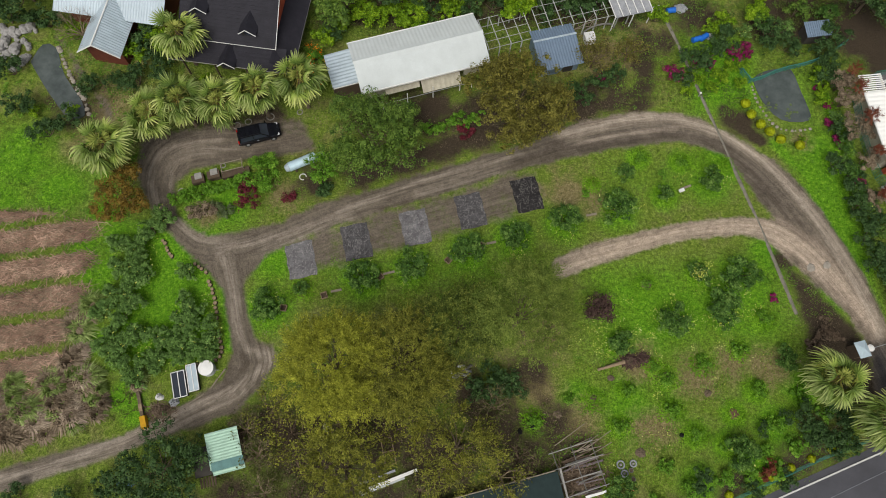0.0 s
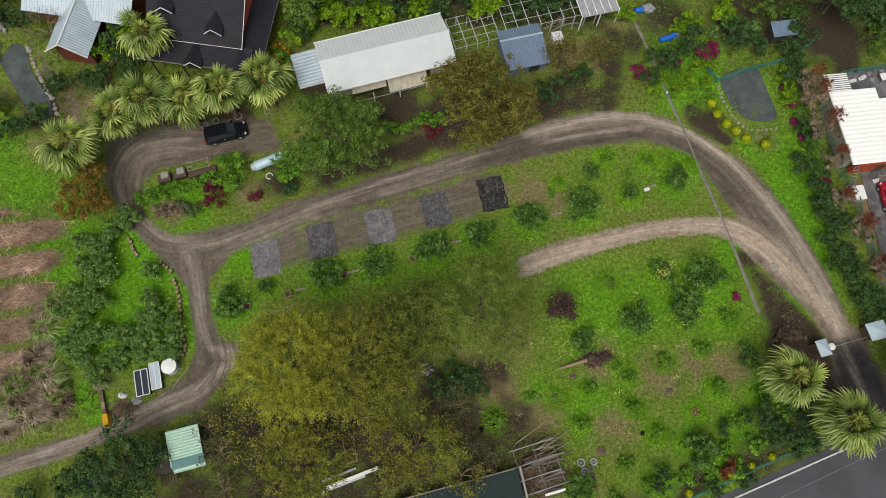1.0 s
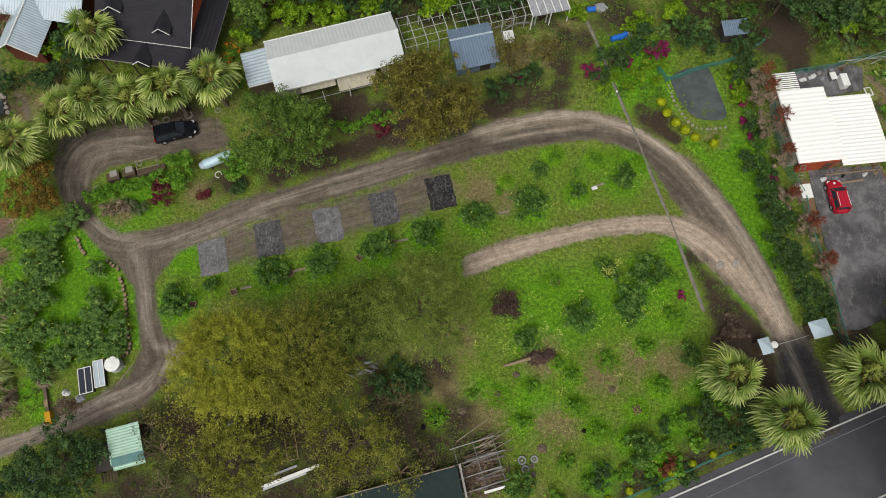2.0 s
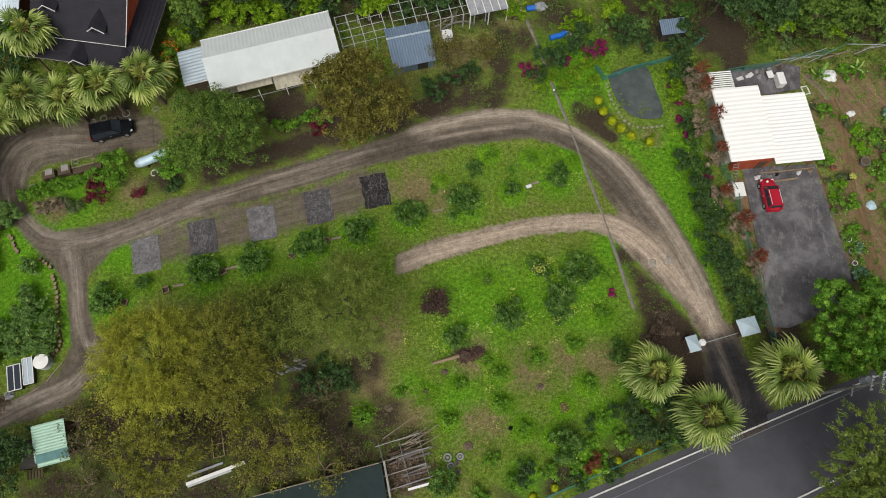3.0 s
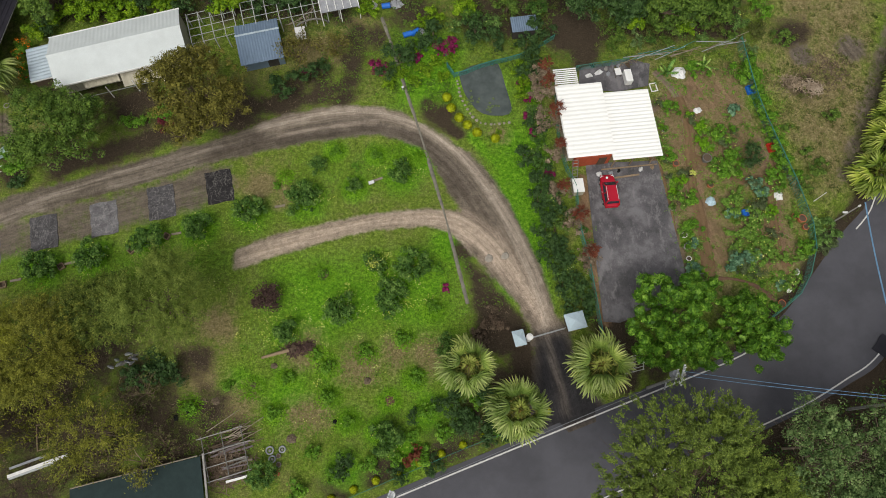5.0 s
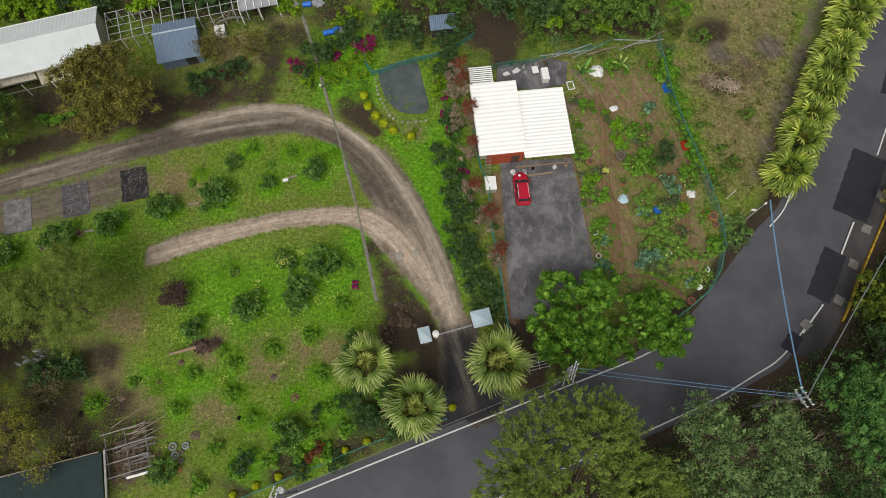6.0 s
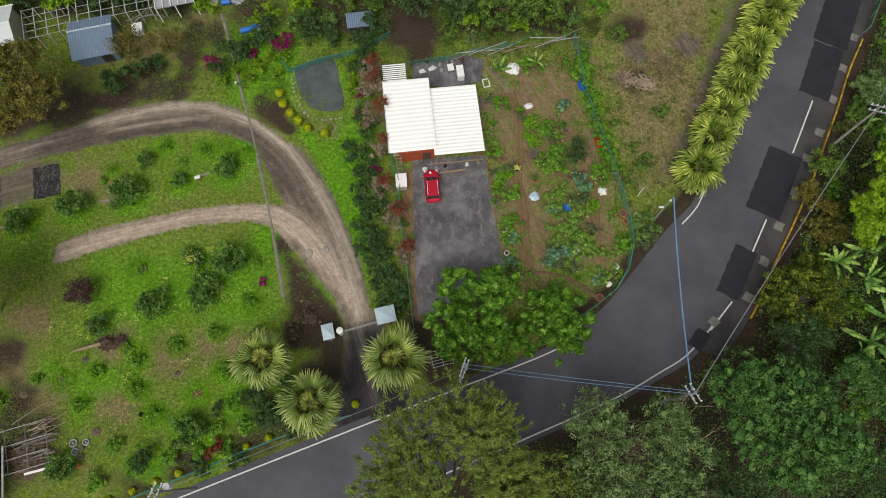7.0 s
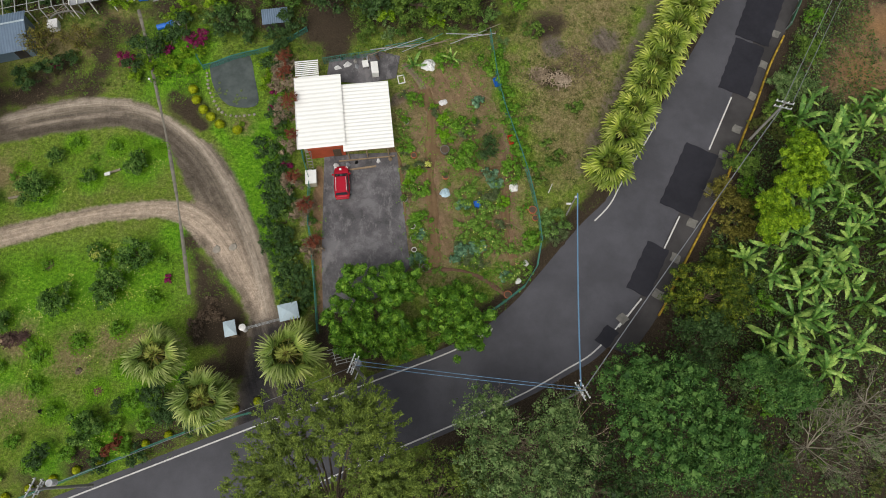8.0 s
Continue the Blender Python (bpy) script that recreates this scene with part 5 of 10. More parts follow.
def spread(proto, rows, group=""):
    """Copies of bushes in proto at rows of x, y, size."""
    for i, (x, y, s) in enumerate(rows):
        src = proto[i % len(proto)]
        ob = copy_thing(src, pose(x, y, up(x, y), 0, 0, (i * 137) % 360) @ Matrix.Scale(s, 4))
        tagged(ob, group=group)


def twigs(g0, a, d, length, r, depth, k, spreadness=0.7):
    """A bare bough that forks."""
    e = a + d * length
    g0.rod(a, e, r, r * 0.6, 4 if depth > 2 else 3)
    if depth == 0:
        return
    for _ in range(k.choice((2, 3, 3))):
        nd = (d + Vector((k.uniform(-1, 1), k.uniform(-1, 1), k.uniform(-0.3, 0.7))) * spreadness).normalized()
        twigs(g0, a.lerp(e, k.uniform(0.5, 1.0)), nd, length * k.uniform(0.55, 0.85), r * 0.55, depth - 1, k, spreadness)


def bare_tree(name, x, y, h, mat, label, seed=1, depth=5, boughs=5, length=None, leaves=None, n=0):
    k = random.Random(seed)
    t = thing(name, label, "tree", x, y, up(x, y))
    g1, g0 = Geo(), Geo()
    ln = length or h * 0.33
    g1.rod((0, 0, -0.2), (0, 0, h * 0.35), 0.12, 0.09, 6)
    for i in range(boughs):
        an = 2 * math.pi * i / boughs + k.uniform(-0.4, 0.4)
        twigs(g0, Vector((0, 0, h * 0.33)), Vector((math.cos(an) * 0.8, math.sin(an) * 0.8, 0.75)).normalized(), ln, 0.07, depth, k)
    part("trunk", g1, M[mat], t)
    part("branchwork", g0, M[mat], t)
    if leaves:
        v = np.array(g0.v)
        r2 = np.random.default_rng(seed)
        c = v[r2.integers(0, len(v), n)] + r2.normal(size=(n, 3)) * 0.2
        part("leaves", quads("leaves", leaf_quads(c, np.array([0, 0, 1.0]) + r2.normal(size=(n, 3)) * 0.5, 0.22, 0.12, seed), M[leaves]), M[leaves], t)
    return t


def fan_mesh(mat, blade, stalk, droop, seed, segs=20, spread_deg=230, split=0.72):
    """A fan palm leaf along +x: a stalk and a pleated blade whose split fingers hang at the tips."""
    k = random.Random(seed)
    g0 = Geo()
    hub = Vector((stalk, 0, -droop * stalk * 0.2))
    g0.rod((0, 0, 0), hub, 0.04, 0.022, 3)
    for i in range(segs):
        an = radians(spread_deg) * ((i + 0.5) / segs - 0.5)
        half = radians(spread_deg) / segs * 0.5
        ln = blade * (1.05 - 0.22 * abs(2 * i / (segs - 1) - 1)) * k.uniform(0.85, 1.1)
        tip_drop = k.uniform(0.5, 1.5)
        bent = k.uniform(-0.9, 0.9) * half
        pts = []
        for s, wf in ((0.0, 0.6), (0.5, 1.0), (0.78, split), (1.0, 0.12)):
            rad = ln * s
            drop = -droop * blade * (0.1 * s + 0.55 * tip_drop * s ** 4) - 0.42 * abs(math.sin(an)) * rad
            for sg in (-1, 1):
                a2 = an + sg * half * wf + bent * s ** 3
                pts.append((hub.x + rad * math.cos(a2), rad * math.sin(a2), hub.z + drop + (0.13 * blade * s * (1.15 - s) * 2 if (sg > 0) == (i % 2 == 0) else 0.0)))
        g0.add(pts, [(0, 2, 3, 1), (2, 4, 5, 3), (4, 6, 7, 5)])
    return g0.mesh("frond", mat)


def fan_palm(x, y, h, mats, seed, count=34, size=1.0, group="", label="", trunk_r=0.2):
    """A fan palm with crown of separate fronds over a ringed trunk."""
    k = random.Random(seed)
    t = thing("fan_palm", label, "palm tree", x, y, up(x, y), 0, group)
    g0 = Geo()
    for i in range(9):
        z0, z1 = h * i / 9 - 0.15, h * (i + 1) / 9
        rr0 = trunk_r * (1.25 - 0.25 * i / 9)
        g0.rod((0, 0, z0), (0, 0, z1), rr0 * 1.06, rr0 * 0.95, 9)
    part("trunk", g0, M["bark"], t)
    for i in range(count):
        u = (i + 0.5) / count
        elev = 74 - 122 * u ** 0.85 + k.uniform(-14, 14)
        az = i * 137.5 + k.uniform(-14, 14)
        ob = new("frond", mats[0 if u < 0.15 else (1 + i % (len(mats) - 1))])
        ob.parent = t
        s = size * (0.72 + 0.3 * min(1, u * 2.2)) * k.uniform(0.82, 1.12)
        ob.matrix_basis = pose(0, 0, h + 0.1 - 0.25 * u, 0, 0, az) @ pose(0, 0, 0, 0, -elev, 0) @ pose(0, 0, 0, k.uniform(-30, 30), 0, 0) @ Matrix.Scale(s, 4)
    return t


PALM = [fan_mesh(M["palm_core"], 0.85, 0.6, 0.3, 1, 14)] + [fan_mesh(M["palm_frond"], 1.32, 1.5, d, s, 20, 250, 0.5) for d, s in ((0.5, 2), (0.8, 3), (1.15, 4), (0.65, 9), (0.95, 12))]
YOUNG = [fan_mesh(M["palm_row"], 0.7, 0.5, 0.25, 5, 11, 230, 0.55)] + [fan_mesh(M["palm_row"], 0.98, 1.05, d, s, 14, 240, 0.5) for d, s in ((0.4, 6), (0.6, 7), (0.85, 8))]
for i, (x, y, h, s) in enumerate(((-33.3, 30.4, 5.6, 1.14), (-29.2, 34.0, 5.2, 0.98), (-26.3, 35.4, 5.6, 1.0), (-22.3, 35.3, 5.4, 0.98), (-18.4, 36.6, 5.8, 1.02), (-14.1, 37.7, 6.0, 1.04), (-27.0, 42.9, 6.0, 1.05))):
    fan_palm(x, y, h, PALM, 20 + i, 36, s, "palms by the car park", "tall fan palm with silvery green drooping fronds")
for i, (x, y, h, s) in enumerate(((36.5, 7.3, 5.8, 0.98), (41.2, 3.4, 5.8, 1.1), (48.7, 7.4, 5.8, 1.1))):
    fan_palm(x, y, h, PALM, 40 + i, 44, s, "palms by the gate", "fan palm with pale green fronds beside the driveway gate")
for i, (x, y) in enumerate(((81.0, 28.6), (82.7, 32.2), (84.2, 35.1), (85.6, 37.9), (86.9, 40.4), (88.3, 43.0), (89.8, 45.5), (91.3, 48.0), (92.8, 50.6), (94.4, 53.2))):
    fan_palm(x, y, 3.0, YOUNG, 60 + i, 48, 1.42 + 0.09 * math.sin(i * 2.0), "palms along the road", "short bushy yellow-green palm in a roadside row", 0.16)

# large trees
tree("tree", -6.3, 31.8, 4.7, 5.0, "leaf_mid", "broad green tree between track and long shed", 16000, 0.2, 20, 3, tuft=0.6)
tree("tree", 8.5, 35.0, 6.6, 5.2, "leaf_olive", "round brownish-olive tree at the track bend", 20000, 0.19, 26, 4, tuft=0.55)
tree("tree", -32.2, 25.8, 3.0, 2.9, "leaf_orange", "rusty orange bushy tree at the track corner", 6000, 0.18, 14, 5, 0.8, stretch=(0.85, 1.3, 1), tuft=0.42)
tree("tree", -9.0, 8.0, 7.6, 4.5, "leaf_yellow", "feathery yellow-olive tree in thin leaf", 40000, 0.19, 26, 6, 0.75, wide=0.32, spray=1.05)
tree("tree", -2.8, 8.2, 6.8, 4.7, "leaf_feather", "feathery olive-brown tree in thin leaf", 40000, 0.19, 28, 7, 0.75, wide=0.32, spray=1.05)
tree("tree", 2.5, 12.2, 6.2, 3.7, "leaf_plume", "dark green tree among feathery olive trees", 24000, 0.2, 18, 8, 0.8, wide=0.34, spray=0.95)
tree("tree", 7.9, 12.9, 7.4, 4.5, "leaf_thin", "thin grey-green tree at the end of the gravel track", 28000, 0.2, 22, 9, 0.8, wide=0.3, spray=1.05)
tree("tree", -7.9, -0.4, 6.0, 3.4, "leaf_feather", "thin olive-brown tree over the scrap yard", 10000, 0.24, 16, 10, 0.8, wide=0.3, spray=1.0)
tree("tree", 2.1, 1.4, 4.0, 4.2, "leaf_feather", "sparse olive-brown tree over bare ground", 6500, 0.22, 16, 11, 0.7, wide=0.28, spray=1.4)
tree("tree", -24.6, -0.4, 2.6, 3.8, "leaf_dark", "dense dark green tree beside the green-roofed shed", 7500, 0.2, 16, 12, tuft=0.5)
tree("tree", 56.6, 11.9, 4.3, 4.6, "leaf_glossy", "dense bright green rounded tree by the yard entrance", 21000, 0.15, 24, 13, tuft=0.6, core=0.74, solid=True, fill=0.9)
tree("tree", 63.9, 11.3, 3.7, 3.8, "leaf_glossy", "dense bright green rounded tree by the garden fence", 15000, 0.15, 20, 14, tuft=0.58, core=0.74, solid=True, fill=0.9)
tree("tree", 53.6, -6.4, 13.2, 7.3, "leaf_shade", "tall wide dark olive tree overhanging the road", 66000, 0.22, 48, 15, 0.6, wide=0.36, spray=0.8, reach=(0.7, 3.0))
for i, (x, y, h, r, mt, n) in enumerate(((69.8, -1.2, 8.2, 6.4, "leaf_forest", 15000), (77.2, -4.6, 5.5, 5.4, "leaf_dark", 6000),
                                        (89.6, -3.2, 6.0, 4.6, "leaf_dark", 4500), (62.4, -5.6, 6.5, 5.6, "leaf_shade", 6000), (88.8, 9.6, 3.2, 3.2, "leaf_dark", 4000))):
    tree("tree", x, y, h, r, mt, "dense woodland tree beside the road bend", int(1.15 * n), 0.18, 22, 30 + i, 0.7, group="woodland trees", tuft=0.55, core=0.42)
tree("tree", 83.2, 1.5, 9.4, 6.0, "leaf_wood", "broad deep green tree on the inside of the bend", 24000, 0.18, 30, 31, 0.6, group="woodland trees", stretch=(1.2, 0.78, 1), rz=-33, tuft=0.5, core=0.62)
tree("tree", 94.2, 5.2, 6.0, 3.7, "leaf_wood", "small spreading green tree below the banana plants", 10000, 0.18, 18, 32, 0.5, group="woodland trees", stretch=(1.1, 0.55, 1), rz=-14, tuft=0.45, core=0.6)
tree("tree", 90.4, 14.4, 2.8, 4.3, "leaf_tips", "dense domed green tree behind the yellow kerb", 13000, 0.17, 20, 40, tuft=0.42, core=0.6)
tree("tree", 99.4, 26.6, 7.0, 3.1, "leaf_lime", "lime green tree among banana plants", 7500, 0.2, 16, 41, stretch=(0.75, 1.45, 1), rz=-22, tuft=0.5, core=0.7, solid=True)
tree("tree", 96.8, 21.6, 6.0, 2.7, "leaf_lime", "lime green tree among banana plants", 6500, 0.2, 14, 42, tuft=0.5, core=0.7, solid=True)
for x, y, h, r, mt in ((96.2, 30.4, 1.6, 2.0, "leaf_mid"), (93.6, 26.4, 1.4, 1.9, "leaf_olive"), (102.4, 39.4, 1.8, 2.2, "leaf_forest"), (92.8, 18.6, 1.5, 1.8, "leaf_tips"), (106.0, 44.6, 1.6, 2.2, "leaf_mid")):
    tree("tree", x, y, h, r, mt, "low bushy tree behind the yellow kerb", 2600, 0.18, 12, int(x), 0.8, group="kerb trees", tuft=0.4)
tree("tree", 94.9, 22.6, 1.6, 2.5, "leaf_olive", "scrubby olive bush tree behind the kerb", 3500, 0.2, 12, 43, stretch=(0.9, 1.3, 1), rz=-25)

# ---- buildings ----
def gable_roof(parent, x0, x1, y0, ym, y1, eave, ridge, mat, pitch=0.25, amp=0.03):
    """Two corrugated slopes and a ridge cap, ridge along x."""
    a = Geo().wave_sheet((x0, ym, ridge), (x1 - x0, 0, 0), (0, y0 - ym, eave - ridge), pitch * 2, amp * 0.3)
    b = Geo().wave_sheet((x0, ym, ridge), (x1 - x0, 0, 0), (0, y1 - ym, eave - ridge), pitch, amp)
    part("roof_slope", a, mat, parent)
    part("roof_slope", b, mat, parent)
    c = Geo()
    s0 = (eave - ridge) / abs(y0 - ym)
    c.add([(x0 - 0.05, ym - 0.25, ridge + 0.06 + 0.25 * s0), (x1 + 0.05, ym - 0.25, ridge + 0.06 + 0.25 * s0), (x1 + 0.05, ym, ridge + 0.08), (x0 - 0.05, ym, ridge + 0.08),
           (x1 + 0.05, ym + 0.25, ridge + 0.06 + 0.25 * s0), (x0 - 0.05, ym + 0.25, ridge + 0.06 + 0.25 * s0)], [(0, 1, 2, 3), (3, 2, 4, 5)])
    part("ridge_cap", c, mat, parent)


def gable_wall(parent, x, y0, ym, y1, z0, eave, ridge, mat, thick=0.14, name="wall"):
    g0 = Geo()
    ring = [(y0, z0), (y1, z0), (y1, eave), (ym, ridge), (y0, eave)]
    n = len(ring)
    g0.add([(x - thick / 2, a, b) for a, b in ring] + [(x + thick / 2, a, b) for a, b in ring],
           [tuple(range(n - 1, -1, -1)), tuple(range(n, 2 * n))] + [(i, (i + 1) % n, n + (i + 1) % n, n + i) for i in range(n)])
    part(name, g0, mat, parent)


# long white-roofed shed
hall = thing("shed", "long cream shed with a white metal gable roof", "shed", -1.85, 42.55, up(-1.8, 42.5), 16.4)
gable_roof(hall, -7.2, 7.2, -3.25, 0.0, 3.2, 3.05, 4.2, M["roof_white"], 0.42, 0.012)
part("fascia", Geo().box((0, -3.3, 3.0), (14.5, 0.1, 0.2)), M["white_paint"], hall, "white painted gutter board")
part("fascia", Geo().box((0, 3.26, 3.0), (14.5, 0.1, 0.18)), M["white_paint"], hall)
gable_wall(hall, -7.0, -2.6, 0.0, 2.9, -0.3, 3.0, 4.05, M["wall_cream"])
gable_wall(hall, 7.0, -2.6, 0.0, 2.9, -0.3, 3.0, 4.05, M["wall_cream"])
part("wall", Geo().box((0, 2.85, 1.3), (13.8, 0.14, 3.3)), M["wall_cream"], hall)
for i in range(11):
    x = -6.3 + i * 1.26
    if i in (5, 8):
        continue
    part("wall_panel", Geo().box((x, -2.55, 1.75), (1.2, 0.1, 2.3)).box((x, -2.61, 1.75), (0.06, 0.05, 2.3)), M["wall_cream"], hall)
part("inner_wall", Geo().box((0, -1.4, 1.2), (13.6, 0.1, 3.0)), M["wall_dark"], hall)
part("awning", Geo().wave_sheet((-0.6, -2.65, 2.35), (4.4, 0, 0), (0, -1.35, -1.0), 0.55, 0.02), M["wall_cream"], hall, "translucent cream sheet awning")
part("awning", Geo().wave_sheet((-4.6, -2.65, 2.35), (3.8, 0, 0), (0, -0.7, -0.6), 0.5, 0.02), M["wall_cream"], hall)
for x in (-5.2, -2.4, 0.5, 3.6, 5.0):
    part("post", Geo().box((x, -3.9, 0.9), (0.09, 0.09, 2.2)), M["white_paint"], hall)
part("rail", Geo().box((-0.5, -3.95, 1.05), (11.5, 0.06, 0.06)), M["steel"], hall)

lean = thing("lean_to", "small galvanised lean-to against the long shed", "lean-to", -10.2, 40.8, up(-10.2, 40.8), 17)
part("roof_slope", Geo().wave_sheet((-1.5, 2.1, 2.75), (0, -4.3, -0.15), (2.9, 0, 0.1), 0.4, 0.025), M["roof_pale"], lean)
part("wall", Geo().box((-1.3, 0, 1.2), (0.12, 3.9, 2.8)), M["wall_dark"], lean)
part("wall", Geo().box((0, -1.95, 1.2), (2.6, 0.12, 2.7)), M["wood_dark"], lean)
part("fascia", Geo().box((0, -2.22, 2.6), (2.9, 0.06, 0.14)), M["white_paint"], lean)
for y in (-2.1, 2.0):
    part("post", Geo().box((-1.45, y, 1.2), (0.1, 0.1, 2.9)), M["wood_dark"], lean)

# black-roofed house with dormers
bh = thing("house", "dark house with black shingle roof and small dormers", "house", -21.6, 47.5, up(-21.9, 45), -8)
part("wall", Geo().box((0, 0.3, 1.9), (9.6, 9.6, 4.4)), M["wall_dark"], bh)


def shingle_slope(o, along_v, down_v, courses, thick=0.05):
    """A slope of overlapping shingle courses."""
    g0 = Geo()
    o, a, d = Vector(o), Vector(along_v), Vector(down_v)
    nrm = a.cross(d).normalized()
    nrm = nrm if nrm.z > 0 else -nrm
    pts = []
    for i in range(courses):
        p, q = o + d * (i / courses), o + d * ((i + 1) / courses)
        pts += [p, p + a, q + nrm * thick, q + a + nrm * thick]
    pts += [o + d, o + d + a]
    g0.add(pts, [(2 * i, 2 * i + 2, 2 * i + 3, 2 * i + 1) for i in range(2 * courses)])
    return g0


part("roof_slope", shingle_slope((-5.3, 0.3, 7.2), (10.6, 0, 0), (0, -5.2, -3.0), 16), M["roof_black"], bh)
part("roof_slope", shingle_slope((-5.3, 0.3, 7.2), (10.6, 0, 0), (0, 5.6, -3.0), 16), M["roof_black"], bh)
gable_wall(bh, 4.85, -4.6, 0.3, 5.3, 3.5, 4.15, 6.95, M["wall_red"], 0.12, "gable_wall")
gable_wall(bh, -4.85, -4.6, 0.3, 5.3, 3.5, 4.15, 6.95, M["wall_dark"], 0.12, "gable_wall")
for sg in (-1, 1):
    part("bargeboard", Geo().rod((5.32, 0.3, 7.22), (5.32, 0.3 + sg * 5.3, 4.18), 0.04, 0.04, 4), M["white_paint"], bh)
part("fascia", Geo().box((0, -4.93, 4.18), (10.6, 0.05, 0.05)), M["white_paint"], bh)
part("verandah_roof", shingle_slope((-5.6, -4.6, 4.0), (12.0, 0, 0), (0, -2.3, -0.95), 6), M["roof_black"], bh)
part("verandah_roof", shingle_slope((4.9, 5.0, 4.0), (0, -11.5, 0), (2.4, 0, -0.95), 6), M["roof_black"], bh)
part("gutter", Geo().box((0.4, -6.95, 3.0), (13.6, 0.05, 0.06)).box((7.32, -1.0, 3.0), (0.05, 12.0, 0.06)), M["concrete"], bh)
for x in (-5, -1.5, 2.0, 6.0):
    part("verandah_post", Geo().box((x, -6.6, 1.3), (0.14, 0.14, 3.3)), M["wood_dark"], bh)
for x, y, z in ((2.3, -3.4, 4.9), (-3.1, -2.0, 5.7), (0.2, -6.4, 3.0)):
    d = part("dormer", Geo().box((x, y, z), (1.3, 1.2, 0.9)), M["wall_dark"], bh)
    part("dormer_roof", Geo().add([(x - 0.95, y - 0.9, z + 0.35), (x, y - 0.9, z + 1.15), (x + 0.95, y - 0.9, z + 0.35), (x - 0.95, y + 2.0, z + 0.35), (x, y + 2.0, z + 1.15), (x + 0.95, y + 2.0, z + 0.35)],
                                  [(0, 1, 4, 3), (1, 2, 5, 4)]), M["roof_black"], d)
    part("dormer_trim", Geo().rod((x - 0.95, y - 0.92, z + 0.33), (x, y - 0.92, z + 1.13), 0.05, 0.05, 4).rod((x + 0.95, y - 0.92, z + 0.33), (x, y - 0.92, z + 1.13), 0.05, 0.05, 4), M["white_paint"], d)
    part("window", Geo().box((x, y - 0.62, z + 0.2), (0.7, 0.06, 0.5)), M["glass_dark"], d)

# galvanised-roof house in the corner
gh = thing("house", "red-walled house with pale galvanised gable roof", "house", -35.9, 45.6, up(-35.9, 45), -9)
part("wall", Geo().box((0, 0.6, 1.2), (3.9, 6.6, 3.0)), M["wall_rust"], gh)
part("roof_slope", Geo().wave_sheet((0, -3.6, 4.5), (0, 9.5, 0), (-2.4, 0, -1.75), 0.3, 0.025), M["roof_pale"], gh)
part("roof_slope", Geo().wave_sheet((0, -3.6, 4.5), (0, 9.5, 0), (2.4, 0, -1.75), 0.3, 0.025), M["roof_pale"], gh)
g0 = Geo()
g0.add([(-1.95, -2.75, 2.6), (1.95, -2.75, 2.6), (0, -2.75, 4.3), (-1.95, -2.6, 2.6), (1.95, -2.6, 2.6), (0, -2.6, 4.3)], [(0, 1, 2), (5, 4, 3), (0, 3, 4, 1), (1, 4, 5, 2), (2, 5, 3, 0)])
part("gable_wall", g0, M["wall_rust"], gh)
for sg in (-1, 1):
    part("bargeboard", Geo().rod((0, -3.63, 4.52), (sg * 2.42, -3.63, 2.74), 0.07, 0.07, 4), M["white_paint"], gh)
part("ridge_cap", Geo().rod((0, -3.7, 4.53), (0, 6.0, 4.53), 0.09, 0.09, 6), M["white_paint"], gh)
part("main_roof", Geo().wave_sheet((-6.5, 5.0, 5.2), (12.5, 0, 0), (0, -4.2, -2.0), 0.3, 0.025), M["roof_pale"], gh)
part("main_roof", Geo().wave_sheet((-6.5, 5.0, 5.2), (12.5, 0, 0), (0, 4.2, -2.0), 0.3, 0.025), M["roof_pale"], gh)
part("wall", Geo().box((-0.2, 5.0, 1.5), (11.0, 6.4, 3.4)), M["wall_rust"], gh)

# blue-grey shed
bs = thing("shed", "slate blue corrugated metal shed by the pergola", "shed", 13.4, 43.9, up(13.4, 43.9), 14)
part("roof_slope", Geo().wave_sheet((-2.45, 0.9, 2.75), (4.9, 0, 0), (0, -3.5, -0.6), 0.3, 0.025), M["roof_blue"], bs)
part("roof_slope", Geo().wave_sheet((-2.45, 0.9, 2.75), (4.9, 0, 0), (0, 1.6, -0.3), 0.3, 0.025), M["roof_blue"], bs)
part("ridge_cap", Geo().box((0, 0.9, 2.8), (5.0, 0.22, 0.04)), M["roof_pale"], bs)
part("wall", Geo().box((0, 0.1, 1.1), (4.5, 4.0, 2.3)), M["roof_blue"], bs)
part("door", Geo().box((1.0, -1.93, 1.0), (1.2, 0.06, 1.9)), M["wall_dark"], bs)

# pale green shed
gs = thing("shed", "small shed with a pale green corrugated roof", "shed", -19.1, 1.3, up(-19.1, 1.3), 15)
part("roof_slope", Geo().wave_sheet((-1.55, 1.7, 2.35), (0, -3.3, -0.3), (3.0, 0, 0), 0.26, 0.03), M["roof_green"], gs)
part("roof_slope", Geo().wave_sheet((-1.4, -1.65, 1.95), (0, -0.45, -0.05), (2.9, 0, 0), 0.26, 0.03), M["roof_green"], gs)
part("skylight", Geo().box((0.05, -1.35, 2.12), (2.95, 0.8, 0.03)), M["glass_green"], gs, "clear dark green roof sheet")
part("wall", Geo().box((0, 0.1, 1.0), (2.6, 2.9, 2.1)), M["wood_dark"], gs)
part("side_roof", Geo().box((-2.3, -0.6, 1.7), (1.5, 2.6, 0.08)), M["wall_dark"], gs)
for x, y in ((-3.0, -1.8), (-3.0, 0.6)):
    part("post", Geo().box((x, y, 0.8), (0.1, 0.1, 1.8)), M["wood_dark"], gs)
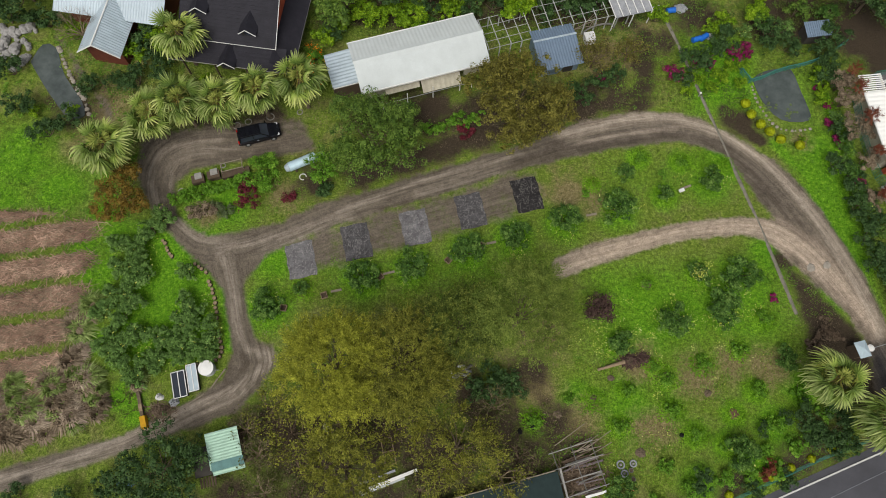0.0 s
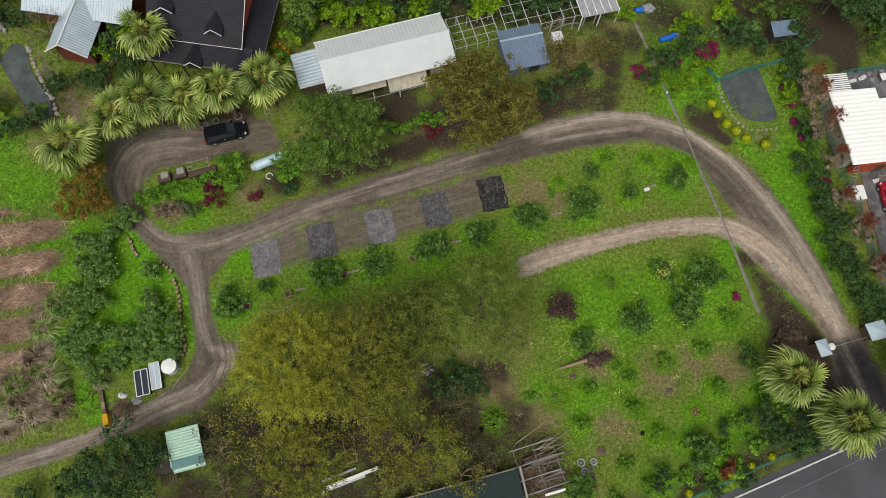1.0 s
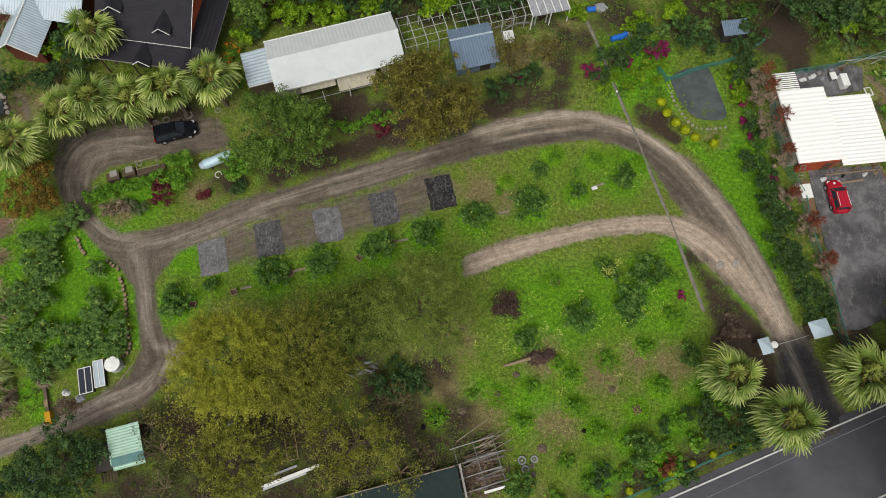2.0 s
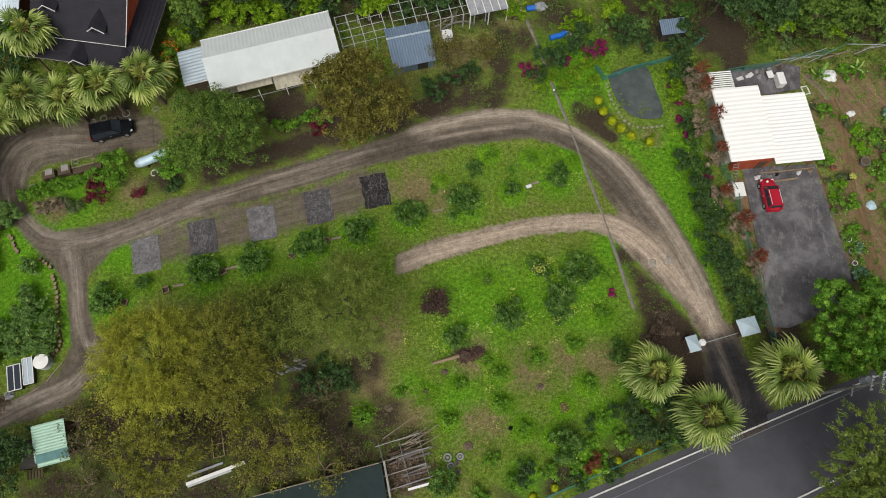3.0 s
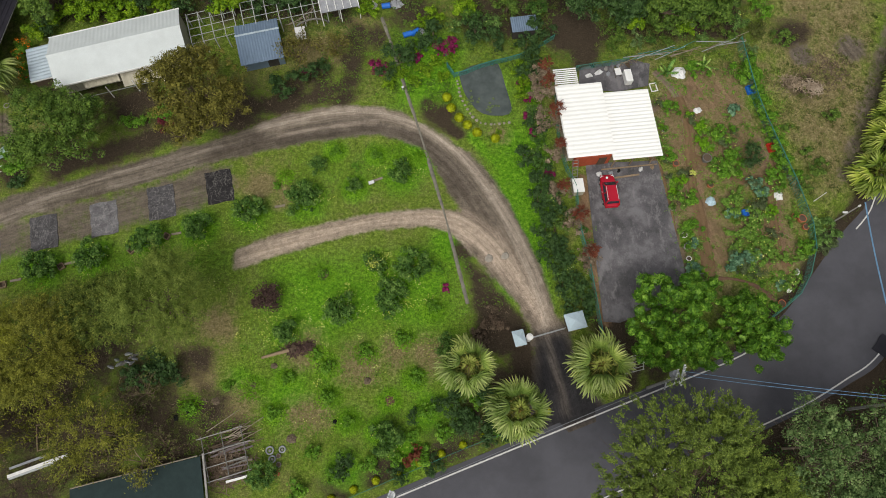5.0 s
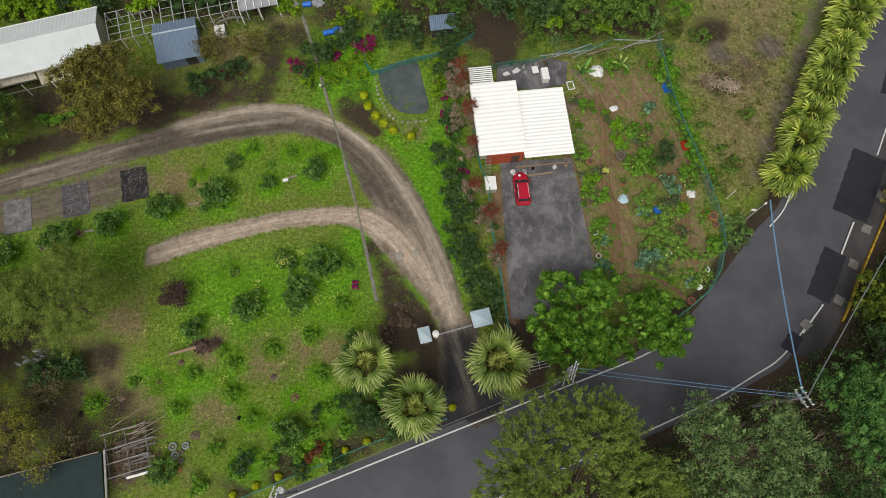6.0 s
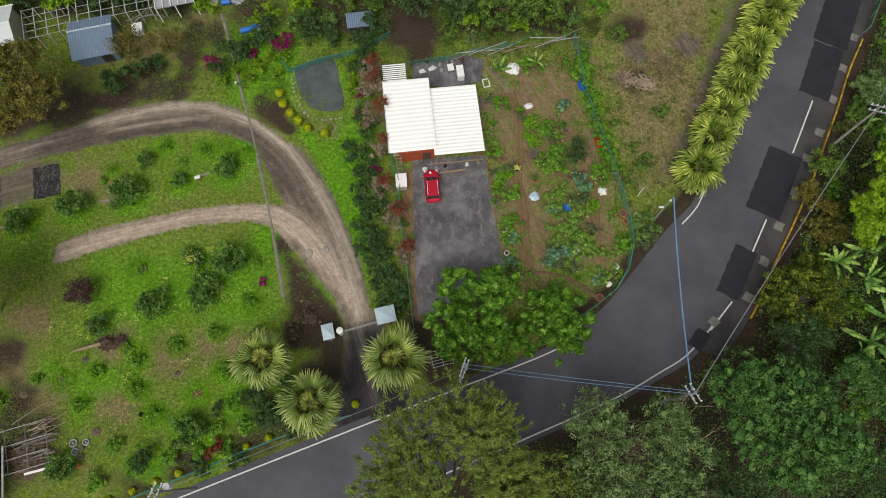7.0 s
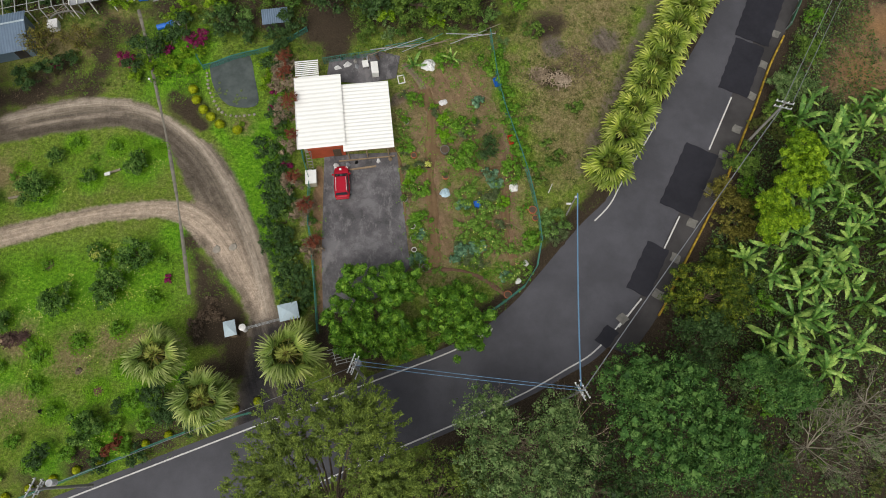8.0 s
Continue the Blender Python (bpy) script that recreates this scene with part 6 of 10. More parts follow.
for i in range(6):
    part("plank", Geo().box((-2.9 + i * 0.26, -2.4, 0.9), (0.16, 0.9, 0.06)), M["wood_dark"], gs)

# small grey shed at the back
ss = thing("shed", "small shed with a slate blue metal roof", "shed", 43.5, 47.0, up(43.5, 47), 8)
part("roof_slope", Geo().wave_sheet((-1.5, 0.95, 1.75), (3.0, 0, 0), (0, -1.9, -0.25), 0.25, 0.025), M["roof_blue"], ss)
part("wall", Geo().box((0, 0, 0.65), (2.7, 1.6, 1.7)), M["wall_dark"], ss)

# white-roofed house by the yard
wh = thing("house", "low house with bright white metal roofs and red wall", "house", 49.6, 34.2, up(49.6, 32), 6.5)
part("roof_sheet", Geo().wave_sheet((-2.55, 4.35, 2.75), (0, -8.7, -0.12), (5.05, 0, 0.05), 0.5, 0.02), M["roof_bright"], wh)
part("roof_sheet", Geo().wave_sheet((2.2, 3.2, 2.45), (0, -8.15, -0.1), (5.45, 0, -0.05), 0.42, 0.025), M["roof_bright"], wh)
part("wall", Geo().box((0.05, 0.4, 1.1), (4.6, 7.6, 2.8)), M["wall_cream"], wh)
part("wall", Geo().box((4.75, -0.4, 0.85), (4.6, 6.4, 2.4)), M["wall_cream"], wh)
part("front_wall", Geo().box((0.3, -4.0, 1.05), (3.9, 0.5, 2.2)), M["wall_red"], wh, "orange-red front wall")
part("wall_frame", Geo().box((4.7, -3.75, 0.9), (5.4, 0.3, 1.8)), M["wood"], wh)
part("sill", Geo().box((4.5, -5.0, 0.25), (6.2, 0.12, 0.12)), M["wood"], wh)
part("door", Geo().box((1.4, -4.28, 0.85), (0.85, 0.06, 1.7)), M["wood_dark"], wh)
for x in (2.6, 4.6, 6.9):
    part("post", Geo().box((x, -4.7, 1.1), (0.12, 0.12, 2.4)), M["wood"], wh)
for i in range(9):
    part("slat", Geo().box((-1.2, 4.55 + i * 0.25, 2.5), (2.6, 0.13, 0.05)), M["roof_bright"], wh)
for x in (-2.3, 0.0):
    part("beam", Geo().box((x, 5.5, 2.4), (0.1, 2.4, 0.1)), M["wood"], wh)
for x in (-2.3, 0.0):
    part("post", Geo().box((x, 6.6, 1.1), (0.1, 0.1, 2.6)), M["wood"], wh)
part("gutter", Geo().box((-2.6, 0, 2.66), (0.12, 8.7, 0.12)), M["white_paint"], wh)

# gate huts with pale blue tops, and the gate
for x, y, rz, w, d, lab in ((41.8, 10.6, 14, 1.2, 1.6, "small gate hut with a pale blue metal top"), (47.5, 12.35, 14, 2.0, 1.75, "gate hut with a flat pale blue top")):
    t = thing("gate_hut", lab, "gate hut", x, y, up(x, y), rz, "gate huts")
    part("body", Geo().box((0, 0, 0.75), (w * 0.75, d * 0.78, 1.7)), M["wood_dark"], t)
    part("top", Geo().add([(-w / 2, -d / 2, 1.6), (w / 2, -d / 2, 1.6), (w / 2, d / 2, 1.6), (-w / 2, d / 2, 1.6), (0, 0, 1.95), (0, 0, 1.58)], [(0, 1, 4), (1, 2, 4), (2, 3, 4), (3, 0, 4), (1, 0, 5), (2, 1, 5), (3, 2, 5), (0, 3, 5)]), M["hut_top"], t)
    part("door", Geo().box((0, -d * 0.4, 0.7), (0.5, 0.05, 1.4)), M["wood"], t)
gt = thing("gate", "thin steel rail gate across the driveway", "gate", 43.0, 10.75, up(44.5, 11), 16)
for z in (0.35, 0.7, 1.05):
    part("rail", Geo().rod((0, 0, z), (3.7, 0, z), 0.025), M["steel"], gt)
for x in (0, 1.2, 2.4, 3.7):
    part("upright", Geo().rod((x, 0, 0), (x, 0, 1.1), 0.025), M["steel"], gt)
gp = thing("gate_post", "round white-painted gate post with domed cap", "gate post", 42.9, 10.8, up(42.9, 10.8))
part("shaft", Geo().rod((0, 0, -0.2), (0, 0, 1.2), 0.3, 0.3, 12), M["white_paint"], gp)
part("cap", Geo().rod((0, 0, 1.2), (0, 0, 1.3), 0.36, 0.15, 12), M["white_paint"], gp)
wg = thing("gate", "pale tubular gate leaning over at the yard entrance", "gate", 51.5, 8.5, up(52, 8.0), 14)
for k in range(6):
    part("rail", Geo().rod((0.1 * k, -0.28 * k, 1.15 - 0.2 * k), (2.7, -0.28 * k, 1.15 - 0.2 * k), 0.035), M["pale_paint"], wg)
for x in (0.55, 1.6, 2.65):
    part("bar", Geo().rod((x, 0.05, 1.18), (x, -1.5, 0.05), 0.03), M["pale_paint"], wg)
gq2 = thing("gate_post", "square white gate post at the yard entrance", "gate post", 54.6, 8.6, up(54.6, 8.6))
part("shaft", Geo().box((0, 0, 0.6), (0.28, 0.28, 1.4)), M["white_paint"], gq2)
part("cap", Geo().box((0, 0, 1.33), (0.4, 0.4, 0.1)), M["white_paint"], gq2)

# pergolas behind the long shed
def pergola(x, y, rz, nx, ny, sx, sy, h, label, mat):
    t = thing("pergola", label, "pergola", x, y, up(x, y), rz)
    for i in range(nx + 1):
        part("rafter", Geo().box((i * sx, ny * sy / 2, h), (0.08, ny * sy, 0.08)), M[mat], t)
        for j in (0, ny):
            part("post", Geo().box((i * sx, j * sy, h / 2 - 0.1), (0.11, 0.11, h)), M[mat], t)
    for j in range(ny + 1):
        part("beam", Geo().box((nx * sx / 2, j * sy, h - 0.12), (nx * sx, 0.045, 0.045)), M[mat], t)


pergola(5.9, 43.6, 17, 4, 4, 1.3, 1.0, 2.3, "open pale-painted timber pergola behind the shed", "pale_paint")
pergola(11.6, 45.8, 15, 8, 4, 1.35, 1.1, 2.4, "long open pergola with pale timber rafters", "pale_paint")
gr = thing("greenhouse", "low greenhouse with a clear sheeted white frame", "greenhouse", 20.2, 47.6, up(20.2, 47.6), 14)
part("roof_sheet", Geo().slab([(0, 0, 2.3), (4.4, 0, 2.3), (4.4, 3.4, 2.5), (0, 3.4, 2.5)], 0.03), M["rag"], gr)
for i in range(6):
    part("rafter", Geo().box((i * 0.88, 1.7, 2.46), (0.09, 3.5, 0.09)), M["white_paint"], gr)
for x in (0, 2.2, 4.4):
    for y in (0, 3.4):
        part("post", Geo().box((x, y, 1.1), (0.1, 0.1, 2.3)), M["white_paint"], gr)

# ---- vehicles, poles, fences ----
def loft(g0, rings):
    n = len(rings[0])
    base = len(g0.v)
    pts = [p for r in rings for p in r]
    fs = []
    for i in range(len(rings) - 1):
        for k in range(n):
            fs.append((i * n + k, i * n + (k + 1) % n, (i + 1) * n + (k + 1) % n, (i + 1) * n + k))
    fs.append(tuple(range(n - 1, -1, -1)))
    fs.append(tuple((len(rings) - 1) * n + k for k in range(n)))
    return g0.add(pts, fs)


def car(x, y, rz, ln, w, h, paint, label, lift=0.1, boxy=0.0):
    """A car facing +x: lofted body, glasshouse, roof, wheels with rims, lamps and mirrors."""
    t = thing("car", label, "car", x, y, up(x, y) + lift, rz)
    hw, belt = w / 2, h * 0.6

    def ring(px, half, z0, z1):
        c = 0.12
        return [(px, -half + c, z0), (px, half - c, z0), (px, half, z0 + 0.15), (px, half, z1 - 0.14), (px, half - 0.1, z1), (px, 0, z1 + 0.03), (px, -half + 0.1, z1), (px, -half, z1 - 0.14), (px, -half, z0 + 0.15)]

    L2 = ln / 2
    body = loft(Geo(), [ring(-L2, hw * 0.82, 0.4, belt * 0.86), ring(-L2 + 0.15, hw * 0.95, 0.25, belt * 0.99), ring(-L2 * 0.5, hw, 0.2, belt), ring(L2 * 0.35, hw, 0.2, belt),
                        ring(L2 * 0.62, hw * 0.97, 0.22, belt * 0.93), ring(L2 - 0.22, hw * 0.9, 0.25, belt * 0.8), ring(L2, hw * 0.7, 0.35, belt * 0.64)])
    part("body", body, M[paint], t, smooth=False)

    def cab(px, half, top_half, z0, z1):
        return [(px[0], -half, z0), (px[0], half, z0), (px[1], top_half, z1), (px[1], -top_half, z1)]

    r0, r1, f1, f0 = -L2 * 0.94 + 0.1, -L2 * (0.78 + 0.08 * boxy), L2 * 0.14, L2 * 0.48
    g1 = Geo()
    pts = [(r0, -hw * 0.9, belt), (r0, hw * 0.9, belt), (f0, hw * 0.88, belt - 0.02), (f0, -hw * 0.88, belt - 0.02),
           (r1, -hw * 0.74, h - 0.06), (r1, hw * 0.74, h - 0.06), (f1, hw * 0.72, h - 0.06), (f1, -hw * 0.72, h - 0.06)]
    g1.add(pts, [(3, 2, 1, 0), (4, 5, 6, 7), (0, 1, 5, 4), (1, 2, 6, 5), (2, 3, 7, 6), (3, 0, 4, 7)])
    part("glasshouse", g1, M["glass_dark"], t, "dark tinted glass")
    roof = Geo()
    roof.slab([(r1 - 0.05, -hw * 0.76, h - 0.04), (f1 + 0.02, -hw * 0.74, h - 0.04), (f1 + 0.02, hw * 0.74, h - 0.04), (r1 - 0.05, hw * 0.76, h - 0.04)], 0.05)
    roof.slab([(r1 + 0.15, -hw * 0.6, h), (f1 - 0.15, -hw * 0.58, h), (f1 - 0.15, hw * 0.58, h), (r1 + 0.15, hw * 0.6, h)], 0.045)
    part("roof", roof, M[paint], t)
    for sg in (-1, 1):
        for pa_, pb_, pr in (((f1, 0.73), (f0, 0.89), 0.045), ((r1, 0.75), (r0, 0.9), 0.07), ((-L2 * 0.25, 0.745), (-L2 * 0.25, 0.905), 0.04)):
            part("pillar", Geo().rod((pa_[0], sg * hw * pa_[1], h - 0.06), (pb_[0], sg * hw * pb_[1], belt - 0.01), pr, pr, 4), M[paint], t)
        part("roof_rail", Geo().rod((r1 + 0.1, sg * hw * 0.68, h + 0.03), (f1 - 0.1, sg * hw * 0.66, h + 0.03), 0.025, 0.025, 4), M["tyre"] if paint == "car_black" else M["lamp_white"], t)
        part("headlight", Geo().box((L2 - 0.22, sg * hw * 0.72, belt * 0.72), (0.26, 0.22, 0.12), -sg * 30), M["lamp_white"], t)
        part("tail_light", Geo().box((-L2 + 0.06, sg * hw * 0.78, belt * 0.92), (0.12, 0.2, 0.34)), M["lamp_red"], t)
        part("mirror", Geo().box((f0 - 0.12, sg * (hw + 0.08), belt + 0.06), (0.12, 0.2, 0.14)), M[paint], t)
        part("door_handle", Geo().box((-L2 * 0.08, sg * (hw + 0.01), belt - 0.2), (0.2, 0.04, 0.04)), M["steel"], t)
        for px in (-L2 * 0.62, L2 * 0.62):
            wl = part("wheel", Geo().rod((px, sg * (hw - 0.2), 0.31), (px, sg * (hw + 0.01), 0.31), 0.31, 0.31, 16), M["tyre"], t)
            part("rim", Geo().rod((px, sg * (hw + 0.005), 0.31), (px, sg * (hw + 0.03), 0.31), 0.2, 0.17, 12), M["steel"], wl)
    part("bumper", Geo().box((L2 - 0.06, 0, 0.42), (0.2, w * 0.8, 0.22)), M[paint], t)
    part("bumper", Geo().box((-L2 + 0.04, 0, 0.45), (0.2, w * 0.84, 0.22)), M[paint], t)
    return t


car(-19.15, 34.05, 16, 4.5, 1.8, 1.65, "car_black", "black people carrier parked on the earth track", 0.1, 1.0)
rc = car(52.1, 26.7, 95, 3.7, 1.65, 1.5, "car_red", "small red hatchback parked on the asphalt yard", 0.1, 0.5)
part("badge", Geo().rod((1.4, 0.1, 0.86), (1.4, 0.1, 0.9), 0.13, 0.13, 10), M["lamp_white"], rc)


def pole(x, y, h, label, arms, base=None, r=0.15, rz=0.0, category="utility pole", mat="concrete"):
    """A tapered pole with crossarms (height, half length) and insulators."""
    t = thing("utility_pole", label, category, x, y, up(x, y) if base is None else base, rz)
    part("shaft", Geo().rod((0, 0, -0.3), (0, 0, h), r, r * 0.62, 10), M[mat], t)
    for z, half, off in arms:
        a = part("crossarm", Geo().box((0, off, z), (2 * half, 0.1, 0.12)), M["steel"], t)
        for px in (-half + 0.08, -half * 0.35, half * 0.35, half - 0.08):
            part("insulator", Geo().rod((px, off, z + 0.06), (px, off, z + 0.3), 0.07, 0.04, 8), M["insulator"], a)
    return t


pm = pole(55.1, 6.1, 10.4, "concrete power pole with several crossarms and transformer", ((10.1, 0.9, 0.15), (9.5, 0.9, -0.15), (8.6, 0.7, 0.15)), -1.3, 0.17, 70)
part("transformer", Geo().rod((0.45, 0, 6.9), (0.45, 0, 7.9), 0.32, 0.32, 12), M["rag"], pm)
part("bracket", Geo().box((0.2, 0, 7.4), (0.5, 0.2, 0.1)).box((-0.3, 0, 5.6), (1.1, 0.1, 0.1)), M["steel"], pm)
pole(97.4, 32.5, 8.6, "power pole with crossed arms above the banana plants", ((8.4, 0.9, 0.1), (8.0, 0.9, -0.25)), 0.0, 0.16, -15)
pl = pole(29.7, -4.2, 9.8, "concrete power pole beside the road fence", ((9.6, 0.9, 0.15), (9.0, 0.9, -0.15), (8.0, 0.6, 0.15)), 0.0, 0.17, 70)
part("transformer", Geo().rod((0.45, 0, 6.6), (0.45, 0, 7.5), 0.3, 0.3, 12), M["plastic_white"], pl)
pn = pole(76.5, 23.7, 5.0, "slim grey street pole with white lamp head", (), None, 0.1, 0, "street pole")
part("lamp_head", Geo().box((-0.35, 0, 3.2), (0.5, 0.18, 0.12)).rod((0, 0, 3.2), (-0.3, 0, 3.2), 0.03), M["plastic_white"], pn)
part("top_cap", Geo().rod((0, 0, 5.0), (0, 0, 5.25), 0.13, 0.08, 8), M["insulator"], pn)
pole(75.2, 4.0, 10.2, "concrete power pole among trees at the bend", ((9.8, 0.9, 0.15), (9.4, 0.9, -0.2), (8.6, 0.6, 0.1)), -1.4, 0.16, -62)
pole(74.5, 25.9, 2.4, "short leaning white marker post", (), None, 0.06, 0, "marker post", "white_paint")


def cable(a, b, sag, r, mat, label):
    g0 = Geo().tube([Vector(a).lerp(Vector(b), i / 18) - Vector((0, 0, sag * 4 * (i / 18) * (1 - i / 18))) for i in range(19)], r)
    single("cable", g0, M[mat], label, "cable", "overhead cables")


cable((76.5, 23.7, 5.6), (75.0, 4.3, 8.5), 0.5, 0.07, "cable_blue", "blue-sleeved overhead cable across the road")
cable((55.3, 6.4, 8.7), (75.0, 4.2, 8.3), 0.6, 0.022, "cable_blue", "blue-sleeved overhead cable across the road")
cable((55.4, 6.0, 8.9), (75.3, 3.9, 8.5), 0.7, 0.022, "cable_blue", "blue-sleeved overhead cable across the road")
cable((75.2, 4.0, 8.8), (97.4, 32.4, 8.0), 0.7, 0.045, "cable_grey", "grey overhead cable along the verge")
cable((97.4, 32.6, 8.0), (118.0, 68.0, 9.0), 0.7, 0.035, "cable_grey", "grey overhead cable along the verge")
cable((98.1, 32.4, 8.5), (119.0, 68.0, 9.5), 0.7, 0.03, "cable_grey", "grey overhead cable along the verge")
cable((55.0, 6.1, 7.3), (29.8, -4.0, 7.4), 0.6, 0.025, "cable_grey", "thin grey overhead cable along the fence")
cable((29.7, -4.2, 7.4), (-20.0, -24.0, 8.0), 0.8, 0.025, "cable_grey", "thin grey overhead cable along the fence")


def fence(pts, h, label, mat="fence_green", gap=2.4, wires=7, uprights=8, cap=False, top=0.03):
    """Posts with wire panels between; each post and panel is a part."""
    c = spline(pts, 0.4)
    s = np.concatenate([[0], np.cumsum(np.linalg.norm(np.diff(c, axis=0), axis=1))])
    n = max(1, int(round(s[-1] / gap)))
    st = [np.array([np.interp(s[-1] * i / n, s, c[:, k]) for k in (0, 1)]) for i in range(n + 1)]
    t = thing("fence", label, "fence", st[0][0], st[0][1], up(*st[0]))
    o = np.array([st[0][0], st[0][1], up(*st[0])])
    loc = [np.array([p[0], p[1], up(*p)]) - o for p in st]
    for i, p in enumerate(loc):
        part("post", Geo().rod((p[0], p[1], p[2] - 0.2), (p[0], p[1], p[2] + h + 0.05), 0.04, 0.04, 6), M[mat], t)
        if i == n:
            break
        q = loc[i + 1]
        g0 = Geo()
        for k in range(wires):
            z = 0.08 + (h - 0.1) * k / (wires - 1)
            rr = top if k == wires - 1 else 0.012
            g0.rod((p[0], p[1], p[2] + z), (q[0], q[1], q[2] + z), rr, rr, 4)
        for k in range(1, uprights):
            m = p + (q - p) * k / uprights
            g0.rod((m[0], m[1], m[2] + 0.05), (m[0], m[1], m[2] + h), 0.012, 0.012, 3)
        tagged(part("wire_panel", g0, M[mat], t), kind="stuff")
    return t


fence([(20.0, -6.6), (29.0, -2.9), (38.4, 0.9), (44.0, 2.6)], 1.3, "teal wire mesh fence along the road", gap=2.5)
fence([(65.6, 11.2), (68.0, 12.9), (71.8, 15.8), (73.3, 18.5), (73.4, 21.2), (72.2, 28.0), (70.9, 32.5), (69.4, 38.0), (68.4, 45.3)], 1.5, "teal wire mesh fence round the vegetable garden", gap=2.5, top=0.05)
fence([(48.6, 26.6), (48.6, 23.0), (49.2, 19.8), (49.9, 14.6), (50.4, 10.4)], 1.3, "grey-green wire fence between hedge and yard", gap=2.4, top=0.05)
fence([(47.0, 41.0), (46.9, 36.0), (47.3, 31.0), (48.5, 27.2)], 1.3, "dark wire fence behind the white-roofed house", gap=2.4)
fence([(34.4, 43.8), (35.3, 41.0), (39.0, 42.4), (43.2, 43.6), (47.1, 46.0)], 0.9, "low teal mesh fence across the pond", gap=1.6, wires=9, top=0.06)
fence([(54.4, 42.0), (58.0, 43.2), (63.5, 43.9), (69.0, 45.2)], 1.1, "sagging dry bamboo rail fence", "wood", 2.2, 4, 2)
fence([(49.3, 41.6), (55.3, 42.6)], 1.2, "teal rail fence behind the white-roofed house", gap=2.0)

br = thing("road_barrier", "green metal barrier panel at the verge's end", "barrier", 105.6, 49.4, -1.4, 62)
part("panel", Geo().box((1.6, 0, 0.75), (5.2, 0.08, 1.1)), M["barrier_green"], br)
for x in (-0.8, 1.6, 4.0):
    part("post", Geo().rod((x, 0.08, -0.2), (x, 0.08, 1.35), 0.06), M["steel"], br)

# ---- orchard, garden and wild plants ----
rnd = random.Random(11)
CIT = [bush("citrus_bush", x, y, 1.75, 2.0, "leaf_citrus", "rounded dark green citrus bush on the lawn", "bush", 2300, 0.21, 70 + i, "citrus bushes", "flower_pale", 10, 15)
       for i, (x, y) in enumerate(((-16.8, 14.8), (-7.4, 17.9), (-2.3, 19.1), (3.4, 20.8)))]
spread(CIT, [(8.2, 22.5, 0.95), (13.6, 24.2, 0.95), (19.2, 25.7, 1.1), (29.5, 28.9, 0.8), (24.6, 27.4, 0.55), (31.1, 18.4, 1.05), (23.8, 13.4, 1.0), (29.0, 14.8, 1.1), (18.3, 11.3, 0.75),
             (-13.5, 16.8, 0.45), (20.5, 29.8, 0.6), (34.5, 9.8, 0.7), (29.0, 1.0, 1.0), (17.2, -2.2, 0.8)], "citrus bushes")
ORCH = [bush("orchard_bush", x, y, 1.3, 1.8, "leaf_orchard", "leafy orchard bush with white fruit bags", "bush", 1300, 0.24, 84 + i, "orchard bushes", "flower_pale", 8, 11, 0.42) for i, (x, y) in enumerate(((-29.6, 18.4), (-24.0, 14.2), (-30.9, 10.6)))]
spread(ORCH, [(-29.3, 22.7, 1.0), (-30.0, 17.3, 1.05), (-31.4, 19.0, 1.0), (-24.6, 15.4, 0.85), (-25.0, 18.5, 0.8), (-30.3, 21.2, 0.9), (-29.9, 15.4, 0.9), (-29.2, 12.1, 1.05),
             (-25.2, 13.4, 0.8), (-24.3, 12.1, 0.95), (-23.0, 10.8, 1.0), (-27.7, 9.4, 0.95), (-22.1, 12.6, 0.95), (-25.9, 11.4, 0.85)], "orchard bushes")
spread(ORCH, [(-30.8, 13.8, 1.05), (-26.7, 9.6, 0.95), (-31.5, 16.2, 1.0), (-30.2, 9.6, 1.05), (-28.6, 7.9, 0.9), (-31.9, 11.5, 1.0), (-32.0, 21.5, 1.0), (-24.5, 10.2, 0.95), (-28.2, 24.3, 1.0),
             (-33.0, 14.6, 0.9), (-21.9, 10.4, 0.8), (-27.5, 11.9, 0.9), (-29.9, 19.6, 0.9)], "orchard bushes")

TUFT = [bush("shrub", x, y, 0.9, 0.7, "leaf_bright", "low bright green young shrub in long grass", "shrub", 420, 0.2, 90 + i, "young shrubs") for i, (x, y) in enumerate(((26.4, 9.3), (30.3, 10.7), (22.7, 7.9)))]
spread(TUFT, [(18.7, 6.8, 0.9), (17.9, 3.4, 0.9), (22.9, 4.9, 1.0), (31.4, 6.8, 1.0), (35.8, 6.8, 1.1), (27.9, 1.6, 1.0), (33.2, 13.8, 1.0), (21.6, 9.2, 0.7), (25.0, 2.6, 0.8), (33.0, 3.4, 1.2), (31.0, 1.2, 1.1),
              (24.6, 29.8, 0.7), (20.6, 27.0, 0.8), (22.2, 31.6, 0.8), (26.8, 31.2, 0.9), (16.2, 27.6, 0.6), (21.6, 17.3, 0.7), (13.0, 6.0, 0.8), (9.5, 4.0, 0.9), (33.8, 18.0, 0.8)], "young shrubs")
spread(TUFT, [(36.0, 3.2, 1.2), (34.6, 1.6, 1.2), (37.6, 4.6, 1.1), (39.0, 1.9, 1.1), (32.4, -0.4, 1.2), (27.2, -1.4, 1.2), (24.0, -2.6, 1.2), (20.5, -3.4, 1.2), (29.8, -0.9, 1.0), (22.0, -0.4, 1.0)], "verge shrubs")
DARKB = [bush("shrub", x, y, 1.6, 2.2, "leaf_dark", "dense dark green shrub beside the fence", "shrub", 1050, 0.22, 110 + i, "dark shrubs", None, 0, 8) for i, (x, y) in enumerate(((37.8, 2.6), (44.5, 25.5), (18.2, 40.6)))]
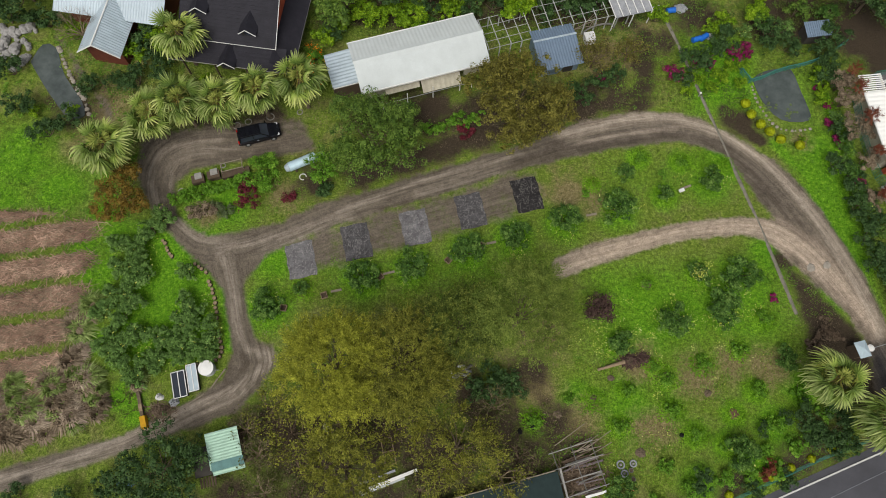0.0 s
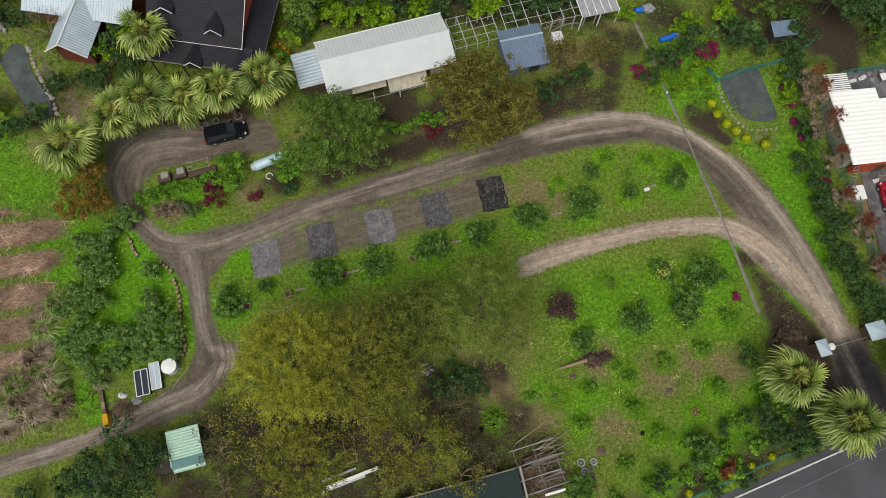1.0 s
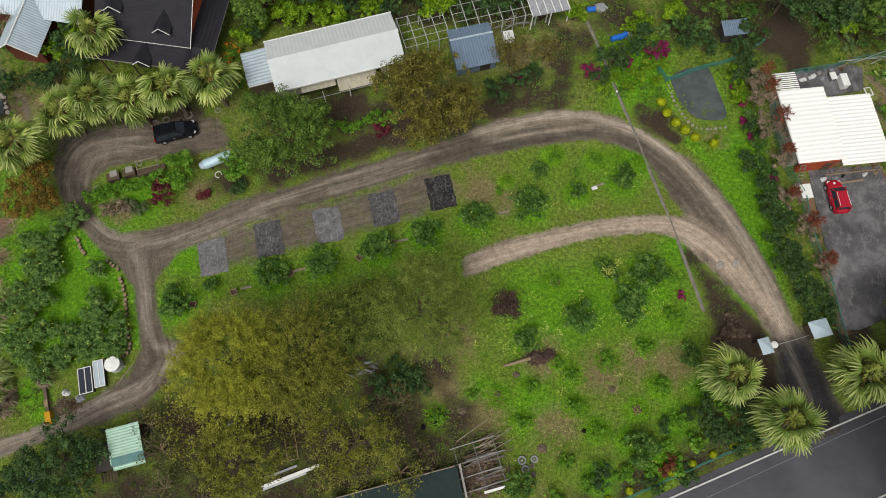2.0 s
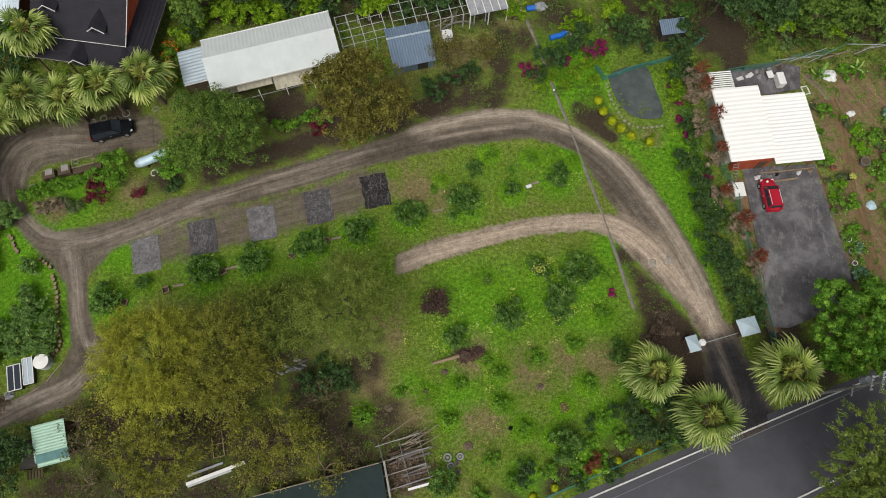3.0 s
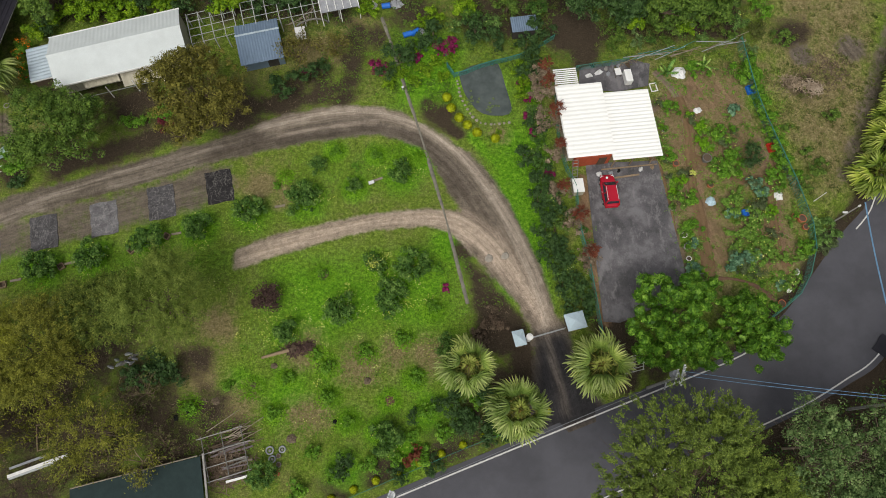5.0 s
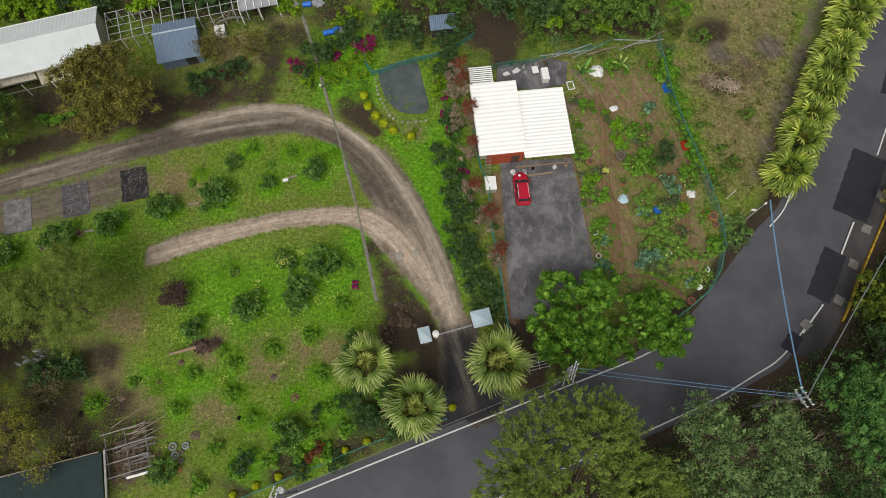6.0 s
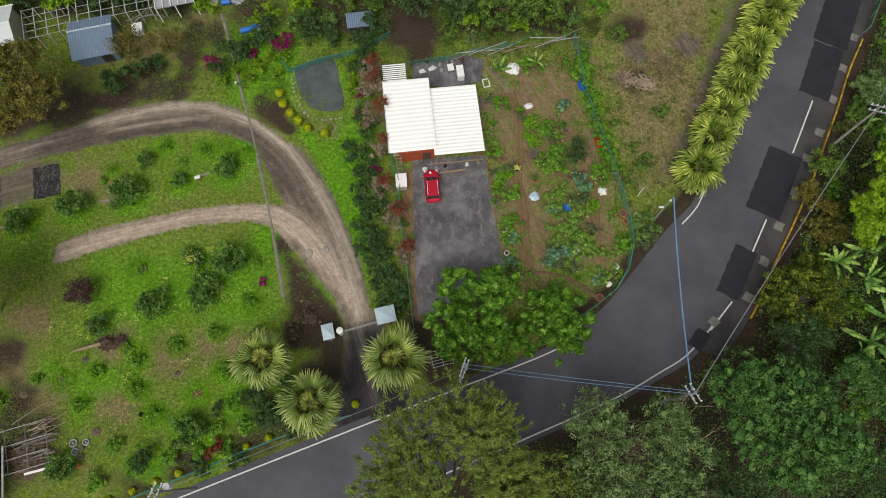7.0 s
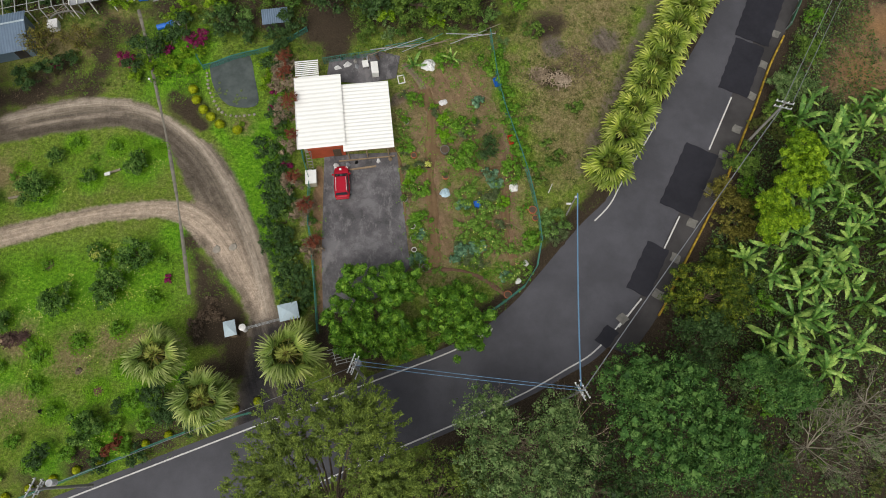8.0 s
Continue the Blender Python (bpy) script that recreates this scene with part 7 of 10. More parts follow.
spread(DARKB, [(45.2, 22.4, 1.0), (46.6, 16.2, 0.9), (48.6, 14.9, 0.9), (43.4, 30.9, 0.9), (44.6, 34.6, 0.9), (44.0, 40.6, 1.0), (44.8, 28.4, 0.9), (45.4, 19.8, 1.0), (46.6, 18.4, 0.9), (46.0, 24.4, 0.9),
               (47.2, 14.2, 0.8), (35.4, 4.4, 0.9), (38.8, 4.6, 0.9), (30.0, -2.2, 0.7), (16.0, 39.0, 1.0), (20.3, 41.6, 0.7), (4.6, 6.6, 1.1), (6.6, 7.8, 0.9), (31.2, 43.9, 0.9)], "dark shrubs")
spread(DARKB, [(33.0, 45.8, 1.1), (37.8, 46.0, 1.2), (40.2, 45.2, 0.9), (45.4, 46.6, 1.1), (44.0, 44.4, 1.0), (29.0, 42.8, 1.1), (27.6, 41.2, 0.8), (-45.0, 37.0, 1.1), (-42.0, 34.0, 1.0), (-40.0, 35.4, 1.0),
               (-38.2, 39.6, 0.9), (-33.0, 40.4, 1.0), (-30.8, 41.6, 1.1), (-32.0, 44.6, 1.4), (-29.4, 40.0, 0.9), (-35.2, 40.0, 0.8), (-48.5, 48.0, 1.3), (-44.0, 47.6, 1.3), (-47.0, 41.5, 1.0)], "dark shrubs")
LIMEB = [bush("shrub", x, y, 1.5, 2.0, "leaf_lime", "bushy yellow-green shrub in the garden", "shrub", 1100, 0.24, 130 + i, "lime shrubs", None, 0, 8) for i, (x, y) in enumerate(((-12.5, 45.5), (25.4, 49.0)))]
spread(LIMEB, [(-8.0, 48.2, 1.1), (-3.6, 48.6, 1.3), (-1.6, 47.6, 1.0), (2.0, 49.6, 1.1), (9.6, 49.6, 1.3), (31.6, 47.6, 0.7), (32.3, 41.2, 0.6), (29.5, 41.0, 0.55), (28.0, 39.6, 0.6), (30.9, 40.0, 0.6),
               (42.9, 38.6, 0.7), (43.0, 41.4, 0.8), (34.2, 40.6, 0.6), (-41.0, 46.2, 0.8), (-43.8, 36.4, 0.6), (-39.6, 36.6, 0.6), (36.6, 49.2, 1.2), (-33.6, 43.6, 1.2)], "lime shrubs")

spread(LIMEB, [(-6.4, 48.2, 1.0), (-3.4, 47.4, 0.95), (-5.2, 49.6, 1.1), (1.1, 49.4, 0.9), (9.3, 49.2, 1.5), (-8.6, 49.4, 1.1), (-1.8, 49.4, 0.9), (-10.4, 47.6, 0.9), (-25.6, 40.8, 0.5), (34.8, 42.8, 0.6), (33.2, 42.6, 0.6), (31.6, 41.8, 0.5), (43.4, 39.8, 0.6), (40.4, 34.0, 0.3),
               (-30.4, 44.6, 1.4), (-31.8, 46.8, 1.2), (56.4, 47.2, 0.9), (62.2, 46.6, 0.8), (33.0, 48.4, 0.9), (30.4, 44.4, 0.6)], "lime shrubs")
spread(DARKB, [(-0.6, 50.4, 1.2), (3.8, 49.6, 1.1), (12.2, 49.2, 1.1), (17.4, 50.2, 1.2), (-11.6, 46.4, 0.9), (6.6, 50.4, 1.1), (14.6, 50.6, 1.1), (20.4, 52.0, 1.2), (36.4, 2.3, 0.7), (33.3, -1.5, 0.7), (24.8, -1.5, 0.8), (31.4, 3.1, 0.5), (33.7, 4.2, 0.5),
               (6.7, 7.2, 0.9), (8.2, 6.9, 0.6), (5.4, 8.8, 0.6), (44.2, 42.6, 0.8), (45.8, 27.0, 0.7), (46.4, 20.6, 0.7), (47.6, 16.8, 0.7), (48.8, 13.4, 0.6), (-38.0, -2.6, 0.7), (-29.8, -2.0, 0.9), (-33.4, -3.6, 0.9), (-27.4, -2.6, 0.9)], "dark shrubs")
HEDGE = [bush("hedge_shrub", x, y, 1.25, 1.7, m, "leafy green shrub in the mixed hedge by the fence", "shrub", 760, 0.22, 440 + i, "mixed hedge", d, 10, 8, 0.4) for i, (x, y, m, d) in enumerate(((45.0, 29.8, "leaf_citrus", None), (45.6, 25.8, "leaf_orchard", "flower_pale"), (46.2, 22.4, "leaf_mid", None)))]
spread(HEDGE, [(44.6, 33.0, 0.9), (44.4, 36.4, 0.8), (46.4, 25.0, 0.8), (45.8, 21.0, 0.8), (46.8, 17.6, 0.9), (47.6, 15.4, 0.9), (46.9, 19.0, 0.8), (48.9, 16.6, 0.6), (49.1, 18.6, 0.5), (45.2, 27.6, 0.9), (44.2, 31.4, 0.7), (48.6, 12.6, 0.5), (49.2, 22.4, 0.45), (49.0, 14.6, 0.6)], "mixed hedge")
spread(HEDGE, [(54.6, 48.6, 1.3), (56.8, 49.2, 1.3), (58.6, 47.8, 1.1), (60.4, 49.6, 1.2), (62.4, 48.8, 1.3), (64.6, 47.6, 1.1), (66.6, 49.4, 1.3), (68.4, 47.6, 1.0), (54.4, 45.6, 0.8), (58.2, 45.4, 0.7), (64.0, 45.6, 0.7), (67.2, 45.8, 0.8), (37.4, 48.4, 1.2), (39.6, 47.4, 1.0), (41.6, 49.6, 1.2), (45.2, 49.6, 1.1), (35.4, 47.0, 0.8), (-6.4, 50.8, 1.2), (-1.0, 48.0, 0.8), (4.8, 51.2, 1.2), (13.4, 51.4, 1.2)], "back garden shrubs")
# hedge of the island bed
for i in range(9):
    bush("hedge_plant", -27.2 + 0.83 * i, 26.4 + 0.28 * i, 0.82, 1.1 + 0.1 * math.sin(i), "leaf_bright", "clipped bright green hedge plant in a low row", "hedge", 800, 0.15, 150 + i, "island hedge", None, 0, 8)
bush("shrub", -17.9, 29.2, 2.3, 2.3, "leaf_bright", "rounded bright green shrub beside the blue tank", "shrub", 2600, 0.2, 160, "", None, 0, 12)
bush("shrub", -12.0, 30.0, 1.8, 2.0, "leaf_bright", "rounded bright green shrub under the broad tree", "shrub", 1800, 0.2, 161, "", None, 0, 10)
bush("shrub", -11.8, 27.6, 1.2, 1.0, "leaf_dark", "low dark shrub at the track edge", "shrub", 900, 0.18, 162)
bush("shrub", -19.7, 27.0, 1.7, 1.5, "flower_maroon", "maroon-leaved spreading shrub in the island bed", "shrub", 1500, 0.2, 163, "", None, 0, 9)
bush("shrub", -15.3, 26.8, 0.9, 0.7, "flower_maroon", "small reddish shrub in the island bed", "shrub", 420, 0.18, 164)
bush("shrub", -24.6, 25.2, 1.6, 0.9, "twig_tan", "dry tan shrub in the island bed", "shrub", 1100, 0.18, 165)
bush("shrub", -22.4, 25.2, 1.2, 0.9, "leaf_grey", "silver-grey shrub in the island bed", "shrub", 800, 0.18, 166)
for i, (x, y) in enumerate(((0.6, 35.2), (2.0, 35.6), (3.4, 36.0), (-0.8, 34.9), (4.6, 36.2))):
    bush("hedge_plant", x, y, 0.95, 0.9, "leaf_bright", "low bright green hedge plant before the long shed", "hedge", 700, 0.17, 170 + i, "shed hedge")
bush("shrub", 3.2, 34.4, 1.1, 0.9, "flower_maroon", "reddish low shrub at the track edge", "shrub", 700, 0.18, 176)
# flowers
for i, (x, y, r) in enumerate(((34.6, 44.4, 1.5), (26.9, 41.9, 1.2), (31.3, 43.3, 0.7), (29.2, 43.6, 0.5), (34.4, 15.9, 0.5), (45.7, 28.9, 0.75), (45.4, 26.8, 0.6), (43.8, 38.2, 0.6), (44.4, 34.0, 0.6), (42.9, 40.2, 0.5), (18.6, 41.3, 0.6), (43.5, 36.0, 0.5))):
    bush("flowering_shrub", x, y, r, r * 1.1, "flower_magenta", "magenta flowering shrub among green plants", "shrub", int(700 * r), 0.18, 180 + i, "magenta shrubs")
for i, (x, y) in enumerate(((34.6, 38.2), (35.1, 36.9), (36.0, 35.7), (36.9, 34.8), (38.0, 33.9), (40.0, 33.2))):
    ball_shrub(x, y, 0.56, "clipped golden yellow ball shrub round the pond", 200 + i, "golden pond shrubs")
for i in range(12):
    x, y = 21.5 + i * 2.1, -5.3 + i * 0.82
    ball_shrub(x, y, 0.42, "small clipped yellow-green ball shrub by the fence", 215 + i, "golden verge shrubs", n=260)
bush("flowering_shrub", -13.4, 43.6, 1.4, 1.6, "leaf_bright", "green shrub with orange blossoms beside the house", "shrub", 1000, 0.2, 230, "", "flower_orange", 130)
bush("flowering_shrub", -13.2, 40.6, 1.2, 1.3, "leaf_bright", "green shrub with orange blossoms beside the house", "shrub", 800, 0.2, 231, "", "flower_orange", 60)
bush("shrub", 27.2, 18.4, 1.3, 1.2, "leaf_citrus", "citrus bush covered in pale yellow blossom", "shrub", 900, 0.2, 232, "", "flower_pale", 90)
# rust-brown, half-bare hedge plants
for i, (x, y, h, r) in enumerate(((45.5, 40.6, 4.0, 1.4), (45.6, 38.6, 4.2, 1.5), (46.4, 35.2, 4.0, 1.8), (46.8, 31.4, 3.6, 1.2), (47.0, 26.9, 2.6, 1.3), (48.6, 23.7, 2.6, 1.5), (49.6, 19.6, 2.2, 1.4))):
    t = bush("dry_shrub", x - 0.45, y - 0.5, r * 1.05, h * 0.82, "twig_tan", "half-bare tan shrub with a rust-red crown", "shrub", int(1000 * r), 0.2, 240 + i, "rusty hedge shrubs", None, 0, 10, 0.28)
    t.rotation_euler = (0, 0, 0)
    part("rusty_crown", quads("rusty_crown", plume_leaves([(0.45, 0.5, h - 0.5, r * 0.5), (0.2, 0.2, h - 0.6, r * 0.4), (0.6, 0.7, h - 0.7, r * 0.35)], int(1100 * r), 0.13, 260 + i, 0.35, 0.42), M["leaf_rust"]), M["leaf_rust"], t, "rust-red leaf crown")
bare_tree("dead_shrub", 16.3, 14.5, 1.9, "twig_purple", "dead dark brown twiggy shrub on the lawn", 60, 4, 14, 0.8, "twig_purple", 1400)
bush("dry_shrub", 31.5, -0.6, 1.1, 1.5, "leaf_rust", "rusty brown dry shrub near the fence", "shrub", 700, 0.18, 258)
# bare and thin trees
bare_tree("bare_tree", -13.2, 2.6, 4.6, "twig_dark", "leafless grey-brown tree beside the earth track", 61, 5, 7, 1.5, "leaf_feather", 900)
bare_tree("bare_tree", -15.4, 4.4, 3.6, "twig_dark", "leafless grey-brown tree beside the earth track", 62, 5, 6, 1.2, "leaf_feather", 400)
bare_tree("bare_tree", -2.8, 3.2, 4.4, "twig_dark", "leafless brown tree over the scrap yard", 63, 5, 6, 1.5, "leaf_feather", 800)
bare_tree("bare_tree", 6.2, -1.2, 3.8, "twig_tan", "leafless pale tree behind the shade house", 64, 5, 6, 1.3, "leaf_feather", 600)
bare_tree("bare_tree", 97.9, -0.6, 8.0, "twig_grey", "leafless pale grey tree at the wood's edge", 65, 6, 9, 2.3)
bare_tree("bare_tree", 101.8, 0.9, 8.0, "twig_grey", "leafless pale grey tree at the wood's edge", 66, 6, 8, 2.0)
bare_tree("bare_tree", 99.6, 3.2, 6.4, "twig_grey", "leafless pale grey tree at the wood's edge", 67, 5, 6, 1.4, "leaf_mid", 500)
bare_tree("bare_tree", 68.0, 0.2, 12.2, "twig_pale", "half-bare tree with pale twigs beside the road", 71, 5, 8, 2.4)
bare_tree("bare_tree", 75.6, 0.6, 10.5, "twig_pale", "half-bare pale tree between two green trees", 72, 4, 6, 2.2)
bare_tree("bare_tree", 104.6, 3.6, 7.0, "twig_grey", "leafless pale grey tree at the wood's edge", 73, 5, 7, 1.8)
bare_tree("bare_tree", 17.6, 42.8, 3.4, "twig_dark", "thin half-bare shrub tree beside the blue shed", 68, 5, 7, 1.2, "leaf_olive", 900)
bare_tree("bare_tree", 21.6, 43.8, 2.8, "twig_dark", "thin half-bare shrub tree on the rough lawn", 69, 5, 6, 1.0, "leaf_olive", 700)
bare_tree("bare_tree", -39.4, 45.6, 4.6, "twig_tan", "leafless tan tree beside the stone pond", 70, 5, 7, 1.4)
for i, (x, y, r, h, mt) in enumerate(((-6.2, 51.5, 3.6, 3.6, "leaf_dark"), (-0.4, 52.6, 4.0, 4.0, "leaf_dark"), (5.6, 52.4, 3.6, 3.6, "leaf_mid"), (11.6, 53.0, 4.0, 4.0, "leaf_dark"), (16.2, 50.6, 2.6, 2.6, "leaf_dark"),
                                      (-10.8, 49.2, 3.0, 3.2, "leaf_mid"), (49.0, 50.0, 4.4, 4.0, "leaf_dark"), (55.8, 49.2, 3.0, 2.4, "leaf_dark"), (43.0, 53.0, 4.2, 4.2, "leaf_dark"), (60.0, 48.5, 3.4, 2.4, "leaf_mid"),
                                      (37.0, 53.6, 4.0, 3.4, "leaf_dark"), (-46.5, 51.0, 4.0, 3.6, "leaf_dark"), (65.0, 49.6, 3.4, 2.2, "leaf_mid"))):
    tree("tree", x, y, h, r, mt, "leafy green garden tree in the back row", 5000, 0.27, 14, 300 + i, 0.75, group="back garden trees")

bush("shrub", 74.8, 22.4, 1.5, 1.5, "leaf_orchard", "pale grey-green shrub beside the street pole", "shrub", 1500, 0.2, 735, "", None, 0, 10)
# banana plants
def banana_leaf(seed, ln=3.1, wd=0.56):
    """A long arching leaf whose blade is torn into strips along the rib."""
    k = random.Random(seed)
    g0 = Geo()
    n = 10
    sag = (0.5, 0.8, 1.1)[seed % 3]
    sway = k.uniform(-0.4, 0.4)

    def rib(s):
        return Vector((ln * s * (1 - 0.2 * sag * s), sway * s * s, 0.4 * ln * s - sag * 0.62 * ln * s * s))

    for sg in (-1, 1):
        for i in range(n):
            s0, s1 = 0.08 + 0.92 * i / n, 0.08 + 0.92 * (i + 1) / n
            w = wd * 0.5 * (math.sin(math.pi * min(1, (s0 + s1) * 0.46 + 0.06)) ** 0.55) * k.uniform(0.9, 1.06)
            fwd = Vector((k.uniform(0.1, 0.22) * w * 2, sg * w, -w * k.uniform(0.15, 0.75)))
            gap = k.choice((0.0, 0.0, 0.0, 0.25)) * (s1 - s0)
            a, b = rib(s0), rib(s1)
            g0.add([a, b, rib(s1 - gap) + fwd, a.lerp(b, 0.1) + fwd], [(0, 1, 2, 3) if sg > 0 else (3, 2, 1, 0)])
    for i in range(4):
        g0.rod(rib(i / 4 - 0.1), rib((i + 1) / 4 - 0.1), 0.045 - 0.008 * i, 0.037 - 0.008 * i, 4)
    return g0.mesh("leaf", M["banana"])


BAN = [banana_leaf(s) for s in (1, 2, 3, 4, 5, 6)]


def banana(x, y, h, seed, count=8, size=1.0):
    k = random.Random(seed)
    t = thing("banana_plant", "green banana plant with long arching leaves", "banana plant", x, y, up(x, y), 0, "banana plants")
    part("stem", Geo().rod((0, 0, -0.2), (k.uniform(-0.2, 0.2), k.uniform(-0.2, 0.2), h), 0.14, 0.09, 7), M["leaf_mid"], t)
    turn = k.uniform(0, 360)
    for i in range(count):
        ob = new("leaf", BAN[(i * 5 + seed) % 6])
        ob.parent = t
        ob.matrix_basis = pose(0, 0, h - 0.06 * i, 0, 0, turn + i * 137 + k.uniform(-35, 35)) @ pose(0, 0, 0, 0, -k.uniform(-15, 70), 0) @ pose(0, 0, 0, k.uniform(-40, 40), 0, 0) @ Matrix.Scale(size * k.uniform(0.6, 1.15), 4)


bk = random.Random(5)
spots_b = []
while len(spots_b) < 76:
    x, y = bk.uniform(94.5, 113.0), bk.uniform(5.0, 37.5)
    d_road = -float(side_distance(x, y, VERGE))
    if d_road < 4.0 or any(math.hypot(x - a, y - b) < 1.3 for a, b in spots_b) or math.hypot(x - 96.8, y - 21.6) < 2.4 or math.hypot(x - 99.4, (y - 26.6) * 0.7) < 2.2 or y < 0.9 * (x - 102) + 3:
        continue
    if math.sin(x * 0.8 + 1) * math.cos(y * 0.7) < -0.3:
        continue
    spots_b.append((x, y))
for i, (x, y) in enumerate(spots_b):
    banana(x, y, bk.uniform(3.0, 5.2), 400 + i, bk.choice((6, 7, 8, 9)), bk.uniform(0.75, 1.1))
for i, (x, y) in enumerate(((59.6, 41.2), (64.0, 42.0))):
    banana(x, y, 0.8, 460 + i, 8, 0.6)

# vegetable garden
VEG = [bush("vegetable_plant", x, y, 0.85, 0.6, m, "leafy green vegetable clump in the garden", "vegetable plant", 620, 0.14, 500 + i, "vegetable plants", d, 8)
       for i, (x, y, m, d) in enumerate(((64.4, 30.0, "leaf_veg", "flower_pale"), (66.0, 26.6, "leaf_veg", None), (64.9, 19.8, "leaf_grey", "flower_pale")))]
spread(VEG, [(63.2, 33.6, 0.9), (63.4, 32.2, 0.9), (65.2, 33.2, 1.2), (66.2, 32.4, 1.0), (65.6, 29.8, 1.4), (67.9, 28.0, 1.1), (70.4, 27.7, 1.1), (64.9, 24.6, 1.3), (67.7, 25.2, 1.5), (68.6, 24.0, 1.1), (65.6, 21.7, 1.3),
             (65.4, 18.0, 1.3), (67.3, 20.5, 1.5), (68.4, 19.2, 1.2), (66.8, 17.6, 1.2), (69.7, 16.9, 1.1), (71.5, 23.6, 0.8), (60.6, 28.9, 0.9), (59.5, 25.6, 1.2), (59.9, 22.3, 0.9)], "vegetable plants")
spread(VEG, [(60.7, 20.4, 1.0), (60.3, 18.0, 1.1), (62.1, 35.5, 0.9), (63.4, 34.8, 0.8), (68.2, 40.8, 1.2), (58.7, 37.5, 0.9), (58.3, 35.1, 0.7), (58.5, 32.3, 0.8), (58.7, 28.6, 0.7), (58.6, 33.6, 0.7), (66.4, 36.0, 0.7),
             (66.6, 34.0, 0.8), (71.0, 17.6, 0.9), (72.4, 17.4, 0.7), (69.2, 21.8, 1.0), (66.4, 23.0, 1.0), (69.0, 26.4, 1.1), (59.0, 30.4, 0.7), (66.9, 41.6, 0.6), (62.6, 17.0, 0.8)], "vegetable plants")
ROWV = [bush("leafy_crop", x, y, r, h, m, lab, "vegetable plant", n, lf, 560 + i, "garden crops", d, 6, 7, wd)
        for i, (x, y, r, h, m, lab, n, lf, d, wd) in enumerate(((63.0, 34.1, 0.75, 0.6, "leaf_lawn", "bright green leafy crop in a bed row", 380, 0.2, None, 0.5), (65.2, 33.6, 1.3, 1.0, "leaf_bright", "bushy bright green crop in the garden", 700, 0.3, None, 0.35),
                                                                (68.1, 27.9, 0.9, 0.7, "leaf_cabbage", "blue-green cabbage patch in the garden", 380, 0.26, None, 0.7), (65.1, 20.6, 0.9, 0.7, "leaf_veg", "flowering green herb clump in the garden", 420, 0.17, "flower_pale", 0.5)))]
spread(ROWV, [(63.1, 33.0, 1.0), (66.0, 30.2, 1.1), (68.6, 26.8, 1.0), (66.6, 21.6, 1.3), (63.3, 32.0, 1.0), (64.6, 29.4, 0.9), (65.2, 24.3, 0.9), (67.8, 24.2, 1.3), (63.0, 35.0, 0.9), (70.4, 28.4, 0.9), (65.4, 19.2, 1.2), (66.2, 18.2, 1.1),
              (59.2, 26.6, 0.8), (60.6, 26.2, 0.9), (60.3, 18.2, 1.0), (68.4, 21.0, 1.2), (60.2, 28.4, 0.9), (59.8, 36.8, 0.8), (66.8, 19.4, 1.0), (70.0, 19.2, 1.0), (58.8, 34.4, 0.7), (58.9, 31.2, 0.8), (69.6, 16.6, 0.8), (68.9, 20.0, 1.0),
              (61.2, 17.6, 0.8), (63.2, 41.6, 1.0), (60.6, 20.8, 0.8), (67.2, 22.8, 1.1), (62.0, 36.0, 0.7), (68.8, 41.4, 1.2), (66.9, 36.8, 0.9), (65.9, 26.0, 1.2), (69.4, 24.8, 1.0), (60.7, 22.6, 0.8), (64.4, 18.4, 0.9), (71.8, 19.4, 1.0)], "garden crops")
bush("shrub", 67.9, 30.7, 1.6, 1.8, "leaf_dark", "dark green conical shrub in the garden", "shrub", 1600, 0.16, 520, "", None, 0, 9)
bush("shrub", 72.6, 20.4, 1.3, 1.4, "leaf_bright", "bright green shrub against the garden fence", "shrub", 1000, 0.2, 521)
for i, (x, y) in enumerate(((69.2, 42.5), (69.4, 40.9), (69.7, 39.2), (70.0, 37.4), (70.3, 35.7), (70.7, 33.9), (71.1, 32.3), (71.6, 30.4), (72.0, 28.8))):
    bush("climber", x, y, 1.1, 1.5, "leaf_bright", "green climbing vine over the garden fence", "climber", 800, 0.2, 530 + i, "fence climbers")
bush("shrub", 75.2, 21.4, 1.7, 1.3, "leaf_grey", "pale grey-green spiky shrub at the bend", "shrub", 900, 0.35, 545, "", None, 0, 8, 0.25)
for i, (x, y, r) in enumerate(((73.6, 27.6, 1.0), (75.0, 29.4, 1.1), (74.4, 31.6, 0.8), (77.8, 36.0, 1.0), (73.4, 45.4, 1.4), (76.0, 30.6, 0.7), (72.6, 34.6, 0.8))):
    bush("weed_clump", x, y, r, r, "leaf_mid", "low green weed clump on the dry field", "weed", 600, 0.2, 550 + i, "field weeds")
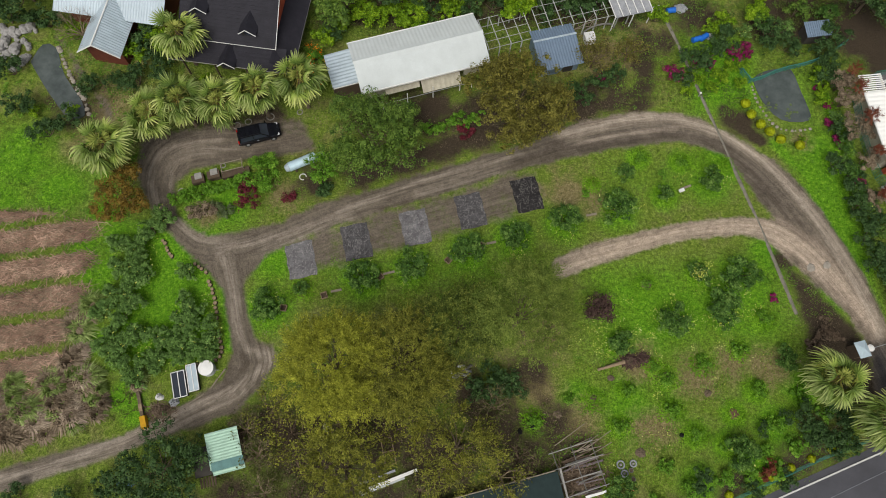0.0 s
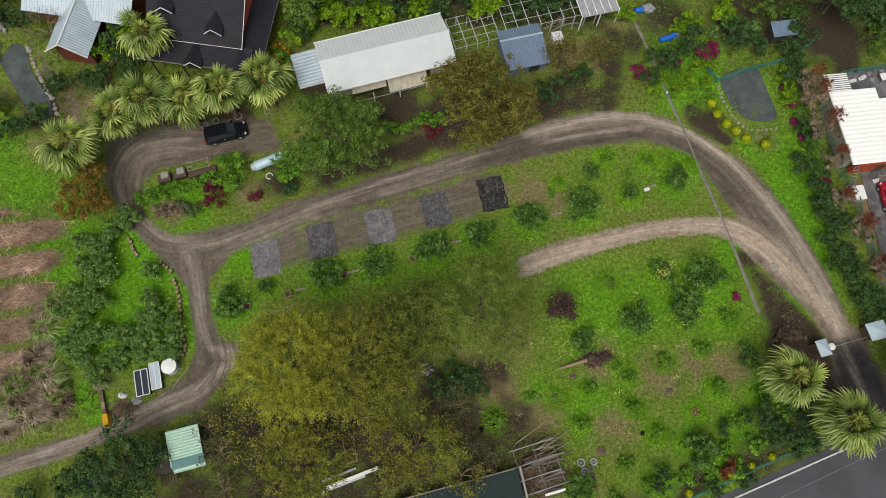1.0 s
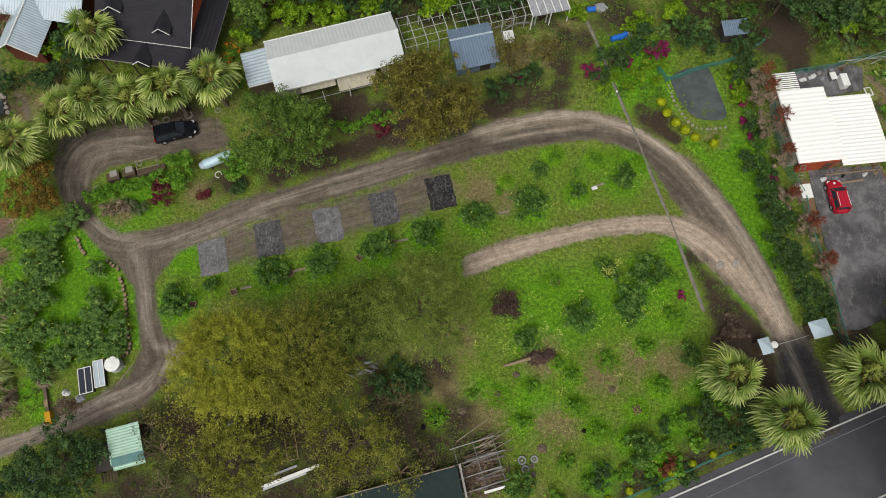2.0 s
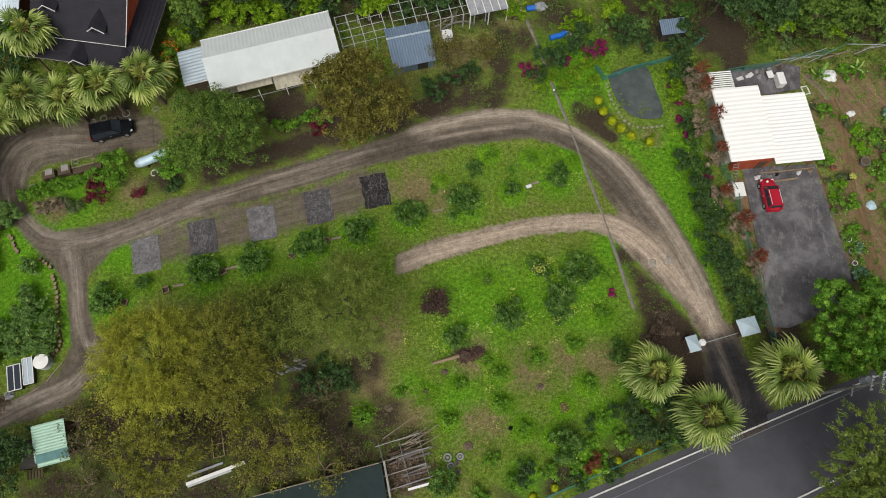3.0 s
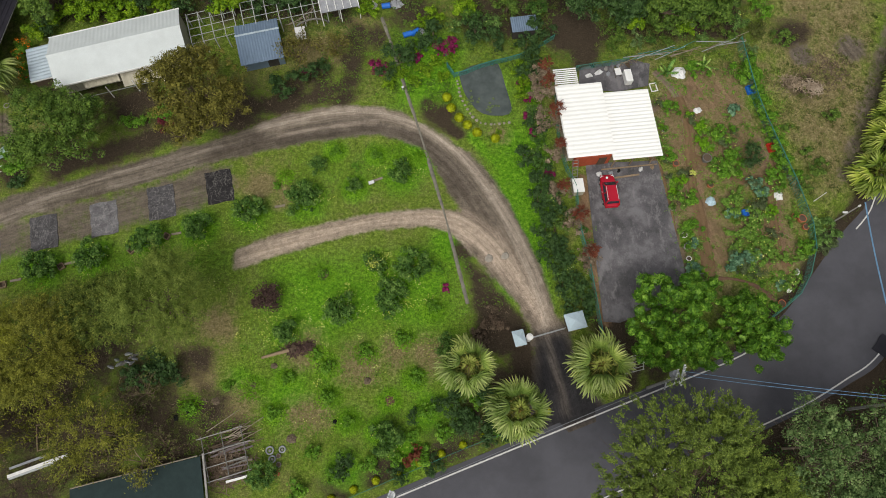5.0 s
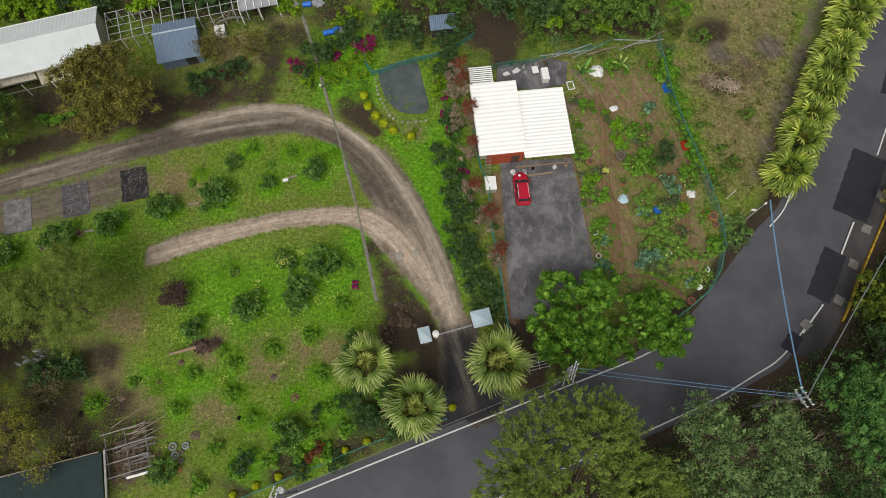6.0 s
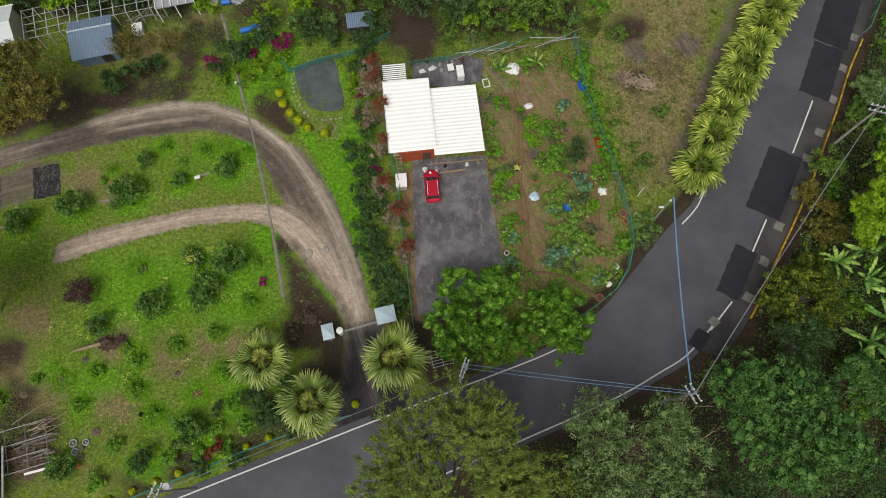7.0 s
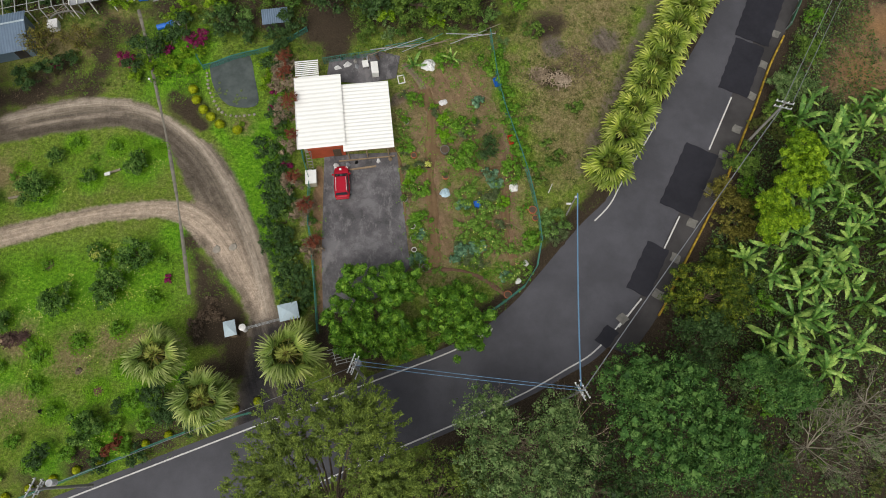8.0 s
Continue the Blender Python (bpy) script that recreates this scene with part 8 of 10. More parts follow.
# long dry reed tufts in the western beds
def reed(x, y, r, h, mat, label, seed, n=260):
    k = np.random.default_rng(seed)
    an = k.random(n) * 2 * math.pi
    lean_r = r * (0.35 + 0.65 * k.random(n))
    base = np.stack([np.cos(an) * 0.15, np.sin(an) * 0.15, np.zeros(n)], -1)
    midp = np.stack([np.cos(an) * lean_r * 0.5, np.sin(an) * lean_r * 0.5, h * (0.6 + 0.4 * k.random(n))], -1)
    tip = np.stack([np.cos(an) * lean_r, np.sin(an) * lean_r, h * 0.5 * k.random(n)], -1)
    side = np.stack([-np.sin(an), np.cos(an), np.zeros(n)], -1) * 0.045
    q = np.concatenate([np.stack([base - side, base + side, midp + side, midp - side], 1), np.stack([midp - side, midp + side, tip + side * 0.2, tip - side * 0.2], 1)])
    return single("reed_tuft", quads("reed_tuft", q, M[mat]), None, label, "reed tuft", "reed tufts", m=pose(x, y, up(x, y)))


for i in range(84):
    x, y = (rnd.uniform(-52, -33.5), rnd.uniform(1.0, 8.0)) if i % 14 else (rnd.uniform(-36, -33.6), rnd.uniform(8.0, 16.0))
    if float(np.abs(side_distance(x, y, [tuple(p) for p in spline(WEST_TRACK, 2)]))) < 3.0:
        continue
    green = i % 3 == 0
    reed(x, y, rnd.uniform(1.2, 2.2), rnd.uniform(0.5, 1.1), "leaf_reed" if green else ("twig_pale" if i % 5 == 1 else "twig_tan"), "spiky green reed tuft in the western beds" if green else "collapsed dry tan reed tuft in the western beds", 600 + i)

spread(DARKB, [(93.8, 19.0, 0.9), (96.4, 18.4, 1.0), (94.6, 14.8, 1.0), (97.6, 8.0, 1.1), (86.8, 6.8, 1.0), (82.6, 6.0, 0.9)], "kerb shrubs")
MIXB = [bush("shrub", x, y, r, h, m, lab, "shrub", n, 0.2, 140 + i, "kerb shrubs", None, 0, 9)
        for i, (x, y, r, h, m, lab, n) in enumerate(((101.6, 37.6, 1.7, 1.8, "leaf_mid", "leafy green shrub behind the kerb", 800), (105.0, 41.2, 1.6, 1.6, "leaf_forest", "dense green shrub behind the kerb", 800),
                                                     (99.8, 35.2, 1.5, 1.4, "leaf_olive_w", "scrubby olive shrub behind the kerb", 700), (103.4, 35.2, 1.6, 1.7, "leaf_bright", "bright green shrub behind the kerb", 800)))]
wild = []
for i in range(2600):
    x, y = bk.uniform(88, 117), bk.uniform(-6, 53)
    d_road = -float(side_distance(x, y, VERGE))
    if d_road < 1.5 or (x > 109 and y > 36 and bk.random() < 0.85) or any(math.hypot(x - a, y - b) < 1.7 for a, b, c in wild) or any(math.hypot(x - a, y - b) < 0.8 for a, b in spots_b):
        continue
    if math.hypot(x - 96.8, y - 21.6) < 2 or math.hypot(x - 99.4, y - 26.6) < 2 or math.hypot(x - 90.6, y - 14.6) < 4.2 or math.hypot(x - 95, y - 22.6) < 2.4:
        continue
    wild.append((x, y, bk.uniform(0.45, 0.95)))
spread(MIXB, wild[:78], "kerb shrubs")
# low bare scrub by the scrap yard
for i, (x, y) in enumerate(((-16.2, 0.8), (-12.4, -0.4), (-15.4, -2.6), (-10.6, 1.8), (-17.6, 3.0), (-12.0, -3.4), (-8.9, 3.4), (4.2, 3.0), (2.1, -0.1), (7.9, 0.4), (5.6, 5.2), (-1.2, -2.4))):
    bare_tree("bare_shrub", x, y, 2.4, "twig_dark" if i % 2 else "twig_tan", "leafless tangled grey-brown shrub by the scrap yard", 700 + i, 4, 11, 0.95, "leaf_olive_w", 220)
spread(DARKB, [(36.4, 2.6, 0.85), (38.6, 1.3, 0.7), (40.0, 1.9, 0.7), (38.4, 5.4, 0.8)], "dark shrubs")
bush("shrub", 39.4, 12.6, 1.5, 0.7, "twig_dark", "low bare dark shrub by the track gate", "shrub", 900, 0.16, 705)
bush("shrub", 38.2, 10.9, 1.1, 0.6, "twig_dark", "low bare dark shrub by the track gate", "shrub", 600, 0.16, 706)
spread(MIXB, [(54.0, 46.6, 0.8), (56.2, 47.6, 0.9), (58.4, 46.4, 0.8), (55.4, 50.6, 1.0), (61.0, 47.4, 0.9), (63.2, 48.8, 0.9), (66.0, 47.2, 0.8), (57.6, 50.0, 0.9), (53.6, 44.4, 0.5), (56.7, 45.2, 0.6), (70.6, 46.8, 0.9), (71.2, 49.6, 1.0), (60.0, 45.4, 0.5), (69.8, 44.0, 0.6)], "back garden shrubs")

# ---- loose things ----
def stones(rows, label, name="stone", mat="stone", group="", squash=0.6):
    for i, (x, y, r) in enumerate(rows):
        single(name, Geo().blob((0, 0, 0), r, squash, 0.22), M[mat], label, name.replace("_", " "), group, m=pose(x, y, up(x, y) + r * squash * 0.6, 0, 0, i * 71))


def on_line(pts, step):
    return [(p[0] + random.uniform(-0.06, 0.06), p[1] + random.uniform(-0.06, 0.06)) for p in spline(pts, step)]


# sawn log rounds edging the orchard
LOGS = on_line([(-29.9, 23.8), (-29.2, 22.9)], 0.5) + on_line([(-28.2, 22.0), (-27.5, 20.9), (-27.0, 20.2)], 0.42) + on_line([(-24.6, 19.5), (-23.4, 18.6)], 0.45) \
    + on_line([(-22.9, 17.6), (-22.4, 16.4), (-22.0, 14.9), (-21.8, 13.9)], 0.42) + on_line([(-21.5, 12.4), (-21.2, 11.4), (-20.9, 10.4), (-21.4, 9.7), (-22.4, 9.5), (-23.2, 9.2)], 0.45)
for i, (x, y) in enumerate(LOGS):
    r = 0.17 + 0.05 * random.random()
    t = thing("log_round", "short sawn log round edging the orchard", "log", x, y, up(x, y), i * 40, "orchard edging logs")
    part("bark_side", Geo().rod((0, 0, -0.1), (0, 0, 0.3), r, r * 0.96, 9), M["bark"], t)
    part("cut_face", Geo().rod((0, 0, 0.3), (0, 0, 0.312), r * 0.9, r * 0.88, 9), M["wood"], t, "pale sawn end grain")
stones([(x, y, 0.1 + 0.13 * random.random()) for x, y in on_line([(35.8, 40.6), (36.2, 38.6), (36.9, 37.0), (38.0, 35.6), (39.6, 35.1), (41.6, 35.4)], 0.45)], "pale rounded stone at the pond's edge", "pond_stone", "stone", "pond stones")
stones([(x, y, 0.16 + 0.16 * random.random()) for x, y in on_line([(-42.7, 44.8), (-41.2, 41.8), (-39.0, 38.4), (-38.2, 36.6)], 0.5)], "grey stone edging the narrow pond", "pond_stone", "stone", "pond stones")
stones([(rnd.uniform(-49.5, -45.6), rnd.uniform(42.0, 47.5), rnd.uniform(0.25, 0.65)) for _ in range(44)], "rough grey boulder in the rockery", "boulder", "rock_dark", "rockery boulders", 0.8)
for i in range(26):
    a, r = rnd.uniform(0, 6.28), rnd.uniform(0, 1.4)
    cx, cy = (37.4, 38.4) if i < 14 else (39.8, 37.4)
    x, y = cx + r * math.cos(a) * 0.8, cy + r * math.sin(a) * 0.7
    single("lily_pad", Geo().rod((0, 0, 0), (0, 0, 0.012), 0.16, 0.15, 8), M["leaf_grey"], "round grey-green lily pad on pond water", "lily pad", "lily pads", m=pose(x, y, up(x, y) + 0.056, 0, 0, i * 50))

# pale blue tank lying on its cradle by the track
tk = thing("water_tank", "long pale blue ribbed tank lying on its side", "tank", -14.0, 30.85, up(-14, 30.8), 24)
part("shell", Geo().rod((-1.75, 0, 0.75), (1.3, 0, 0.9), 0.52, 0.52, 16), M["tank_blue"], tk)
for i in range(7):
    part("rib", Geo().rod((0.1 + i * 0.17, 0, 0.84), (0.17 + i * 0.17, 0, 0.845), 0.55, 0.55, 16), M["tank_blue"], tk)
part("end_cap", Geo().rod((-2.2, 0, 0.7), (-1.75, 0, 0.75), 0.34, 0.5, 16), M["roof_pale"], tk)
part("spout", Geo().rod((1.3, 0, 0.95), (2.3, 0, 1.0), 0.24, 0.2, 10), M["roof_pale"], tk)
for x in (-1.2, 0.9):
    part("cradle", Geo().box((x, 0, 0.15), (0.25, 1.0, 0.5)), M["wood_dark"], tk)
single("hoop", Geo().tube([(0.35 * math.cos(a * math.pi / 8), 0.35 * math.sin(a * math.pi / 8), 0.04) for a in range(14)], 0.05), M["plastic_white"], "white plastic hose ring beside the tank", "hose", m=pose(-14.2, 29.3, up(-14.2, 29.3) + 0.06))

# planters and rail frame beside the hedge
for x, y, rz in ((-25.3, 29.0, 16), (-23.7, 29.5, 16)):
    t = thing("planter_box", "dark planter box with a pale lid beside the hedge", "planter", x, y, up(x, y), rz, "planter boxes")
    part("body", Geo().box((0, -0.2, 0.3), (1.3, 0.9, 0.7)), M["wood_dark"], t)
    part("lid", Geo().box((0.1, 0.05, 0.68), (0.75, 0.7, 0.06)), M["concrete"], t)
pf = thing("pipe_frame", "pale pipe frame standing over dark planks", "frame", -21.7, 30.1, up(-21.7, 30), 16)
part("base", Geo().box((0.2, -0.5, 0.2), (3.0, 0.7, 0.45)), M["wood_dark"], pf)
for y in (-0.3, 0.65):
    part("rail", Geo().rod((-1.2, y, 0.85), (1.2, y, 0.85), 0.045), M["bark_pale"], pf)
for x in (-1.1, 1.1):
    part("crossbar", Geo().rod((x, -0.4, 0.85), (x, 0.8, 0.85), 0.045), M["bark_pale"], pf)
    for y in (-0.3, 0.65):
        part("leg", Geo().rod((x, y, -0.1), (x, y, 0.85), 0.04), M["bark_pale"], pf)
for i, (x, y, r) in enumerate(((-27.0, 27.6, 0.3), (-22.9, 30.6, 0.26), (-18.2, 36.4, 0.4), (-20.6, 35.8, 0.35), (-21.8, 35.3, 0.4), (-15.0, 37.0, 0.3))):
    single("garden_ring", Geo().tube([(r * math.cos(a * math.pi / 8), r * math.sin(a * math.pi / 8), 0) for a in range(17)], 0.05), M["concrete"], "pale round concrete garden ring on the soil", "garden ring", "garden rings", m=pose(x, y, up(x, y) + 0.05))

# round white-topped drum and cold frames
dr = thing("water_drum", "round grey water drum with a white lid", "drum", -22.0, 8.75, up(-22, 8.75), 0)
part("barrel", Geo().rod((0, 0, -0.05), (0, 0, 1.05), 0.68, 0.7, 20), M["steel"], dr)
part("lid", Geo().rod((0, 0, 1.05), (0, 0, 1.1), 0.74, 0.74, 20).rod((0, 0, 1.1), (0, 0, 1.17), 0.6, 0.1, 20), M["white_paint"], dr, "white domed lid")
part("tap", Geo().rod((0.65, -0.1, 0.3), (1.0, -0.1, 0.3), 0.04), M["steel"], dr)
for i in range(3):
    part("band", Geo().rod((0, 0, 0.2 + 0.3 * i), (0, 0, 0.26 + 0.3 * i), 0.72, 0.72, 20), M["steel"], dr)
for x, y, w, h in ((-24.55, 7.25, 1.25, 2.5), (-23.35, 7.9, 0.95, 2.6)):
    t = thing("cold_frame", "glazed cold frame with white wooden edges", "cold frame", x, y, up(x, y), -75 + 90, "cold frames")
    part("box", Geo().box((0, 0, 0.25), (w, h, 0.6)), M["wall_dark"], t)
    part("glass", Geo().box((0, 0, 0.58), (w - 0.1, h - 0.1, 0.02)), M["roof_pale"] if w < 1 else M["glass_dark"], t, "dusty glass lid")
    for sx in (-0.5, 0, 0.5):
        part("bar", Geo().box((sx * w, 0, 0.61), (0.07, h, 0.06)), M["white_paint"], t)
    for sy in (-0.5, 0.5):
        part("bar", Geo().box((0, sy * h, 0.61), (w, 0.07, 0.06)), M["white_paint"], t)
for a, b in (((-20.4, 8.8), (-21.0, 7.9)), ((-21.05, 7.85), (-21.6, 6.9)), ((-22.2, 6.4), (-23.4, 5.6)), ((-23.4, 5.6), (-24.6, 5.0)), ((-25.6, 4.3), (-27.2, 3.5))):
    single("timber", Geo().rod((a[0], a[1], up(*a) + 0.12), (b[0], b[1], up(*b) + 0.12), 0.08, 0.07, 7), M["bark_pale"], "pale timber pole edging the track", "timber", "edging timbers")
mc = thing("machine_boom", "yellow digger bucket and rusty boom lying down", "machine", -27.9, 4.9, up(-27.9, 4.9), 108)
part("bucket", Geo().box((-1.2, 0, 0.3), (1.3, 0.6, 0.6), 0, 0.85), M["excavator"], mc)
part("boom", Geo().box((0.6, 0.05, 0.25), (2.4, 0.3, 0.3)), M["bark"], mc)
part("boom_plate", Geo().box((0.2, 0.05, 0.42), (0.7, 0.34, 0.08)), M["wood"], mc)


def crumple(w, l, h, seed, n=6, seg=16):
    """A crumpled, rounded heap or sheet."""
    k = random.Random(seed)
    pts, fs = [(0, 0, h)], []
    edge = [k.uniform(0.75, 1.1) for _ in range(seg)]
    for i in range(1, n + 1):
        s = i / n
        for j in range(seg):
            t = 2 * math.pi * j / seg
            q = s * edge[j]
            z = h * max(0.0, 1 - s ** 2) * k.uniform(0.55, 1.1) + (0.015 if i < n else -0.02)
            pts.append((0.5 * w * q * math.cos(t), 0.5 * l * q * math.sin(t), z))
    fs += [(0, 1 + j, 1 + (j + 1) % seg) for j in range(seg)]
    for i in range(n - 1):
        for j in range(seg):
            a0, b0 = 1 + i * seg + j, 1 + i * seg + (j + 1) % seg
            fs.append((a0, a0 + seg, b0 + seg, b0))
    return Geo().add(pts, fs)


def heap(name, x, y, w, l, h, mat, label, category, seed, rz=0.0, group=""):
    return single(name, crumple(w, l, h, seed), M[mat], label, category, group, m=pose(x, y, up(x, y), 0, 0, rz))


def brush(x, y, w, l, h, mat, label, seed, n=260, ln=0.9):
    """A heap of crossed dry sticks and fronds."""
    k = np.random.default_rng(seed)
    px, py = k.normal(size=n) * w * 0.3, k.normal(size=n) * l * 0.3
    an = k.random(n) * math.pi
    d = np.stack([np.cos(an), np.sin(an), 0.3 * k.normal(size=n)], -1) * (ln * (0.4 + 0.6 * k.random(n)))[:, None] * 0.5
    s2 = np.stack([-np.sin(an), np.cos(an), 0 * an], -1) * 0.035
    fall = np.exp(-((px / (w * 0.45)) ** 2 + (py / (l * 0.45)) ** 2))
    c = np.stack([px, py, 0.05 + h * fall * k.random(n)], -1)
    return single("brush_heap", quads("brush_heap", np.stack([c - d - s2, c - d + s2, c + d + s2, c + d - s2], 1), M[mat]), None, label, "brush heap", kind="stuff", m=pose(x, y, up(x, y)))


heap("tarpaulin", -25.0, 5.6, 1.2, 1.0, 0.5, "rag", "crumpled grey tarpaulin beside the track", "tarpaulin", 1, 20)
heap("sack", -26.5, 6.1, 0.9, 0.8, 0.5, "plastic_white", "white sack on the grass by log rounds", "sack", 2)
brush(-26.2, 4.7, 2.2, 1.3, 0.5, "twig_dark", "heap of dark scrap and twigs by the track", 3)
sk = random.Random(31)
for i in range(11):
    heap("tarpaulin", 2.0 + sk.uniform(-0.9, 0.9) + 0.12 * i, 8.2 + sk.uniform(-0.5, 0.5) + 0.05 * i, sk.uniform(0.5, 1.3), sk.uniform(0.15, 0.4), sk.uniform(0.2, 0.5), ("rag", "steel", "concrete_dark")[i % 3], "crumpled strip of silver-grey sheeting under the trees", "tarpaulin", 400 + i, sk.uniform(-20, 45), "silver sheeting")
heap("sack", -10.2, 3.2, 0.8, 1.3, 0.6, "plastic_white", "white sacks dumped beneath bare trees", "sack", 6, 20)
heap("sack", -10.6, 2.3, 0.7, 0.5, 0.4, "plastic_white", "white sack dumped beneath bare trees", "sack", 7, 60)
brush(78.6, 42.6, 4.5, 5.5, 0.06, "twig_dark", "thin scatter of ash and burnt sticks on the field", 8, 420, 0.5)
brush(74.2, 40.3, 2.4, 1.8, 0.5, "twig_tan", "heap of brown dry palm fronds on the field", 9, 220)
brush(76.6, 39.8, 2.0, 1.5, 0.4, "twig_pale", "heap of pale dry palm fronds on the field", 10, 160)
heap("white_rubble", 61.3, 41.5, 1.9, 1.8, 0.5, "plastic_white", "heap of white bags at the garden's end", "bags", 11, 6)
heap("sheet", 63.0, 36.8, 1.1, 0.9, 0.3, "plastic_white", "square white tray lying in the garden", "tray", 12, 12)
heap("cloth", 63.2, 25.8, 1.3, 1.3, 0.35, "tank_blue", "pale blue cloth with a pot in the garden", "cloth", 13, 15)
heap("cloth", 70.7, 26.5, 1.2, 1.2, 0.4, "plastic_white", "white and pink bundle in the garden", "cloth", 14)
heap("cloth", 67.0, 22.0, 1.2, 0.6, 0.3, "plastic_white", "white crumpled plastic among vegetables", "plastic", 15, 40)
heap("cloth", 71.8, 18.2, 0.7, 0.9, 0.4, "plastic_white", "white rag near the garden fence", "cloth", 16, 20)
heap("board", 71.0, 16.4, 0.8, 0.8, 0.15, "plastic_white", "pale board lying by the garden fence", "board", 17, 30)
for x, y, mt, lab, w in ((70.7, 32.2, "plastic_red", "red plastic crate by the fence", 0.8), (66.7, 24.4, "plastic_blue", "blue plastic crate among vegetables", 0.6), (69.2, 39.3, "plastic_blue", "blue plastic tub by the climbers", 0.8)):
    t = thing("crate", lab, "crate", x, y, up(x, y), 15)
    part("base", Geo().box((0, 0, 0.06), (w, w * 1.2, 0.05)), M[mt], t)
    for sx, sy, wx, wy in ((-0.5, 0, 0.05, 1.2), (0.5, 0, 0.05, 1.2), (0, -0.6, 1, 0.05), (0, 0.6, 1, 0.05)):
        part("side", Geo().box((sx * w, sy * w, 0.22), (max(0.05, wx * w if wx == 1 else 0.05), max(0.05, wy * w if wy == 1.2 else 0.05), 0.38)), M[mt], t)


def pot(x, y, r, mat, label, plant=None, seed=0, group="garden pots"):
    t = thing("plant_pot", label, "plant pot", x, y, up(x, y), 0, group)
    part("pot", Geo().rod((0, 0, -0.02), (0, 0, r * 1.4), r * 0.75, r, 12), M[mat], t)
    part("rim", Geo().tube([(r * math.cos(a * math.pi / 6), r * math.sin(a * math.pi / 6), r * 1.4) for a in range(13)], 0.04), M[mat], t)
    part("soil", Geo().rod((0, 0, r * 1.4), (0, 0, r * 1.42), r * 0.88, r * 0.8, 12), M["wood_dark"], t)
    if plant:
        part("plant", quads("plant", crown_leaves([(0, 0, r * 1.8, r)], 90, 0.16, seed, 0.8), M[plant]), M[plant], t)


for i, (x, y, r, mt, lab, pl2) in enumerate(((58.9, 24.9, 0.3, "concrete", "pale concrete pot beside the yard", "leaf_mid"), (60.6, 22.9, 0.32, "plastic_white", "white pot on the garden edge", "leaf_bright"), (59.8, 21.8, 0.28, "plastic_white", "white pot on the garden edge", "leaf_mid"),
                                          (59.9, 20.5, 0.3, "concrete", "grey pot on the garden edge", "leaf_bright"), (60.0, 19.2, 0.25, "plastic_white", "white pot on the garden edge", None), (61.2, 17.2, 0.4, "concrete", "round grey pot near the green tree", "leaf_mid"),
                                          (60.2, 17.4, 0.42, "concrete", "round grey pot near the green tree", "leaf_mid"), (59.8, 30.1, 0.32, "terracotta", "empty terracotta pot in the garden", None), (59.2, 31.2, 0.26, "terracotta", "empty terracotta pot in the garden", None),
                                          (58.9, 34.2, 0.3, "concrete", "grey pot beside the white-roofed house", "leaf_bright"), (72.6, 23.7, 0.42, "terracotta", "large terracotta pot by the fence", None), (72.9, 22.8, 0.32, "terracotta", "terracotta pot by the fence", None),
                                          (71.9, 24.0, 0.3, "terracotta", "terracotta pot by the fence", "leaf_bright"), (63.2, 30.7, 0.5, "concrete_dark", "wide dark round tub in the garden", None), (61.4, 29.0, 0.36, "tyre", "black pot with white stones", "flower_pale"),
                                          (63.3, 27.6, 0.34, "terracotta", "terracotta pot with a seedling", "leaf_mid"), (69.9, 14.8, 0.4, "terracotta", "terracotta pot at the end of the path", None))):
    pot(x, y, r, mt, lab, pl2, 700 + i)
for i, (x, y, r) in enumerate(((18.6, -1.4, 0.22), (18.5, -0.6, 0.2))):
    pot(x, y, r, "concrete_dark", "empty grey nursery pot beside the scrap rack", None, 0, "nursery pots")
heap("sack", 18.4, -2.2, 0.7, 0.6, 0.35, "terracotta", "pinkish sack beside the scrap rack", "sack", 20)
strip("garden_path", [(61.3, 17.0), (64.2, 17.1), (66.6, 16.6), (68.3, 15.6), (69.7, 14.9)], 0.45, 0.08, M["red_earth"], "narrow reddish earth edging round the tree bed", "path", 0.1, 0.1, 4)
for pts, w in (([(60.8, 38.4), (61.8, 33.0), (61.6, 27.0), (61.9, 21.0), (62.2, 17.4)], 1.5), ([(70.8, 31.0), (70.0, 26.0), (69.9, 21.0), (70.6, 17.8)], 1.1), ([(62.0, 31.0), (66.0, 28.4), (70.0, 28.8)], 1.0), ([(57.0, 31.5), (58.6, 27.0), (58.9, 20.0), (58.6, 16.5)], 0.7)):
    strip("garden_path", pts, w, 0.07, M["garden_earth"], "bare orange-brown earth path between vegetable beds", "path", 0.3, 0.13, 6)
strip("garden_path", [(58.4, 41.6), (60.2, 39.2), (61.4, 37.0), (61.6, 35.2)], 1.1, 0.05, M["track_pale"], "bare reddish earth path in the garden", "path", 0.25, 0.12, 4)
single("hose", Geo().tube([(p[0], p[1], up(p[0], p[1]) + 0.06) for p in spline([(67.2, 22.9), (68.4, 22.4), (70.0, 22.3), (71.4, 21.6)], 0.3)], 0.04), M["wood"], "tan garden hose lying across the garden", "hose")
single("hose", Geo().tube([(p[0], p[1], up(p[0], p[1]) + 0.06) for p in spline([(64.8, 39.0), (66.8, 38.0), (68.6, 37.0), (69.0, 35.6)], 0.3)], 0.035), M["wood"], "tan garden hose lying across the garden", "hose")

